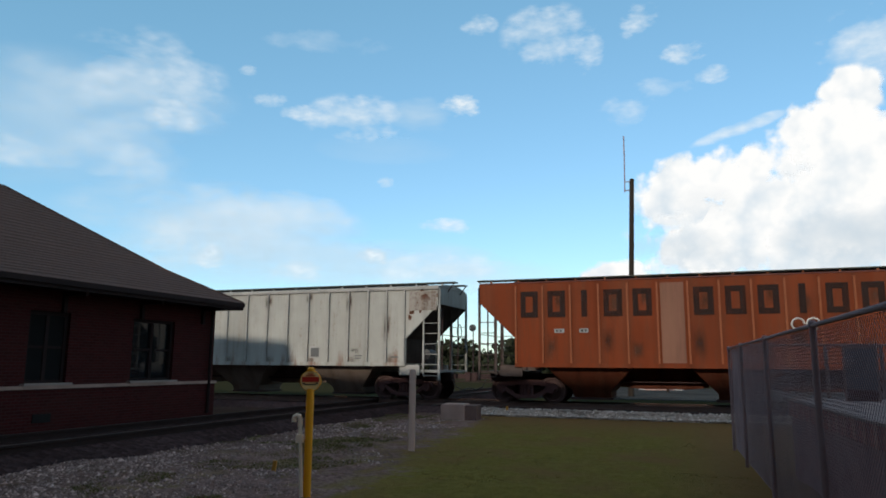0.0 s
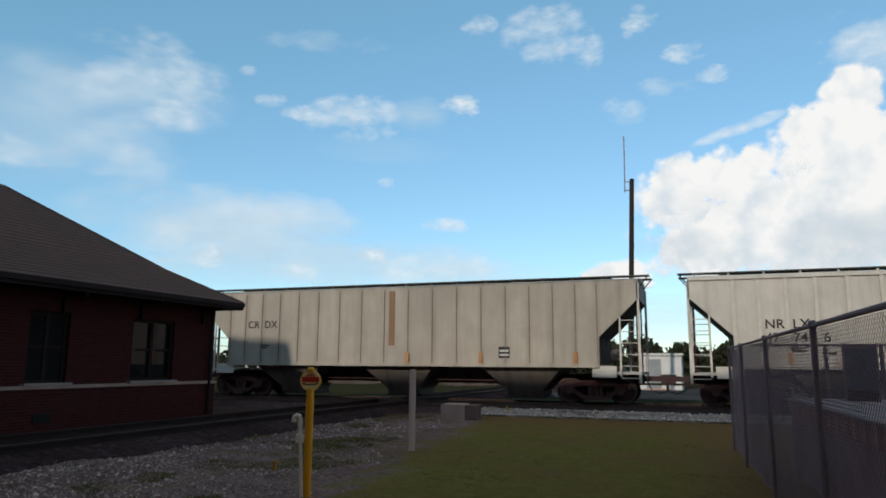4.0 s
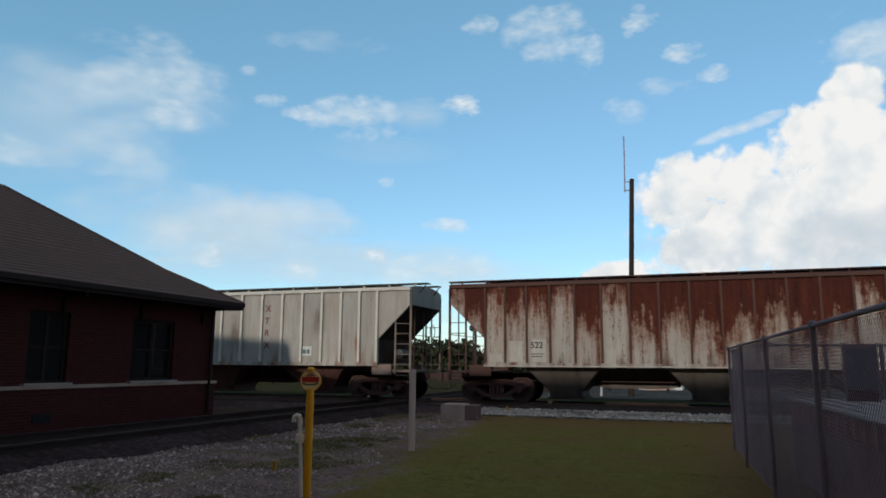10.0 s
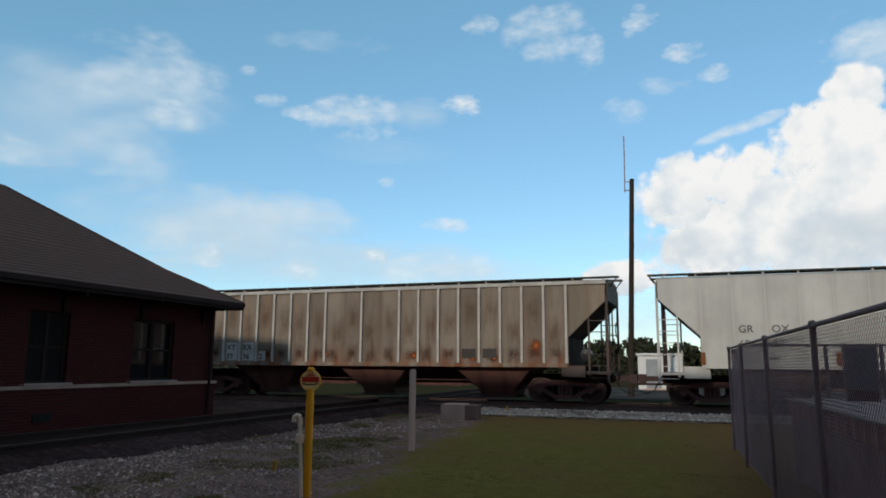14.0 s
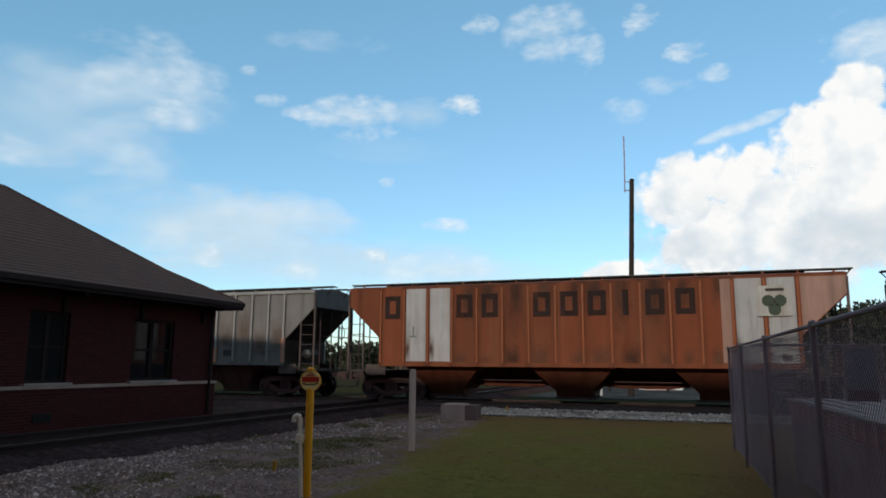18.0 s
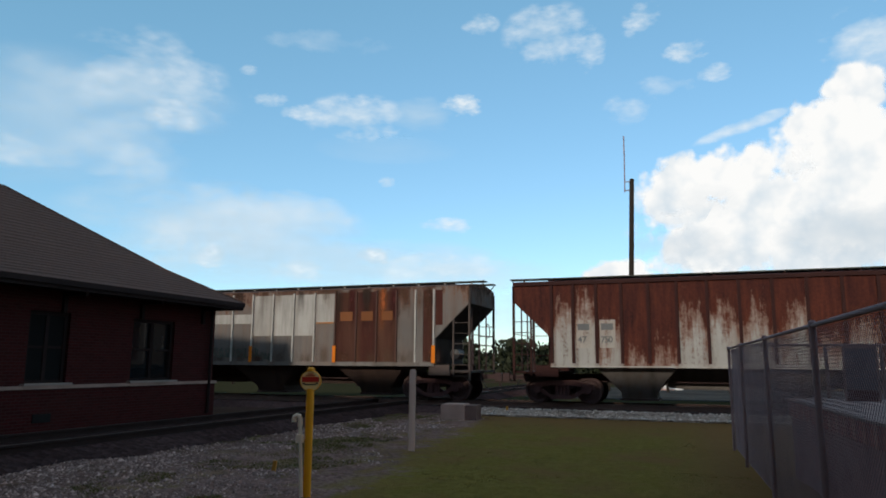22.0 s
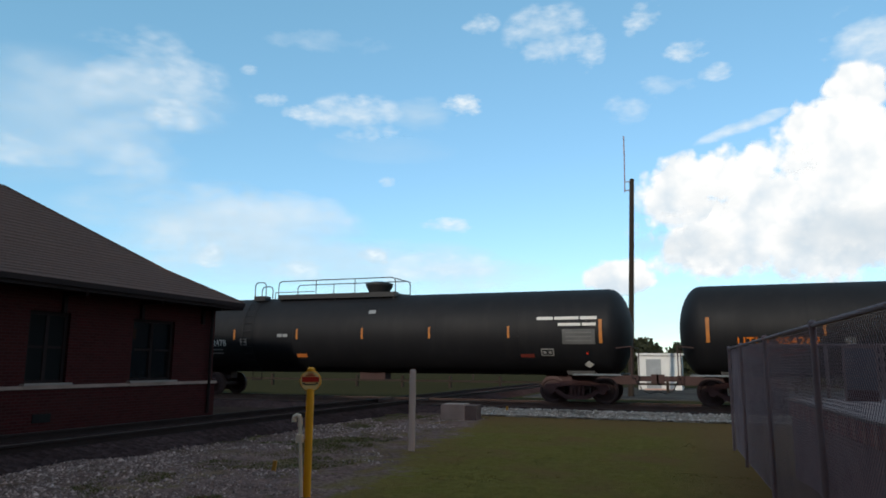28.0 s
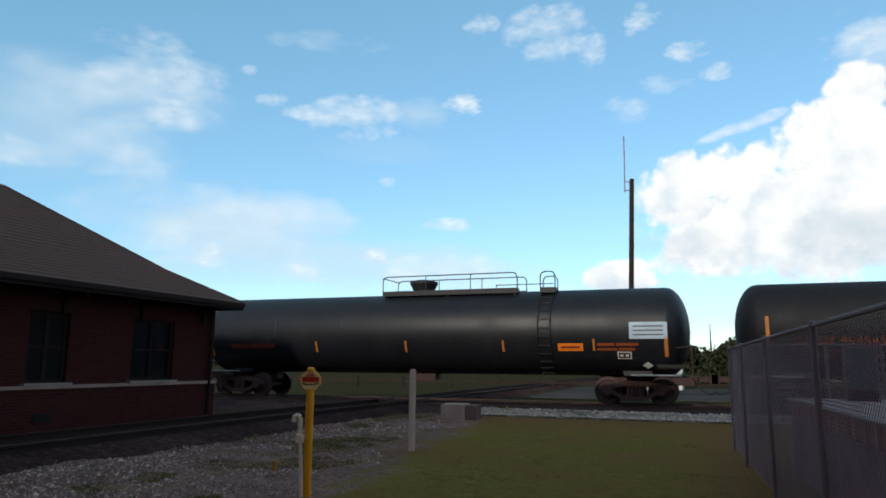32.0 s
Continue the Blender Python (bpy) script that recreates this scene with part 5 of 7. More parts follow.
def rust_spot(car, x, z, rx, rz, mat, seed):
    g = random.Random(seed)
    bm = bmesh.new()
    prism(bm, [(x + rx * g.uniform(0.7, 1.2) * math.cos(a), z + rz * g.uniform(0.7, 1.2) * math.sin(a)) for a in [0.524 * i for i in range(12)]], -1.590, -1.587)
    part("rust_spot", bm, mat, car, "orange rust spot")


def bars(car, x, z, rows, mat, h=0.05, gap=0.09):
    """Small print that cannot be read, as plain bars."""
    for k, w in enumerate(rows):
        part("small_print", boxes((x, x + w, -1.596, -1.588, z - gap * k, z - gap * k + h)), mat, car)



M_END_SHADE = plain("end_shade_sheet", (0.050, 0.034, 0.028), 0.9, vary=0.5)
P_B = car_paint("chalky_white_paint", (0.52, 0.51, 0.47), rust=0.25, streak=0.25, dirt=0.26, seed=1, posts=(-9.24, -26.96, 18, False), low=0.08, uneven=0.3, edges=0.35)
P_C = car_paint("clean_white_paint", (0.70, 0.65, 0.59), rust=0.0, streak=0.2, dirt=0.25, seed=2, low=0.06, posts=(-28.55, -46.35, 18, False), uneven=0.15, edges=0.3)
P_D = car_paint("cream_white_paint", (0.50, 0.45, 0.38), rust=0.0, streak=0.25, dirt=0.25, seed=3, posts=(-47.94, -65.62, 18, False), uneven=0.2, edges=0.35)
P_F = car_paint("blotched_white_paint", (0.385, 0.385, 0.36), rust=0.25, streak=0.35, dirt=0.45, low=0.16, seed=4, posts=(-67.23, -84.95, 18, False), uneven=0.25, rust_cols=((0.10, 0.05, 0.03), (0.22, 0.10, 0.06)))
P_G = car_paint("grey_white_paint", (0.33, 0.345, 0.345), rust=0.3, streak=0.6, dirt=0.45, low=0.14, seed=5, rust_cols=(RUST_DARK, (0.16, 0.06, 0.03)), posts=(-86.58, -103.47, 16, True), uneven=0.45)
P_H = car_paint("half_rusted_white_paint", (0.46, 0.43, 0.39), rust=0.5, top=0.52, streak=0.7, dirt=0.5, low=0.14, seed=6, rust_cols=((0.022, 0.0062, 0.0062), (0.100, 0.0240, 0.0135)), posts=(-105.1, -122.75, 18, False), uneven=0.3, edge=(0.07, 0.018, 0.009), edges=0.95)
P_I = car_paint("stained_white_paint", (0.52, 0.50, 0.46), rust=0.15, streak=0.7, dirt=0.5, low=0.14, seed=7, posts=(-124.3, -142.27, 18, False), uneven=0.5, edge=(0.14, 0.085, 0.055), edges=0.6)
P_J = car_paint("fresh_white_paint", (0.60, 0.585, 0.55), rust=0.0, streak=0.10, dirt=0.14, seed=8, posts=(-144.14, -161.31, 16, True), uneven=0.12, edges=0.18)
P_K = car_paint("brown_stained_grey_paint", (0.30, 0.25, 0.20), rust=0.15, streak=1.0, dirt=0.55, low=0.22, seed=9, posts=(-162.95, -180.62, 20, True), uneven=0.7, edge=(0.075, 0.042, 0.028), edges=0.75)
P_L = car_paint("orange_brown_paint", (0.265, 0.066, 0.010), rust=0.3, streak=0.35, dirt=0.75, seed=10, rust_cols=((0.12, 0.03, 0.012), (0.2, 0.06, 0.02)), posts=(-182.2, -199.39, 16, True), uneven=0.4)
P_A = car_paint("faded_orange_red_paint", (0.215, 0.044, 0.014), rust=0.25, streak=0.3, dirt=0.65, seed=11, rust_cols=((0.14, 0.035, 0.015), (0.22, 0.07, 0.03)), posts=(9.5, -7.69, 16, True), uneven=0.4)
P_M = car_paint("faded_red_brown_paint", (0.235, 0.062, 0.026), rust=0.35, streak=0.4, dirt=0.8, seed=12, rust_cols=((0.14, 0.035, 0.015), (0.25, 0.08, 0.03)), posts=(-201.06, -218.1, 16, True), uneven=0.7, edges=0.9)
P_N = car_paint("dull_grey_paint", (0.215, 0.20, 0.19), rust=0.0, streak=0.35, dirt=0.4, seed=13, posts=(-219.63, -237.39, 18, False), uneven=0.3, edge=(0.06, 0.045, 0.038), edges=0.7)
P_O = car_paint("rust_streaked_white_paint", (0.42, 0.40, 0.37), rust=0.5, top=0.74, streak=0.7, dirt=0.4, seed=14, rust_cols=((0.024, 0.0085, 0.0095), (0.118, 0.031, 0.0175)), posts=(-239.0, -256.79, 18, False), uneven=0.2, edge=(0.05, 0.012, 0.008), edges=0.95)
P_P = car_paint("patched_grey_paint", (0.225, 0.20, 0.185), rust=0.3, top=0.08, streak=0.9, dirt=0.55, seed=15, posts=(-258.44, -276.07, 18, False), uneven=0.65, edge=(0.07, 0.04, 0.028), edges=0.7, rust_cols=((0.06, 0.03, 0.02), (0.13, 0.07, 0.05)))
P_PR = car_paint("rust_red_paint", (0.072, 0.019, 0.014), rust=0.3, streak=0.5, dirt=0.5, seed=16, posts=(-258.44, -276.07, 18, False))
P_END = car_paint("orange_red_end_paint", (0.22, 0.055, 0.028), rust=0.3, streak=0.4, dirt=0.5, seed=54)
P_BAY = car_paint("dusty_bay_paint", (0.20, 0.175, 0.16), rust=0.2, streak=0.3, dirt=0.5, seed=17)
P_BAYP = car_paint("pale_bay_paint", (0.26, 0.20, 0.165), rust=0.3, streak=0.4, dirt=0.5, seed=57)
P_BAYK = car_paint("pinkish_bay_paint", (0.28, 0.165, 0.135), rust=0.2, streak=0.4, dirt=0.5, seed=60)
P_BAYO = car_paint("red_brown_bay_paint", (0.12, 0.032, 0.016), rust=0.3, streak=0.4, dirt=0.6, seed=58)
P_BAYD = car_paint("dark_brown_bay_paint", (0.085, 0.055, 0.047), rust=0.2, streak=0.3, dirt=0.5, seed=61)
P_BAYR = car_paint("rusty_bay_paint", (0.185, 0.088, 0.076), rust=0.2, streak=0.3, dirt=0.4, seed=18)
S_BROWN = stain_mat("brown_rust_stain", (0.095, 0.045, 0.030), 0.75)
S_FAINT = stain_mat("faint_brown_stain", (0.13, 0.072, 0.048), 0.42)
S_SOOT = stain_mat("dark_soot_stain", (0.045, 0.030, 0.024), 0.6)
S_ORANGE = stain_mat("orange_rust_stain", (0.27, 0.080, 0.030), 0.95, True)
S_RUSTY = stain_mat("faint_orange_stain", (0.36, 0.17, 0.075), 0.45)
S_MAROON = stain_mat("maroon_rust_stain", (0.060, 0.017, 0.016), 0.95)
M_SCAB = car_paint("brown_rust_scab", (0.15, 0.065, 0.04), streak=0.3, dirt=0.5, seed=51)
M_GREY_WASH = car_paint("grey_wash", (0.44, 0.43, 0.405), streak=0.3, dirt=0.4, seed=52, edges=0.1)
M_PALE_WASH = car_paint("pale_grey_wash", (0.49, 0.48, 0.45), streak=0.3, dirt=0.4, seed=59, edges=0.1)
R_WHITE = plain("pale_rib_paint", (0.48, 0.45, 0.405), 0.6, vary=0.35)
R_CHALK = plain("chalky_rib_paint", (0.36, 0.335, 0.305), 0.7, vary=0.5)
R_GREY = plain("grey_rib_paint", (0.31, 0.295, 0.275), 0.6, vary=0.4)
R_SOOT = plain("sooty_end_paint", (0.075, 0.055, 0.048), 0.8, vary=0.4)
R_BROWN = plain("brown_stained_end_paint", (0.20, 0.15, 0.125), 0.8, vary=0.5)
R_DARK = plain("rusty_rib_paint", (0.06, 0.024, 0.016), 0.7)
R_ORANGE = plain("orange_rib_paint", (0.20, 0.052, 0.013), 0.6, vary=0.4)
M_TAN = car_paint("tan_patch_paint", (0.52, 0.225, 0.085), streak=0.1, dirt=0.15, seed=19)
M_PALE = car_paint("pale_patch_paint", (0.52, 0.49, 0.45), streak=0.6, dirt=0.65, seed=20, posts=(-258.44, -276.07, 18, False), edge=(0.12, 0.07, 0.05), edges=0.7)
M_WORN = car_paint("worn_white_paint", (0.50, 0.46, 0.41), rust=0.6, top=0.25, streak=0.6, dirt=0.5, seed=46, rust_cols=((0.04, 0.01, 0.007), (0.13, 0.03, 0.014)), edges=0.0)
M_DULL_TAN = car_paint("dull_tan_patch", (0.26, 0.095, 0.035), streak=0.3, dirt=0.5, seed=53)
M_DIM_STRIPE = plain("faded_orange_tape", (0.42, 0.20, 0.085), 0.8, vary=0.35)
M_GREENISH = plain("dark_green_board", (0.045, 0.050, 0.040), 0.7)
M_CLOVER = plain("dull_green_emblem", (0.032, 0.042, 0.026), 0.7)
M_FADE = plain("ghost_lettering", (0.045, 0.035, 0.03), 0.8, vary=0.5)
M_GREY_TEXT = plain("grey_lettering", (0.13, 0.13, 0.13), 0.8, vary=0.3)
M_REDTEXT = plain("red_lettering", (0.14, 0.026, 0.02), 0.7)
M_TEAL = plain("teal_print", (0.06, 0.16, 0.17), 0.7)
M_BLUE = plain("blue_graffiti", (0.10, 0.14, 0.2), 0.7)
M_GRAFF2 = plain("green_black_graffiti", (0.05, 0.065, 0.05), 0.7)
M_GRAFF = plain("black_graffiti", (0.12, 0.125, 0.125), 0.7)


def faded_mat(name, col, strength):
    """Old lettering paint, worn through to the car's own colour."""
    m, t, b = material(name, 0.05)
    v = coords(t, (1, 1, 0.25))
    a = ramp(t, grain(t, v, 3.5, 7.0, 0.7), [(0.34, grey(strength * 0.45)), (0.62, grey(strength))])
    t.links.new(mixed(t, grain(t, v, 8.0), tuple(x * 0.7 for x in col), tuple(x * 1.25 for x in col)), b.inputs["Base Color"])
    t.links.new(a, b.inputs["Alpha"])
    b.inputs["Roughness"].default_value = 0.85
    return m


F_NAME = faded_mat("worn_black_name_paint", (0.034, 0.022, 0.020), 0.74)


def big_word(car, xs, z0, z1, w=0.62):
    """A painted company name, as plain hollow blocks in its colour."""
    for x in xs:
        t = 0.185
        part("name_block", boxes((x - w / 2, x - w / 2 + t, -1.597, -1.588, z0, z1), (x + w / 2 - t, x + w / 2, -1.597, -1.588, z0, z1),
                                 (x - w / 2 + t, x + w / 2 - t, -1.597, -1.588, z0, z0 + t), (x - w / 2 + t, x + w / 2 - t, -1.597, -1.588, z1 - t, z1)), F_NAME, car, "faded black company name block")


def frame_label(car, x, z, s=0.32, inner=None):
    p = decal(car, x, x + s, z, z + s, M_BLACK, "stencil_panel", "black stencil panel with a white rim")
    part("rim", boxes((x + 0.04, x + s - 0.04, -1.598, -1.594, z + s * 0.2, z + s * 0.35), (x + 0.04, x + s - 0.04, -1.598, -1.594, z + s * 0.55, z + s * 0.72)), inner or M_WHITE, p)


# the red-orange car with the co-operative's name
c = hopper(9.5, -7.69, P_A, R_ORANGE, "faded red-orange covered hopper car with a large painted name", 16, 0.06, 0.05, bay_mat=P_BAYO, chord=False, even=True, end_mat=R_SOOT)
h = c["half"]
x = c["posts"]
big_word(c, [(x[k] + x[k + 1]) / 2 for k in (0, 1, 3, 4, 6, 7, 8, 10, 11)], 2.96, 3.88)
for k in (2, 9):
    part("name_block", boxes(((x[k] + x[k + 1]) / 2 - 0.10, (x[k] + x[k + 1]) / 2 + 0.10, -1.597, -1.588, 2.96, 3.88)), F_NAME, c, "faded black company name block")
decal(c, x[5] + 0.1, x[6] - 0.12, 1.4, 4.05, car_paint("washed_grey_streak", (0.285, 0.135, 0.095), streak=0.8, dirt=0.6, seed=31), "faded_panel", "washed-out grey panel")
for dx in (0.0, 0.42):
    ring = [(-h + 10.35 + dx + 0.19 * math.cos(a), -1.593, 2.62 + 0.19 * math.sin(a)) for a in [0.785 * k for k in range(8)]]
    part("graffiti", rods(list(zip(ring, ring[1:])), 0.028, 4), M_WHITE, c, "white looped graffiti tag")
for dx, w in ((-5.86, 0.34), (-5.0, 0.30)):
    decal(c, dx, dx + w, 2.42, 2.56, M_GREY_SIGN, "number_panel", "small pale number panel")
    bars(c, dx + 0.05, 2.455, (0.09,), M_FADED_TEXT, 0.07)
    bars(c, dx + 0.18, 2.455, (0.07,), M_FADED_TEXT, 0.07)
for k, (p, w, hh) in enumerate(((1, 0.5, 1.2), (3, 0.6, 1.6), (4, 0.5, 0.9), (6, 0.6, 1.4), (8, 0.5, 1.0), (9, 0.7, 1.8), (11, 0.6, 1.2), (13, 0.7, 1.5))):
    soft_stain(c, x[p] + 0.3, 1.35 + hh / 2, w, hh, S_SOOT if k % 2 else S_BROWN)
    soft_stain(c, x[p] + 0.55, 3.9 - hh / 3, w * 0.8, hh, S_BROWN)

# chalky white car, rusted at its front end
c = hopper(-9.24, -26.96, P_B, R_GREY, "chalky white covered hopper car with a rusty front end", 18, 0.06, 0.08, bay_mat=P_BAYP)
h = c["half"]
panel_text(c, {0: "FU", 1: "RX"}, 2.75, 0.42, M_GREY_TEXT)
panel_text(c, {0: "82", 1: "94", 2: "92"}, 2.22, 0.42, M_FADED_TEXT)
decal(c, 3.44, 3.92, 1.52, 1.98, M_WASHED, "stencil_rim", "pale rim of a stencil", y=-1.584, t=0.004)
decal(c, 3.50, 3.86, 1.58, 1.92, M_GREY_TEXT, "stencil_panel", "grey stencil panel", y=-1.588)
decal(c, h - 1.2, h - 0.1, 3.3, 4.02, car_paint("rust_scab", (0.42, 0.38, 0.34), blot=1.0, rust=0.9, streak=0.9, seed=33, rust_cols=((0.07, 0.03, 0.02), (0.14, 0.06, 0.035))), "rust_patch", "flaking rust patch")

for rib, z, w, hh in ((6, 3.55, 0.10, 1.0), (7, 3.78, 0.09, 0.6), (10, 3.70, 0.10, 0.62), (2, 3.3, 0.07, 1.1), (1, 3.8, 0.16, 0.5), (12, 3.8, 0.08, 0.5), (14, 3.6, 0.07, 0.8), (16, 2.6, 0.08, 1.4)):
    soft_stain(c, c["posts"][rib] - 0.045, z, w * 1.8, hh * 1.2, S_SOOT, y=-1.6665)
    soft_stain(c, c["posts"][rib] + 0.06, z + 0.1, w * 3, hh, S_BROWN)
soft_stain(c, -2.05, 3.66, 0.7, 0.7, S_BROWN)
for rib in range(0, 18, 2):
    soft_stain(c, c["posts"][rib] + 0.12, 1.6, 0.6, 0.44, S_FAINT, v0=0.4)
soft_stain(c, 5.4, 1.83, 0.5, 0.34, S_SOOT, "smudge")
for p in (3, 4):
    decal(c, c["posts"][p] + 0.08, c["posts"][p + 1] - 0.08, 2.5, 3.05, M_PALE_WASH, "faded_panel", "slightly greyer panel", y=-1.583, t=0.004)
for p in (0, 1, 2):
    decal(c, c["posts"][p] + 0.08, c["posts"][p + 1] - 0.08, 2.1, 3.25, M_GREY_WASH, "faded_panel", "greyer repainted panel", y=-1.583, t=0.004)
bars(c, c["posts"][14] + 0.3, 1.6, (0.3, 0.25), M_GREY_TEXT, 0.04)
bars(c, c["posts"][16] + 0.2, 1.55, (0.3,), M_GREY_TEXT, 0.05)
scab = random.Random(77)
for k in range(16):
    x = h - 1.2 + 1.05 * scab.random()
    rust_spot(c, x, max(4.0 - 1.0 * scab.random(), 2.75 + (x - h + 1.32) * 0.95), scab.uniform(0.05, 0.16), scab.uniform(0.05, 0.14), M_SCAB, 100 + k)

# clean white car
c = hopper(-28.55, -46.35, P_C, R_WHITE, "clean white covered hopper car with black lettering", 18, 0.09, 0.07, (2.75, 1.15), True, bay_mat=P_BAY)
h = c["half"]
panel_text(c, {1: "NR", 2: "LX"}, 2.50, 0.40, M_FADED_TEXT)
panel_text(c, {1: "47", 2: "74", 3: "6"}, 2.08, 0.40, M_FADED_TEXT)
bars(c, -h + 2.05, 1.86, (0.3,), M_FADED_TEXT)
bars(c, -h + 2.85, 1.86, (0.5, 0.5), M_FADED_TEXT)
bars(c, -h + 3.7, 1.70, (0.5,), M_FADED_TEXT)
p = decal(c, 1.72, 2.52, 1.45, 2.1, M_BLACK, "stencil_panel", "black panel with a white emblem")
part("emblem", boxes((1.86, 1.96, -1.598, -1.594, 1.52, 2.03), (2.28, 2.38, -1.598, -1.594, 1.52, 2.03), (1.96, 2.28, -1.598, -1.594, 1.70, 1.80), (2.07, 2.17, -1.598, -1.594, 1.80, 1.98)), M_WHITE, p)
frame_label(c, 5.22, 1.5, 0.36, M_GREY_TEXT)
soft_stain(c, 5.05, 1.7, 0.4, 0.6, S_ORANGE)
rib_stripes(c, (-5.6, -1.95, 1.05, 4.62, 7.45), M_DIM_STRIPE)

# cream car with few marks
c = hopper(-47.94, -65.62, P_D, R_BROWN, "cream-white covered hopper car with orange reflective stripes", 18, 0.03, 0.02, bay_mat=P_BAY, end_mat=R_WHITE, chord=False)
h = c["half"]
panel_text(c, {1: "CR", 2: "DX"}, 2.72, 0.40, M_FADED_TEXT)
bars(c, -h + 2.9, 2.0, (0.4, 0.3), M_FADED_TEXT)
frame_label(c, 4.0, 1.55, 0.4)
rib_stripes(c, (0.9, 3.7, 7.0), M_DIM_STRIPE)
decal(c, -0.3, -0.05, 2.0, 4.05, car_paint("rust_run", (0.36, 0.22, 0.14), streak=0.8, seed=34), "rust_streak", "brown rust streak")

# blotched white car
c = hopper(-67.23, -84.95, P_F, R_GREY, "dirty white covered hopper car with dark rust blotches", 18, 0.11, 0.08, bay_mat=P_BAYR, end_mat=R_BROWN)
h = c["half"]
panel_text(c, {0: "TS", 1: "SX"}, 2.25, 0.34, M_GREY_TEXT)
panel_text(c, {2: "48", 3: "75", 4: "25"}, 2.25, 0.34, M_FADED_TEXT)
for k in (12, 13):
    x = c["posts"][k] + 0.13
    decal(c, x, x + 0.46, 1.58, 1.96, M_WASHED, "stencil_rim", "pale rim of a stencil", y=-1.584, t=0.004)
    decal(c, x + 0.03, x + 0.43, 1.62, 1.92, M_FADED_TEXT, "stencil_panel", "dark stencil panel with a pale rim", y=-1.588)
M_BLOTCH = plain("dark_rust_scab", (0.035, 0.016, 0.010), 0.9)
bm_rng = random.Random(21)
for panel, n in ((7, 22), (8, 16), (9, 20), (14, 30), (15, 20), (16, 6), (5, 4), (2, 4)):
    cx = (c["posts"][panel] + c["posts"][panel + 1]) / 2
    for k in range(n):
        x, z, r = cx + bm_rng.uniform(-0.24, 0.24), 1.42 + 1.25 * bm_rng.random() ** 1.6, 0.02 + 0.085 * bm_rng.random() ** 2
        bm = bmesh.new()
        prism(bm, [(x + r * bm_rng.uniform(0.5, 1.5) * math.cos(a), z + 1.3 * r * bm_rng.uniform(0.5, 1.6) * math.sin(a)) for a in [0.785 * i for i in range(8)]], -1.591, -1.587)
        part("rust_blotch", bm, M_BLOTCH, c)
for k in range(17):
    hh = bm_rng.uniform(0.4, 1.3)
    soft_stain(c, c["posts"][k] + bm_rng.uniform(0.2, 0.6), 1.39 + hh / 2, bm_rng.uniform(0.5, 1.3), hh, S_FAINT, v0=0.45)
    if k % 3 == 1:
        soft_stain(c, c["posts"][k] + 0.45, 3.3, 0.8, 1.6, S_FAINT)
for x, z, r in ((-4.65, 2.79, 0.10), (-1.18, 3.47, 0.05), (5.48, 2.57, 0.12), (-0.85, 2.35, 0.12)):
    rust_spot(c, x, z, r, r * 1.2, M_BLOTCH, int(1000 + 10 * x))

# grey-white ribbed car
c = hopper(-86.58, -103.47, P_G, R_WHITE, "grey-white covered hopper car with pale ribs and rusty stains", 16, 0.075, 0.08, bay_mat=P_BAYR, even=True, chord=False, end_mat=R_BROWN)
h = c["half"]
x = c["posts"]
for k in (1, 2, 3):
    decal(c, x[k] + 0.05, x[k + 1] - 0.05, 1.88, 2.64, M_WHITE, "number_panel", "white number panel")
for k, (px_, w, hh) in enumerate(((-6.74, 0.75, 1.7), (-5.8, 0.6, 1.6), (-4.9, 0.65, 1.3), (-3.95, 0.6, 1.2), (-2.05, 0.6, 1.1), (-1.0, 0.5, 1.3), (-0.2, 0.6, 1.2), (0.7, 0.5, 1.5), (2.0, 0.4, 0.8), (4.0, 0.35, 1.0))):
    soft_stain(c, px_, 4.17 - 0.45 * hh, w, 0.9 * hh, S_BROWN, v1=0.6)
    if k < 5:
        soft_stain(c, px_ + 0.04, 4.17 - 0.35 * hh, 0.7 * w, 0.7 * hh, S_BROWN, y=-1.587, v1=0.55)
for y in (-1.5855, -1.587, -1.5885):
    soft_stain(c, 7.62, 3.86, 0.95, 0.62, S_MAROON, y=y, v1=0.7)
soft_stain(c, 8.1, 3.45, 0.5, 0.35, S_BROWN)
for k, hh in ((3, 1.3), (4, 1.9), (6, 2.2), (7, 1.6), (9, 2.3), (10, 1.2), (11, 1.9), (13, 1.0), (0, 1.6), (1, 1.0)):
    soft_stain(c, x[k] + 0.5, 1.39 + hh / 2, 1.15, hh, S_FAINT, v0=0.35, y=-1.5845)
for k in range(1, 16, 2):
    soft_stain(c, x[k] + 0.1 + 0.05 * (k % 3), 1.6, 0.4, 0.42, S_BROWN, v0=0.4)
for k in range(16):
    part("rib_bracket", boxes((x[k] - 0.06, x[k] + 0.06, -1.678, -1.666, 2.22, 2.36)), R_DARK if k in (11, 4) else R_BROWN, c)
panel_text(c, {1: "GR", 2: "OX"}, 2.33, 0.32, M_FADED_TEXT, proud=1.6)
panel_text(c, {1: "81", 2: "32", 3: "22"}, 2.0, 0.32, M_FADED_TEXT, proud=1.6)
decal(c, h - 3.5, h - 2.85, 1.5, 1.8, M_GREY_SIGN, "stencil_panel")
decal(c, h - 2.5, h - 2.0, 1.6, 1.85, M_FADED_TEXT, "stencil_panel")

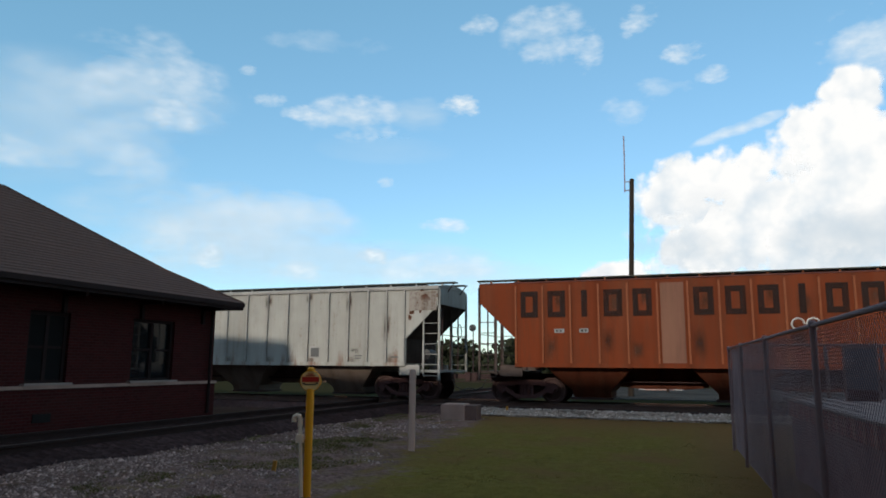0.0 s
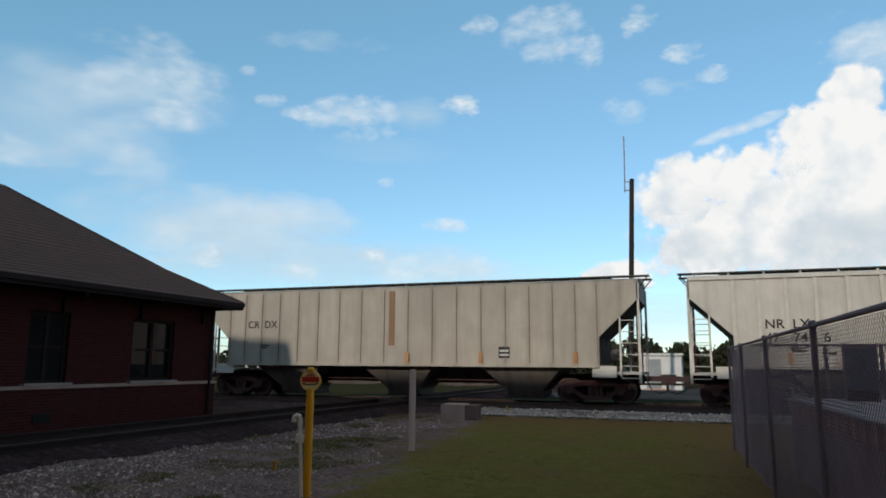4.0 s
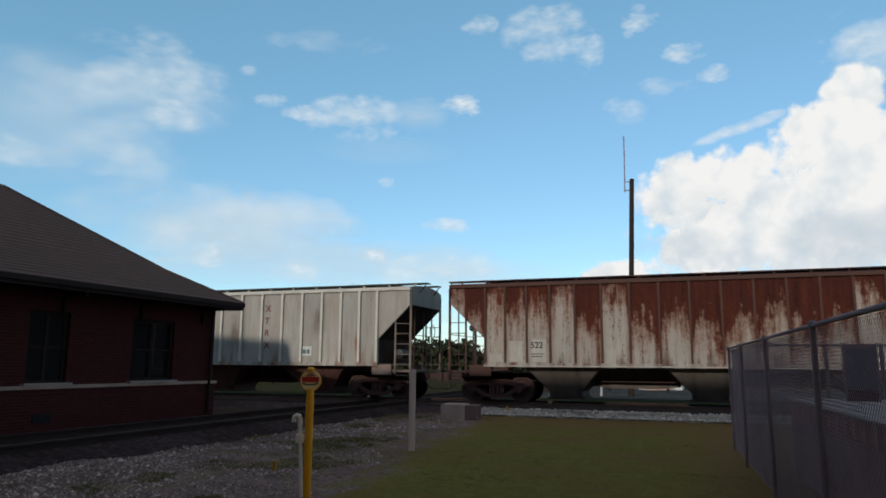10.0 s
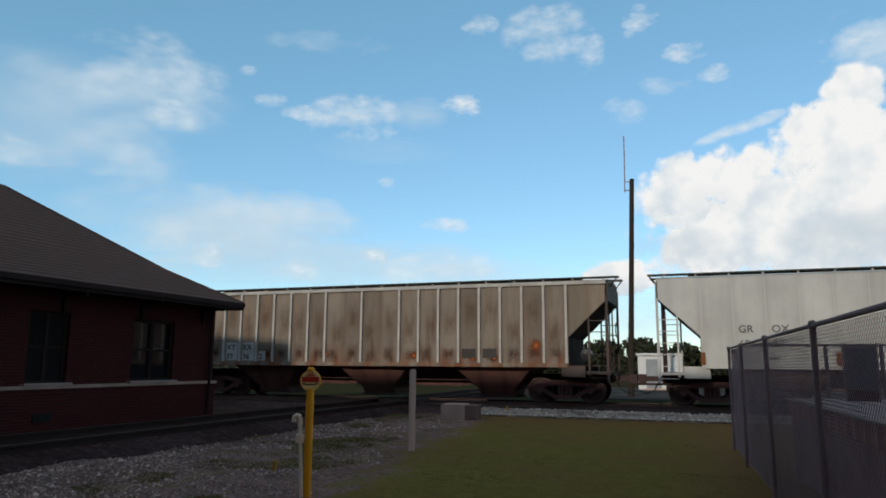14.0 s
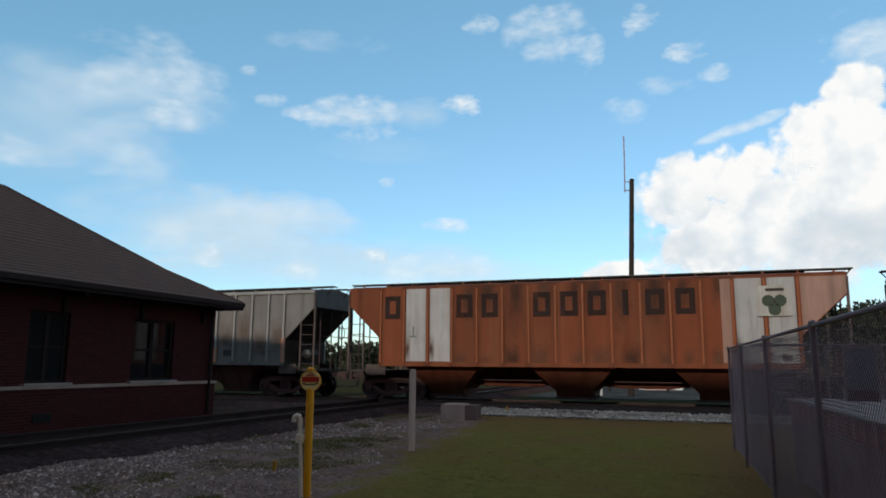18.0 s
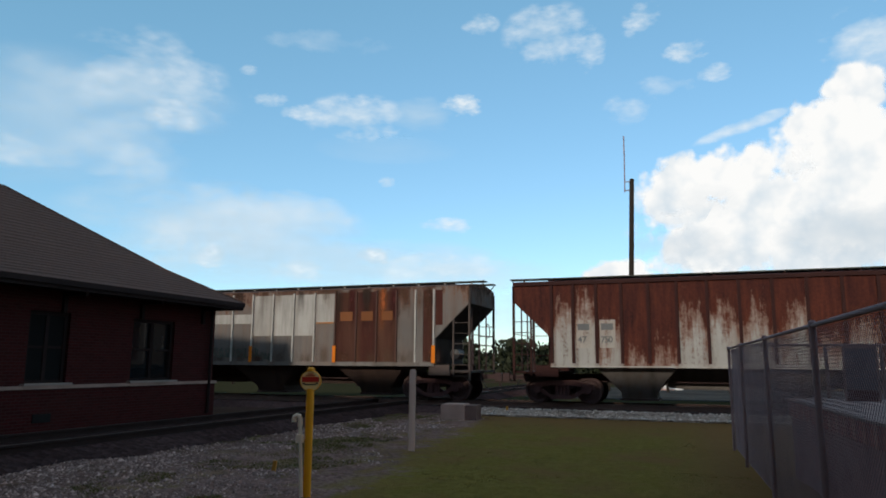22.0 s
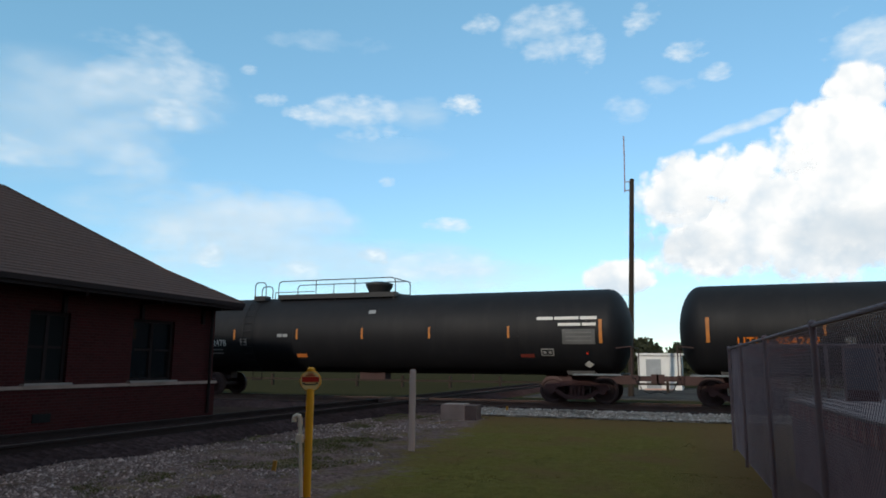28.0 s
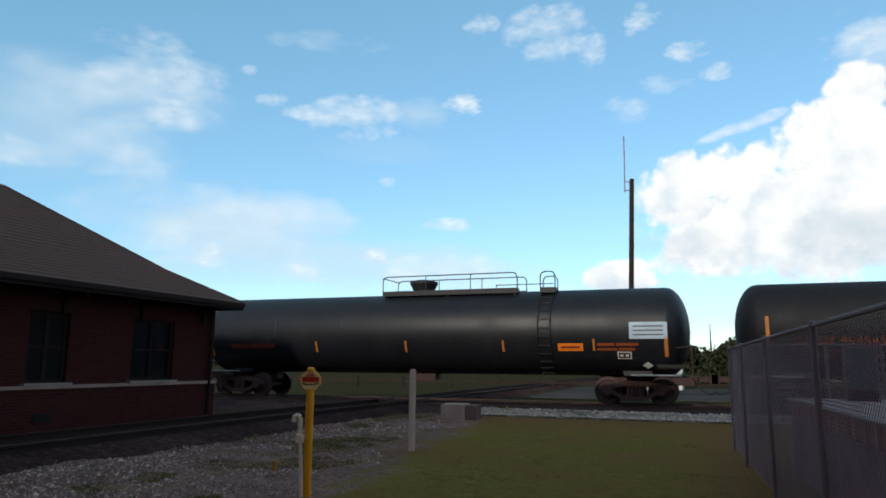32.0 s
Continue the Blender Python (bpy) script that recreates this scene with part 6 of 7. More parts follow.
# heavily rusted white car
c = hopper(-105.1, -122.75, P_H, R_DARK, "white covered hopper car rusted dark red from the top", 18, 0.07, 0.06, (2.75, 1.15), True, M_STEEL, P_BAY)
h = c["half"]
x = c["posts"]
decal(c, x[2] + 0.1, x[2] + 0.68, 1.42, 2.2, M_PALE, "number_panel", "pale repainted number panel")
side_text(c, "522", x[2] + 0.13, 1.9, 0.30, M_FADED_TEXT, 1.0, proud=1.6)
bars(c, x[2] + 0.15, 1.68, (0.45, 0.4), M_FADED_TEXT, 0.03)
decal(c, x[1] + 0.1, x[1] + 0.62, 1.42, 2.15, M_PALE, "number_panel", "pale repainted number panel")
decal(c, x[0] + 0.12, x[0] + 0.62, 1.42, 1.68, M_PALE, "number_panel", "pale repainted number panel")
frame_label(c, h - 3.6, 1.55, 0.42)
frame_label(c, h - 1.95, 1.55, 0.36)
for k in (0, 2, 14):
    decal(c, x[k] + 0.14, x[k] + (0.72 if k != 2 else 0.45), 2.25 if k == 2 else 1.75, 4.0, M_WORN, "pale_panel", "less rusted pale panel")

# stained white car with vertical red letters
c = hopper(-124.3, -142.27, P_I, R_WHITE, "white ribbed covered hopper car with red vertical lettering", 18, 0.10, 0.09, bay_mat=P_BAYR, board_mat=M_GREENISH, end_mat=R_BROWN)
h = c["half"]
panel_text(c, {1: "XT", 2: "RX"}, 2.72, 0.42, M_FADED_TEXT)
panel_text(c, {1: "82", 2: "5"}, 2.05, 0.42, M_FADED_TEXT)
for k, ch in enumerate("XTRX"):
    panel_text(c, {11: ch}, 3.38 - 0.49 * k, 0.36, M_REDTEXT)
bm = bmesh.new()
prism(bm, [(-h + 0.02, 3.58), (-h + 0.02, 4.07), (-h + 1.28, 4.07), (-h + 1.28, 2.34)], -1.593, -1.586)
part("red_end_panel", bm, P_END, c, "rust-red end panel")
decal(c, 4.29, 4.79, 1.62, 1.98, M_WHITE, "stencil_panel", "small white stencil panel")
bars(c, 4.37, 1.70, (0.18,), M_TEAL, 0.16)
bars(c, 4.59, 1.70, (0.12,), M_GREY_TEXT, 0.16)
for x, z, w, hh, m in ((6.61, 2.1, 0.35, 1.4, S_ORANGE), (-2.0, 1.8, 0.25, 0.9, S_BROWN), (-3.75, 2.9, 0.7, 2.6, S_FAINT), (-1.0, 2.7, 1.0, 2.6, S_FAINT), (1.0, 2.6, 1.0, 2.4, S_FAINT), (-7.45, 1.7, 0.35, 0.5, S_SOOT), (4.9, 3.0, 0.9, 2.4, S_FAINT), (-5.0, 1.6, 0.6, 0.6, S_BROWN)):
    soft_stain(c, x + 0.18, z, w, hh, m)
rib_stripes(c, (-h + 1.42, -h + 4.0, -1.3, 2.9, h - 2.0), M_DIM_STRIPE)

# fresh white car with scribbles
c = hopper(-143.77, -160.94, P_J, P_J, "fresh white covered hopper car with small graffiti", 0, bay_mat=P_BAYK, seams=16, board_mat=M_GREENISH, chord=False)
h = c["half"]
panel_text(c, {1: "GR", 2: "OX"}, 2.38, 0.32, M_GREY_TEXT, proud=1.603)
panel_text(c, {1: "606", 2: "87"}, 1.92, 0.32, M_GREY_TEXT, proud=1.603)
bars(c, -h + 2.3, 1.55, (0.3,), M_FADED_TEXT, 0.03)
bars(c, -h + 3.1, 1.55, (0.5,), M_FADED_TEXT, 0.03)
bars(c, -h + 4.0, 1.55, (0.4,), M_FADED_TEXT, 0.03)
decal(c, 4.42, 4.90, 1.56, 1.82, M_WHITE, "stencil_panel", "small white stencil panel")
bars(c, 4.48, 1.62, (0.14,), M_TEAL, 0.12)
bars(c, 4.68, 1.62, (0.16,), M_TEAL, 0.12)
rib_stripes(c, (-h + 1.38, -h + 4.85, 3.3, h - 1.4), M_DULL_TAN)
scrawl(c, -1.25, 0.72, 1.42, 2.1, 5, M_GRAFF, 3, "grey-green looping graffiti scrawl", 0.017)
scrawl(c, -1.0, 0.6, 1.42, 1.85, 7, M_GRAFF, 8, "grey-green looping graffiti scrawl", 0.014)
for a in (1.55, 1.86, 2.17, 2.48):
    decal(c, a, a + 0.26, 1.42, 1.86 - 0.03 * (a > 2), M_BLUE, "graffiti", "blue-grey block graffiti")
scrawl(c, 1.5, 2.75, 1.40, 1.9, 5, M_GRAFF, 4, "dark outline of block graffiti", 0.016)
part("graffiti", rods([((2.76, -1.592, 1.5), (2.92, -1.592, 1.88)), ((2.92, -1.592, 1.88), (3.06, -1.592, 1.92))], 0.05, 6), M_BLUE, c)
soft_stain(c, 3.62, 1.95, 0.7, 0.8, S_RUSTY)

# brown-stained grey car
c = hopper(-162.58, -180.25, P_K, R_CHALK, "brown-stained grey covered hopper car with heavy ribs", 20, 0.09, 0.09, bay_mat=P_BAYR, board_mat=M_GREENISH, skip=(8, 10), even=True, end_mat=R_SOOT)
h = c["half"]
for k, (a, b) in enumerate((("XT", "77"), ("RX", "36"), ("", "2"))):
    x = c["posts"][k + 1] + 0.1
    decal(c, x, x + (0.55 if a else 0.32), 1.42, 2.15 if a else 1.8, M_WASHED, "number_panel", "small greyish number panel")
    if a:
        side_text(c, a, x + 0.03, 1.85, 0.30, M_FADED_TEXT, 1.1, proud=1.6)
    side_text(c, b, x + 0.03, 1.48, 0.30, M_FADED_TEXT, 1.1, proud=1.6)
for k in (14, 15):
    x = c["posts"][k] + 0.12
    decal(c, x, x + 0.52, 1.55, 1.88, M_FADED_TEXT, "stencil_panel", "dark stencil panel")
for x, z, w, hh, m in ((1.75, 1.62, 0.8, 0.62, S_ORANGE), (6.37, 1.98, 0.75, 0.7, S_ORANGE), (4.06, 1.53, 0.6, 0.35, S_ORANGE), (-1.94, 1.68, 0.7, 0.5, S_ORANGE), (4.86, 1.55, 0.5, 0.4, S_ORANGE)):
    soft_stain(c, x, z, w, hh, m)
    soft_stain(c, x + 0.03, z, w * 0.7, hh * 0.8, m, y=-1.587)
soil = random.Random(15)
for k in range(19):
    x = c["posts"][k] + 0.4
    soft_stain(c, x + soil.uniform(-0.1, 0.1), soil.uniform(2.4, 3.3), 0.85, soil.uniform(1.8, 2.9), S_FAINT)
    soft_stain(c, x + soil.uniform(-0.1, 0.1), 1.7, 0.7, soil.uniform(0.6, 1.2), S_BROWN)

# orange-brown car with tan patches
c = hopper(-181.83, -199.02, P_L, R_ORANGE, "orange-brown covered hopper car with square tan paint patches", 16, 0.06, 0.06, bay_mat=P_BAYO, chord=False, board_mat=M_STEEL, even=True, end_mat=R_SOOT)
h = c["half"]
e = h - 1.32
x = c["posts"]
for k in range(15):
    if k != 5:
        low = 2.62 if k == 7 else 2.72 + 0.03 * (k % 3)
        decal(c, x[k] + 0.10, x[k + 1] - 0.12, low, low + 1.06, M_TAN, "paint_patch", "square tan paint patch")
P_BRIGHT = car_paint("bright_orange_end_paint", (0.34, 0.115, 0.018), rust=0.2, streak=0.3, dirt=0.5, seed=56, edges=0.0)
for s in (-1, 1):
    bm = bmesh.new()
    prism(bm, [(s * (h - 0.02), 3.56), (s * (h - 0.02), 4.1), (s * (e + 0.0), 4.1), (s * (e + 0.0), 2.30)], -1.590, -1.586)
    part("end_panel", bm, P_BRIGHT, c, "brighter orange end panel")
for k, (p, z) in enumerate(((2, 1.62),)):
    rust_spot(c, x[p] + 0.42, z, 0.2, 0.13, P_BRIGHT, 120 + k)
for k in range(15):
    soft_stain(c, x[k] + 0.5, 1.55, 0.85, 0.55, S_BROWN if k % 3 else S_ORANGE)
    soft_stain(c, x[k] + 0.3, 2.2, 0.4, 1.2, S_BROWN if k > 5 else S_ORANGE)
soft_stain(c, x[2] + 0.45, 2.3, 0.5, 1.2, S_ORANGE)
bars(c, 1.0, 1.45, (0.4,), M_WHITE, 0.05)

# red-brown car with the co-operative's name and a pale end
c = hopper(-200.69, -217.73, P_M, R_ORANGE, "red-brown covered hopper car with painted name and pale end", 16, 0.06, 0.05, bay_mat=P_BAYO, chord=False, even=True, end_mat=R_SOOT)
h = c["half"]
x = c["posts"]
big_word(c, [(x[k] + x[k + 1]) / 2 for k in (0, 3, 4, 6, 7, 8, 10, 11)], 3.0, 3.85)
part("name_block", boxes(((x[9] + x[10]) / 2 - 0.10, (x[9] + x[10]) / 2 + 0.10, -1.597, -1.588, 3.0, 3.85)), F_NAME, c, "faded black company name block")
part("name_block", boxes((x[1] + 0.25, x[1] + 0.5, -1.601, -1.595, 2.3, 2.36), (x[1] + 0.35, x[1] + 0.41, -1.601, -1.595, 2.36, 2.7)), M_GREY_TEXT, c, "ghost of a painted letter")
M_WASH = car_paint("washed_white_panel", (0.46, 0.44, 0.43), streak=0.9, dirt=0.6, seed=41, posts=(-201.06, -218.1, 16, True))
M_PINKISH = car_paint("pinkish_washed_paint", (0.40, 0.24, 0.19), streak=0.9, dirt=0.6, seed=43, posts=(-201.06, -218.1, 16, True))
for k in (1, 2, 13, 14):
    decal(c, x[k] + 0.08, x[k + 1] - 0.08, 1.42, 4.1, M_WASH, "washed_panel", "washed-out pale panel")
bm = bmesh.new()
prism(bm, [(h - 0.02, 3.56), (h - 0.02, 4.1), (h - 1.3, 4.1), (h - 1.3, 2.32)], -1.590, -1.586)
part("end_panel", bm, M_PINKISH, c, "pinkish washed-out end panel")
decal(c, x[12] + 0.6, x[13] - 0.05, 1.42, 4.1, M_PINKISH, "washed_panel", "pinkish washed-out panel")
p = decal(c, x[14] - 0.22, x[14] + 0.74, 2.88, 3.84, M_PALE, "emblem_panel", "cream square panel with a three-lobed emblem", y=-1.65)
bm = bmesh.new()
for dx, dz in ((-0.17, 0.08), (0.17, 0.08), (0, -0.2)):
    lathe(bm, [(0.19, -1.662), (0.19, -1.657)], 10, "Y", (x[14] + 0.26 + dx, 0, 3.28 + dz))
part("emblem", bm, M_CLOVER, p, "dark green three-lobed emblem")
part("small_print", boxes((x[14] + 0.02, x[14] + 0.55, -1.662, -1.657, 3.66, 3.75)), M_FADE, p)
m_rng = random.Random(83)
for k in range(3, 13):
    hh = m_rng.uniform(1.2, 2.6)
    soft_stain(c, x[k] + m_rng.uniform(0.3, 0.7), 4.16 - hh / 2, m_rng.uniform(0.7, 1.1), hh, S_SOOT if k % 3 else S_BROWN, v1=0.6)
    hh = m_rng.uniform(0.4, 1.1)
    soft_stain(c, x[k] + m_rng.uniform(0.2, 0.8), 1.39 + hh / 2, m_rng.uniform(0.6, 1.2), hh, S_SOOT if k % 4 == 1 else S_FAINT, v0=0.4)
for k in (1, 2, 13):
    soft_stain(c, x[k] + 0.15, 1.9, 0.35, 1.4, S_BROWN, y=-1.5945)
bars(c, h - 2.2, 2.05, (0.3,), M_GREY_TEXT, 0.15)
decal(c, h - 1.95, h - 1.65, 1.5, 1.68, M_BLACK, "stencil_panel", y=-1.594)

# dull grey car
R_DULL = plain("dull_grey_rib_paint", (0.215, 0.20, 0.187), 0.7, vary=0.4)
c = hopper(-219.26, -237.02, P_N, R_DULL, "dull grey covered hopper car with orange reflective stripes", 18, 0.085, 0.08, bay_mat=P_BAYR, end_mat=R_SOOT)
h = c["half"]
M_GHOST = plain("ghost_stencil", (0.065, 0.060, 0.060), 0.8, vary=0.5)
panel_text(c, {1: "FU", 2: "RX"}, 2.68, 0.36, M_GHOST)
panel_text(c, {1: "62", 2: "89", 3: "73"}, 2.08, 0.36, M_GHOST)
decal(c, h - 4.25, h - 3.85, 1.6, 1.85, M_FADED_TEXT, "stencil_panel")
decal(c, h - 2.35, h - 2.05, 1.72, 1.78, M_FADED_TEXT, "stencil_panel")
rib_stripes(c, (-4.26, -1.58, 1.25, 4.01), z1=1.95)
rib_stripes(c, (-7.45, 7.3), z1=2.3)
for k in range(17):
    soft_stain(c, c["posts"][k] + 0.45, 2.1 + 0.25 * (k % 3), 1.0, 2.6 - 0.4 * (k % 2), S_FAINT)

# rust-streaked white car
# maroon ribs taken near black, the shadow beside them put into their colour
R_SHADED_MAROON = plain("shaded_maroon_rib", (0.034, 0.012, 0.010), 0.8, vary=0.4)
c = hopper(-238.63, -256.42, P_O, R_SHADED_MAROON, "white covered hopper car streaked deep red with rust", 18, 0.10, 0.07, (2.75, 1.15), True, M_GREENISH, P_BAY)
h = c["half"]
x = c["posts"]
for k in (1, 2):
    decal(c, x[k] + 0.1, x[k] + 0.62, 1.9, 2.85, M_WORN, "number_panel", "pale repainted number panel")
    bars(c, x[k] + 0.15, 2.5, (0.4,), M_GREY_TEXT, 0.22)
side_text(c, "47", x[1] + 0.15, 2.08, 0.30, M_GREY_TEXT, 1.0, proud=1.6)
side_text(c, "750", x[2] + 0.13, 2.08, 0.30, M_GREY_TEXT, 0.85, proud=1.6)
frame_label(c, h - 4.2, 1.6, 0.36)

# patched car
c = hopper(-258.07, -275.7, P_P, R_CHALK, "grey covered hopper car with pale patches and a rust-red end", 18, 0.065, 0.06, bay_mat=P_BAYD, chord=False, board_mat=M_GREENISH, dark_ribs=(12, 13, 14, 15), end_mat=R_SOOT)
h, x = c["half"], c["posts"]
for k in range(17):
    a, b = x[k] + 0.06, x[k + 1] - 0.06
    if k in (0, 1):
        decal(c, a, b - 0.1, 1.42, 2.2, M_PALE, "number_panel", "pale repainted number panel")
        bars(c, a + 0.12, 1.95, (0.35, 0.3, 0.35), M_GREY_TEXT, 0.035, 0.17)
    if k in (0, 1, 2, 3):
        decal(c, a, b, 2.28, 4.02, M_PALE, "paint_patch", "pale paint patch")
    if k in (5, 6, 7):
        decal(c, a, b, 2.9, 3.28, M_PALE, "paint_patch", "small pale paint patch")
    if k in (8, 9, 10):
        decal(c, a, b, 2.4, 4.02, M_PALE, "paint_patch", "pale paint patch")
    if k == 11:
        decal(c, a, b, 2.9, 4.02, M_PALE, "paint_patch", "pale paint patch with a tan foot")
        decal(c, a, b, 2.86, 2.92, M_TAN, "paint_patch", "tan paint edge", y=-1.594)
    if k in (12, 13, 14):
        decal(c, x[k] + 0.02, x[k + 1] - 0.02, 1.4, 4.05, P_PR, "rusted_panel", "rust-red side panel")
        decal(c, a + 0.15, b - 0.1, 2.95, 3.3, M_DULL_TAN, "paint_patch", "small tan paint patch", y=-1.594)
rib_stripes(c, (x[0], x[4], x[8], x[12], h - 1.35), z1=2.0)
soil = random.Random(25)
for k in range(17):
    hh = soil.uniform(0.5, 1.2)
    soft_stain(c, x[k] + soil.uniform(0.3, 0.7), 1.39 + hh / 2, soil.uniform(0.7, 1.2), hh, S_BROWN if k % 4 == 0 else S_FAINT, y=-1.5955, v0=0.4)
    hh = soil.uniform(0.5, 1.5)
    soft_stain(c, x[k] + soil.uniform(0.2, 0.7), 4.16 - hh / 2, soil.uniform(0.4, 0.8), hh, S_SOOT if k % 3 == 1 else S_FAINT, y=-1.5955, v1=0.55)
# runs of rust off the red panels, darker and brighter in turn
for px_, w, hh, m in ((12.15, 0.5, 2.4, S_SOOT), (12.8, 0.6, 2.2, S_MAROON), (13.5, 0.5, 2.5, S_SOOT), (14.3, 0.5, 2.0, S_ORANGE), (14.9, 0.6, 2.3, S_MAROON), (15.5, 0.5, 1.5, S_BROWN), (16.2, 0.5, 2.0, S_FAINT), (16.6, 0.5, 2.4, S_BROWN)):
    k = int(px_)
    soft_stain(c, x[k] + (px_ - k) * (x[k + 1] - x[k]), 4.16 - hh / 2, w, hh, m, y=-1.5975, v1=0.6)
decal(c, x[16] + 0.3, x[17] - 0.06, 1.42, 4.05, P_PR, "rusted_panel", "rust-red side panel")
decal(c, x[17] + 0.06, x[17] + 0.34, 2.75, 4.05, P_PR, "rusted_panel", "rust-red side panel")
scrawl(c, x[6] + 0.1, x[8] + 0.45, 1.5, 2.0, 8, M_GRAFF2, 11, "looping dark green graffiti scrawl", 0.022)
scrawl(c, x[8] + 0.5, x[8] + 0.95, 1.42, 1.75, 3, M_GRAFF2, 12, "looping dark green graffiti scrawl", 0.018)


# ---- tank cars ----
def tank_paint(name, col, rough, dusty, gloss=0.2):
    m, t, b = material(name)
    v = coords(t)
    sv = coords(t, (1, 1, 0.15))
    n, f, s = grain(t, v, 0.6, 5), grain(t, v, 22.0), grain(t, sv, 3.0, 6)
    c = mixed(t, n, tuple(x * 0.8 for x in col), tuple(x * 1.25 for x in col))
    c = mixed(t, maths(t, "MULTIPLY", ramp(t, s, [(0.5, grey(0)), (0.75, grey(1))]), dusty), c, (0.05, 0.045, 0.042))
    t.links.new(c, b.inputs["Base Color"])
    t.links.new(ramp(t, n, [(0.3, grey(rough - 0.06)), (0.7, grey(rough + 0.08))]), b.inputs["Roughness"])
    b.inputs["Specular IOR Level"].default_value = gloss
    bump(t, b, f, 0.08, 0.005)
    return m


T_DULL = tank_paint("dull_black_tank_paint", (0.0062, 0.0062, 0.0078), 0.62, 0.10, 0.20)
T_GLOSS = tank_paint("satin_black_tank_paint", (0.0068, 0.0076, 0.0100), 0.46, 0.12, 0.27)
M_AMBER = plain("worn_amber_tape", (0.36, 0.13, 0.025), 0.6, vary=0.4)
M_DIM_PANEL = plain("dim_data_panel", (0.085, 0.085, 0.085), 0.7, vary=0.4)
M_DIM_RED = plain("dim_red_print", (0.13, 0.025, 0.018), 0.8, vary=0.4)
TZ, TR = 2.50, 1.54


def on_tank(x, z, proud=0.004, roll=0.0):
    """Pose of a flat mark on the near flank of the tank at height z."""
    a = math.asin(max(-1, min(1, (z - TZ) / TR)))
    return pose(x, -(TR + proud) * math.cos(a), TZ + (TR + proud) * math.sin(a), 90 - math.degrees(a), 0, 0)


def patch_bm(w, h):
    """A sheet bent to the tank's flank, w by h."""
    bm = bmesh.new()
    n = 6
    cols = []
    for k in range(n + 1):
        a = (k / n - 0.5) * h / TR
        y, d = TR * math.sin(a), TR * (math.cos(a) - 1)
        cols.append([bm.verts.new((x, y, d + o)) for x in (-w / 2, w / 2) for o in (0.0, 0.006)])
    for a, b in zip(cols, cols[1:]):
        bm.faces.new((a[1], a[3], b[3], b[1]))
        bm.faces.new((a[0], b[0], b[2], a[2]))
        bm.faces.new((a[0], a[1], b[1], b[0]))
        bm.faces.new((a[2], b[2], b[3], a[3]))
    bm.faces.new((cols[0][0], cols[0][2], cols[0][3], cols[0][1]))
    bm.faces.new((cols[n][0], cols[n][1], cols[n][3], cols[n][2]))
    return bm


def mark(car, x, z, w, h, mat, name, label="", proud=0.004):
    return part(name, patch_bm(w, h), mat, car, label, at=on_tank(x, z, proud))


def tank_text(car, text, x, z, size, mat, width):
    """Painted marks from x on, drawn out to a given width."""
    ob = lettering(text, size, mat, car, on_tank(x, z, 0.006), spread=1.12)
    bpy.context.view_layer.update()
    k = width / ob.dimensions.x
    ob.matrix_basis = on_tank(x, z, 0.006) @ Matrix.Diagonal((k, 1, 1, 1))
    return ob


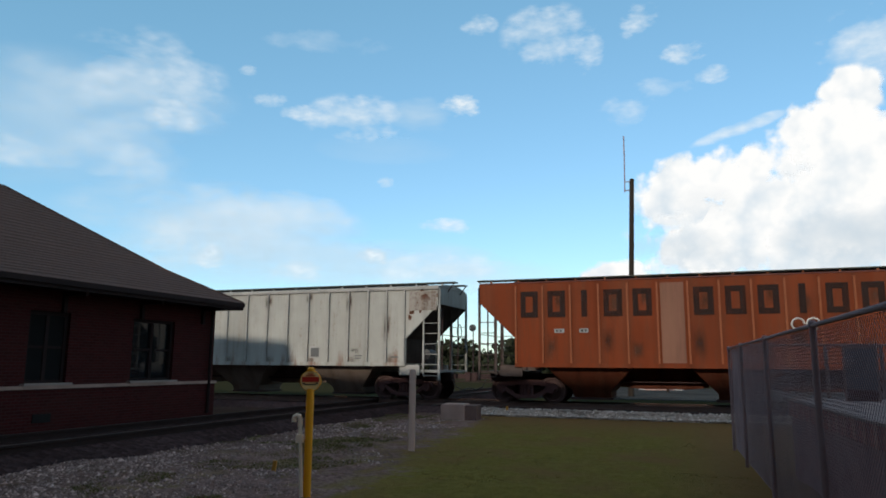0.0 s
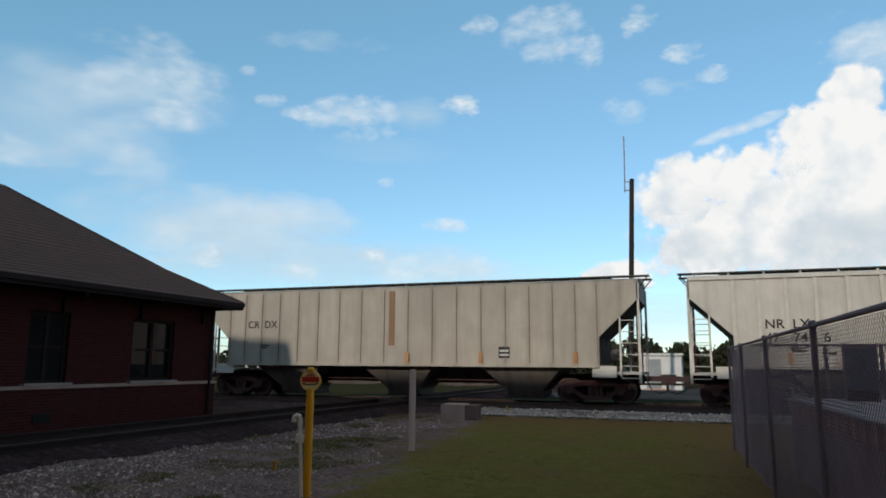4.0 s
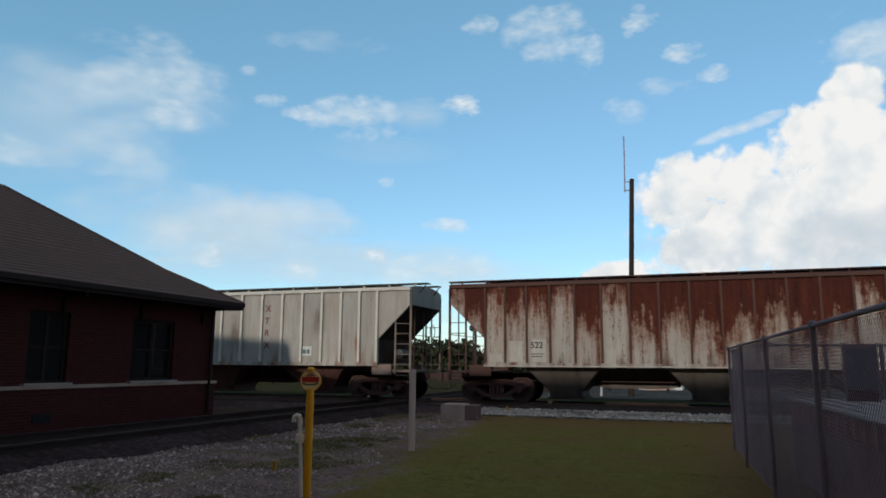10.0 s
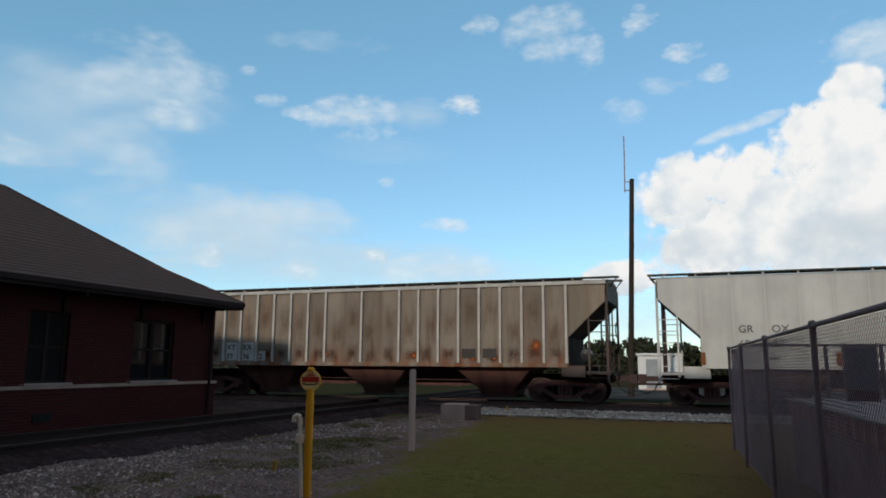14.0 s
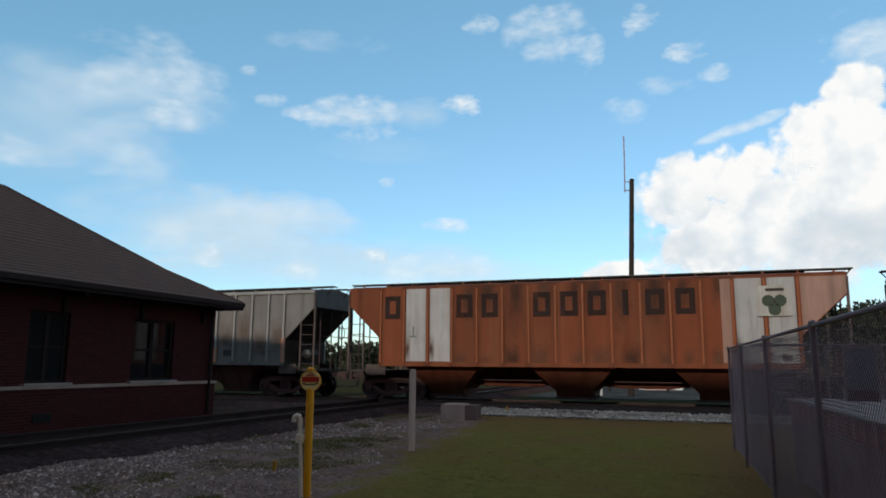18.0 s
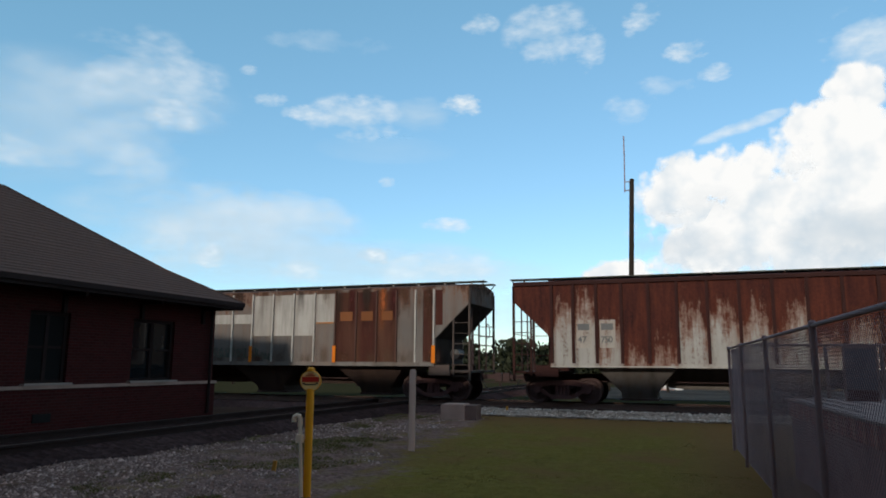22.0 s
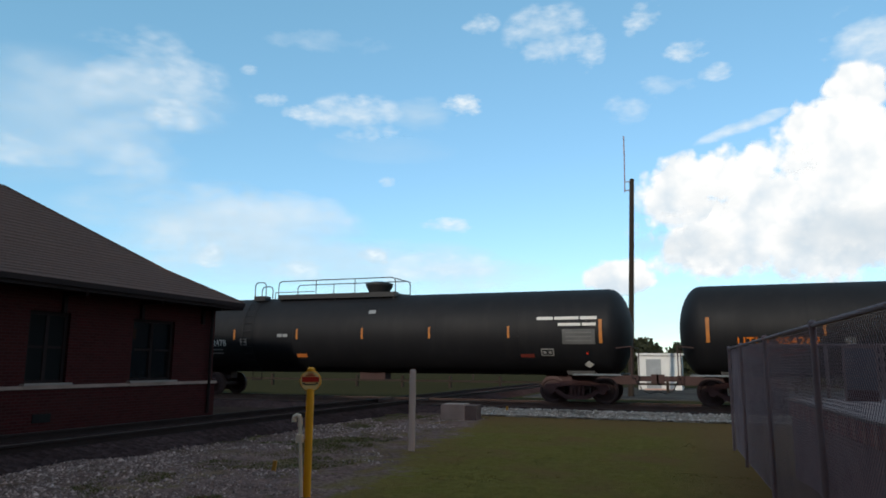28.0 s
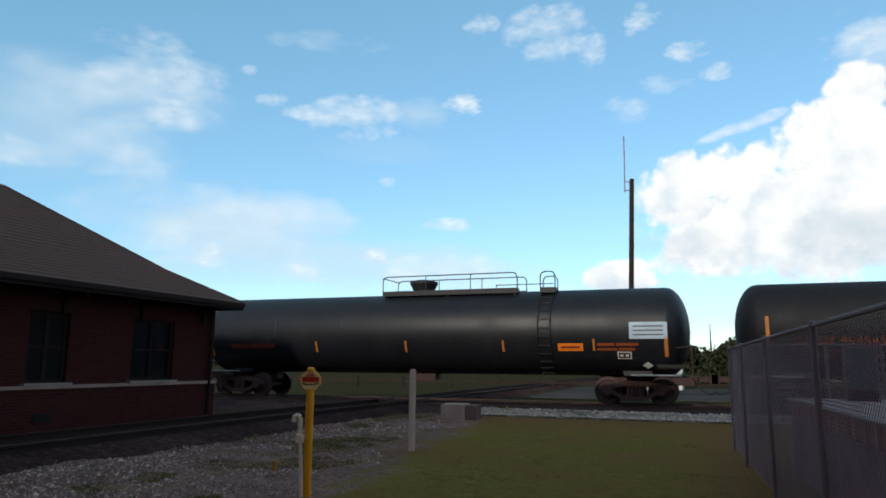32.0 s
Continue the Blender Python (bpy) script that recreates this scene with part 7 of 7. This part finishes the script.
def tank_car(right, left, paint, label, walk_lo, walk_hi, hatch_x, stripes, stripe_z, full_rail=False, ladder_x=None):
    L = right - left
    h = L / 2
    car = thing("tank_car", label, "tank car", (0, TRACK_Y, RAIL_Z), "freight train cars")
    trains.append((car, (right + left) / 2))
    car["half"] = h
    bm = bmesh.new()
    head = [(TR * math.cos(a), 0.75 * math.sin(a)) for a in [math.pi / 2 * k / 8 for k in range(9)]]
    prof = [(max(r, 0.02), -h + 0.75 - x) for r, x in head[::-1]] + [(max(r, 0.02), h - 0.75 + x) for r, x in head]
    lathe(bm, prof, 48, "X", (0, 0, TZ))
    tank = part("tank", bm, paint, car, smooth=True)
    for k in range(1, 6):
        bm = bmesh.new()
        x = -h + 0.75 + (L - 1.5) * k / 6
        lathe(bm, [(TR + 0.001, x - 0.03), (TR + 0.003, x - 0.015), (TR + 0.003, x + 0.015), (TR + 0.001, x + 0.03)], 48, "X", (0, 0, TZ))
        part("weld_seam", bm, paint, tank)
    # manway and its platform
    top = TZ + TR
    bm = bmesh.new()
    lathe(bm, [(0.40, top - 0.05), (0.40, top + 0.12), (0.56, top + 0.42), (0.56, top + 0.50), (0.34, top + 0.57)], 20, "Z", (hatch_x, 0, 0))
    part("manway", bm, M_BLACK, car, "black domed manway housing")
    part("walkway", boxes((walk_lo, walk_hi, -0.78, -0.42, top - 0.10, top + 0.09), (walk_lo, walk_hi, 0.42, 0.78, top - 0.10, top + 0.09), (hatch_x - 1.0, hatch_x + 1.0, -0.42, 0.42, top + 0.02, top + 0.07)), M_BLACK, car, "black grating walkway")
    for x in (walk_lo + 0.1, (walk_lo + walk_hi) / 2, walk_hi - 0.1):
        for y0 in (-0.72, 0.66):
            part("walkway_bracket", boxes((x - 0.03, x + 0.03, y0, y0 + 0.06, top - 0.30, top - 0.102)), M_BLACK, car)
    zr = top + 0.66

    def arch(x0, x1, y, z0, z1, r=0.022, name="grab_rail"):
        """A bent tube standing on two feet, with rounded shoulders."""
        c = min(0.16, (x1 - x0) * 0.35)
        pts = [(x0, y, z0), (x0, y, z1 - c), (x0 + 0.3 * c, y, z1 - 0.3 * c), (x0 + c, y, z1), (x1 - c, y, z1), (x1 - 0.3 * c, y, z1 - 0.3 * c), (x1, y, z1 - c), (x1, y, z0)]
        part(name, rods(list(zip(pts, pts[1:])), r, 6), M_BLACK, car)
    if full_rail:
        for lo, hi in ((-1.2, -0.36), (0.32, 1.2)):
            for y in (-0.6, 0.6):
                arch(lo, hi, y, top, zr)
        zf = top + 0.40
        xs = (-6.92, -4.94, -2.96, 2.96, 4.94, 6.92)
        bend = [(-8.95, -0.5, top - 0.10), (-8.8, -0.5, zf - 0.12), (-8.45, -0.5, zf), (9.2, -0.5, zf), (9.75, -0.5, zf - 0.06), (9.95, -0.5, zf - 0.35), (10.02, -0.55, 2.1)]
        part("safety_rail", rods(list(zip(bend, bend[1:])) + [((x, -0.5, top - 0.08), (x, -0.5, zf)) for x in xs], 0.022, 6), M_GALV, car, "long grey safety rail")
        # the ladder down the end
        rail = [(9.95, -1.0, zf - 0.35), (10.02, -1.05, 2.1)]
        rungs = [((10.0, -0.5, z), (10.0, -1.03, z)) for z in (3.9, 3.55, 3.2, 2.85, 2.5, 2.15)]
        part("end_ladder", rods([tuple(rail)] + rungs, 0.018, 5), M_GALV, car)
    else:
        turned = ladder_x < 0
        for y in (-0.74, 0.74):
            arch(walk_lo, walk_hi, y, top, zr, 0.022, "railing")
            n = max(2, round((walk_hi - walk_lo) / 1.9))
            part("rail_post", rods([((walk_lo + (walk_hi - walk_lo) * k / n, y, top + 0.05), (walk_lo + (walk_hi - walk_lo) * k / n, y, zr)) for k in range(1, n)], 0.018, 5), M_BLACK, car)
        ends = (walk_lo, walk_hi)
        x = ends[1] if turned else ends[0]
        part("end_rail", rods([((x, -0.74, zr - 0.05), (x, 0.74, zr - 0.05))], 0.02, 6), M_BLACK, car)
        x = ends[0] if turned else ends[1]
        a, b = sorted((x + (1.1 if turned else -1.1), ladder_x))
        part("low_rail", rods([((a, 0.3, top + 0.32), (b, 0.3, top + 0.32)), ((a, 0.3, top), (a, 0.3, top + 0.32))], 0.018, 5), M_BLACK, car)
    if ladder_x is not None:
        part("ladder_step", boxes((ladder_x - 0.28, ladder_x + 0.28, -0.85, -0.45, top - 0.12, top + 0.06)), M_BLACK, car)
        for y in (-0.80, -0.30):
            arch(ladder_x - 0.27, ladder_x + 0.27, y, top - 0.02, zr - 0.02 - 0.12 * (y > -0.5))
        arc = []
        for k in range(13):
            a = radians(-62 + 11.0 * k)
            arc.append((-(TR + 0.10) * math.cos(a), TZ + (TR + 0.10) * math.sin(a)))
        pr = []
        for dx in (-0.22, 0.22):
            pr += [((ladder_x + dx, p[0], p[1]), (ladder_x + dx, q[0], q[1])) for p, q in zip(arc, arc[1:])]
        pr += [((ladder_x - 0.22, p[0], p[1]), (ladder_x + 0.22, p[0], p[1])) for p in arc]
        part("ladder", rods(pr, 0.013, 5), paint, car)
        part("ladder_foot", rods([((ladder_x + dx, arc[0][0], arc[0][1]), (ladder_x + dx, -0.75, 0.62)) for dx in (-0.22, 0.22)] + [((ladder_x - 0.22, -0.75, 0.64), (ladder_x + 0.22, -0.75, 0.64))], 0.016, 5), M_STEEL, car)
    # saddles, stub sills, end platforms and rails
    for s in (-1, 1):
        x = s * (h - 1.75)
        bm = bmesh.new()
        prism(bm, [(x - 0.45, 0.98), (x + 0.45, 0.98), (x + 0.55, 1.30), (x - 0.55, 1.30)], -0.7, 0.7)
        part("saddle", bm, M_BLACK, car)
        lo, hi = sorted((s * (h - 3.1), s * (h + 0.15)))
        part("stub_sill", boxes((lo, hi, -0.22, 0.22, 0.68, 0.976)), M_STEEL, car)
        lo, hi = sorted((s * (h - 1.9), s * (h - 0.3)))
        part("side_step", boxes((lo, hi, -1.5, -1.1, 0.98, 1.03), (lo, hi, 1.1, 1.5, 0.98, 1.03)), M_GREY_SIGN, car)
        pr = [((s * (h + 0.05), y, 0.9), (s * (h + 0.05), y, 1.95)) for y in (-1.35, 1.35)] + [((s * (h + 0.05), -1.35, 1.95), (s * (h + 0.05), 1.35, 1.95)), ((s * (h + 0.05), -1.35, 0.9), (s * (h + 0.05), 1.35, 0.9)), ((s * (h + 0.05), -1.35, 1.95), (s * (h - 0.45), -1.4, 1.9))]
        part("end_handrail", rods(pr, 0.02, 5), M_STEEL, car)
        coupler(car, s * (h + 0.02), s)
        bogie(car, s * (h - 1.85))
    for x in stripes:
        mark(car, x, stripe_z, 0.075, 0.42, M_AMBER, "reflective_stripe", "orange reflective stripe")
    end = 9.24 if full_rail else 9.05
    for x in (-end, end):
        mark(car, x, stripe_z, 0.11, 0.82, M_AMBER, "reflective_stripe", "orange reflective stripe")
    part("brake_cylinder", boxes((-0.6, 0.5, -0.35, 0.2, 0.72, 1.0), (-0.5, -0.4, -0.1, 0.1, 1.0, 1.12), (0.3, 0.4, -0.1, 0.1, 1.0, 1.12)), M_STEEL, car)
    return car


def placard(car, x, z):
    bm = bmesh.new()
    s = 0.17
    a = [bm.verts.new((dx * s, dy * s, 0)) for dx, dy in ((0, -1), (1, 0), (0, 1), (-1, 0))]
    b = [bm.verts.new((v.co.x, v.co.y, 0.012)) for v in a]
    bm.faces.new(a[::-1])
    bm.faces.new(b)
    for i in range(4):
        bm.faces.new((a[i], a[(i + 1) % 4], b[(i + 1) % 4], b[i]))
    part("placard", bm, M_WHITE, car, "white diamond hazard placard", at=on_tank(x, z, 0.012))


def info_panel(car, x, z, w=0.95, h=0.48, mat=None):
    p = mark(car, x, z, w, h, mat or M_DIM_PANEL, "data_panel", "pale data panel with unreadable print")
    for k in range(3):
        part("print_line", patch_bm(w * 0.8, 0.05), M_GREY_TEXT, p, at=(0, -0.14 + 0.14 * k, 0.006 - 0.003 * abs(k - 1)))


def outline(car, x, z, w, h, mat, mat_in=None):
    """A stencilled frame with print inside."""
    p = mark(car, x, z, w, h, mat, "stencil_rim", "pale rim of a stencil")
    mark(car, x, z, w - 0.07, h - 0.07, mat_in or M_BLACK, "stencil_panel", "dark stencil panel", proud=0.009)
    for dx in (-0.09, 0.09):
        mark(car, x + dx, z, 0.10, h * 0.3, mat, "small_print", proud=0.014)


def worded(car, x0, x1, z, hh, mat, words):
    """A line of print that cannot be read, word by word."""
    w = (x1 - x0) / (sum(words) + 0.35 * (len(words) - 1))
    x = x0
    for n in words:
        mark(car, x + n * w / 2, z, n * w, hh, mat, "small_print")
        x += (n + 0.35) * w


# black tank car with the long safety rail
M_LABEL = plain("orange_label_paint", (0.42, 0.13, 0.025), 0.7, vary=0.3)
M_DIM_WHITE = plain("dimmed_white_print", (0.20, 0.195, 0.19), 0.7, vary=0.3)
M_DIM_ORANGE = plain("worn_orange_print", (0.20, 0.048, 0.012), 0.8, vary=0.45)
M_SKY_PANEL = plain("pale_blue_data_panel", (0.34, 0.42, 0.50), 0.6, vary=0.25)
c = tank_car(-277.38, -297.03, T_DULL, "black tank car with a full-length safety rail", -1.2, 1.2, 0.0, [-7.2, -5.11, -3.03, -1.01, 1.03, 3.02, 5.11, 7.2], 2.37, True)
h = c["half"]
tank_text(c, "NATX400284", -7.79, 1.74, 0.36, M_WHITE, 2.37)
for z in (1.58, 1.46):
    worded(c, -7.76, -5.7, z, 0.045, M_DIM_WHITE, (2, 2, 1.4, 2))
outline(c, -5.07, 1.88, 0.28, 0.24, M_DIM_WHITE)
for x in (1.25, 5.24):
    p = mark(c, x, 1.68, 0.92, 0.26, M_LABEL, "orange_label", "worn orange label")
    part("print_line", patch_bm(0.74, 0.06), M_DIM_RED, p, at=(0, 0, 0.004))
worded(c, 7.42, 8.86, 3.06, 0.10, M_WHITE, (5, 4))
worded(c, 7.38, 8.78, 2.86, 0.09, M_WHITE, (5, 4))
info_panel(c, 8.28, 2.36, 1.15, 0.52)
worded(c, 8.3, 8.85, 2.72, 0.05, M_DIM_WHITE, (2, 3))
outline(c, 7.39, 1.70, 0.60, 0.30, M_WHITE)
mark(c, -0.02, 3.62, 0.36, 0.12, M_WHITE, "top_label")
mark(c, 4.39, 1.54, 0.12, 0.09, M_WHITE, "small_label")
mark(c, 5.95, 1.71, 0.36, 0.07, M_DIM_WHITE, "small_label")
placard(c, 8.41, 1.44)
mark(c, 8.41, 1.16, 0.14, 0.12, M_DIM_RED, "small_label")


def lessee_marks(c, number, bright, panel=None):
    """The marks shared by the two cars of one fleet."""
    tank_text(c, number, -8.19, 2.0, 0.34, bright, 2.34)
    worded(c, -8.1, -6.2, 1.82, 0.05, M_DIM_RED, (2, 3, 2))
    worded(c, -8.0, -6.4, 1.68, 0.05, M_DIM_RED, (3, 2))
    mark(c, -5.0, 2.09, 0.3, 0.26, M_DIM_PANEL, "small_label")
    p = mark(c, -1.13, 1.69, 0.52, 0.17, M_LABEL, "orange_label", "worn orange label")
    part("print_line", patch_bm(0.4, 0.05), M_DIM_WHITE, p, at=(0, 0, 0.004))
    worded(c, 5.78, 7.12, 2.0, 0.10, M_DIM_ORANGE, (4, 5))
    worded(c, 5.84, 7.06, 1.84, 0.09, M_DIM_ORANGE, (5, 4))
    outline(c, 7.43, 1.62, 0.52, 0.27, M_DIM_WHITE)
    info_panel(c, 8.31, 2.27, 1.15, 0.52, panel)
    placard(c, 8.63, 1.35)


STRIPES = [-5.68, -2.85, 0.03, 2.82, 5.58]
c = tank_car(-298.58, -318.5, T_DULL, "black tank car with orange reporting marks", -1.0, 4.3, 0.1, STRIPES, 2.47, False, 5.2)
lessee_marks(c, "UTLX 954269", M_ORANGE)

c = tank_car(-320.08, -340.03, T_DULL, "black tank car with white reporting marks", -4.3, 1.05, 0.0, [-5.82, -2.85, 0.03, 2.80, 5.82], 2.47, False, -5.15)
tank_text(c, "GATX 202478", -8.21, 2.02, 0.36, M_WHITE, 1.95)
for z in (1.86, 1.72):
    worded(c, -8.18, -6.45, z, 0.05, M_DIM_WHITE, (2, 3, 3))
outline(c, -5.39, 2.17, 0.3, 0.28, M_DIM_WHITE)
worded(c, -3.76, -3.28, 2.42, 0.12, M_GREY_SIGN, (2, 2))
mark(c, -2.72, 1.63, 0.46, 0.16, M_LABEL, "orange_label", "worn orange label")
mark(c, -7.57, 1.37, 0.14, 0.12, M_DIM_RED, "small_label")
worded(c, 6.85, 8.93, 2.93, 0.11, M_WHITE, (4, 6, 4))
worded(c, 7.6, 8.9, 2.71, 0.10, M_WHITE, (5, 3))
info_panel(c, 8.30, 2.29, 1.12, 0.52)
outline(c, 7.19, 1.76, 0.45, 0.28, M_DIM_WHITE)
mark(c, 6.46, 1.64, 0.5, 0.14, M_DIM_RED, "small_label")
mark(c, 0.35, 3.30, 0.30, 0.16, M_GREY_SIGN, "top_label")
mark(c, 8.56, 1.72, 0.06, 0.07, M_RED, "small_label", "red dot")
placard(c, 8.58, 1.36)
mark(c, 8.66, 1.06, 0.22, 0.08, M_WHITE, "small_label")

c = tank_car(-341.73, -361.63, T_DULL, "dull black tank car with worn orange reporting marks", -1.0, 4.3, 0.1, STRIPES, 2.48, False, 5.25)
lessee_marks(c, "UTLX 954545", M_DIM_ORANGE, M_GREY_SIGN)

c = tank_car(-363.06, -382.63, T_GLOSS, "glossy black tank car with a grimy middle band", -1.6, 3.85, -0.15, [-4.1, -0.28, 3.5], 1.97, False, 5.0)
worded(c, -8.1, -6.0, 2.0, 0.2, M_DIM_RED, (4, 6))
p = mark(c, 5.89, 1.93, 0.86, 0.28, M_ORANGE, "orange_label", "orange text label")
part("print_line", patch_bm(0.66, 0.07), M_DIM_RED, p, at=(0, 0, 0.004))
mark(c, 6.69, 2.01, 0.07, 0.42, M_AMBER, "reflective_stripe", "orange reflective stripe")
worded(c, 6.79, 8.17, 2.02, 0.10, M_DIM_ORANGE, (4, 5))
worded(c, 6.79, 8.05, 1.86, 0.09, M_DIM_ORANGE, (5, 4))
outline(c, 7.69, 1.66, 0.46, 0.28, M_WHITE)
info_panel(c, 8.49, 2.48, 1.22, 0.56, M_SKY_PANEL)
placard(c, 8.42, 1.34)
mark(c, 9.15, 1.29, 0.9, 0.2, M_DIM_PANEL, "small_label")


# ---- what moves ----
def motions():
    for car, mid in trains:
        walk(car, [(t, pose(mid + S(t), TRACK_Y, RAIL_Z)) for t in [k * 0.1 for k in range(321)]])
    for w, car, x, d in wheels:
        mid = dict((k.name, v) for k, v in trains)[car.name]
        ts = [t * 0.05 for t in range(641) if -22.0 < mid + x + S(t * 0.05) < 10.0]
        rows = [(t, pose(d, 0, WHEEL_R, 0, math.degrees(S(t) / WHEEL_R), 0)) for t in ts]
        if not rows:
            rows = [(1.0, pose(d, 0, WHEEL_R))]
        if rows[0][0] > 0:
            rows.insert(0, (0.0, rows[0][1]))
        if rows[-1][0] < 32:
            rows.append((32.0, rows[-1][1]))
        walk(w, rows)
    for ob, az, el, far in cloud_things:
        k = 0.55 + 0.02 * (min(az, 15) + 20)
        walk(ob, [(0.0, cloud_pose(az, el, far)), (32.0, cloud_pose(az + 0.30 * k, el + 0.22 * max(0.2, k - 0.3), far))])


motions()
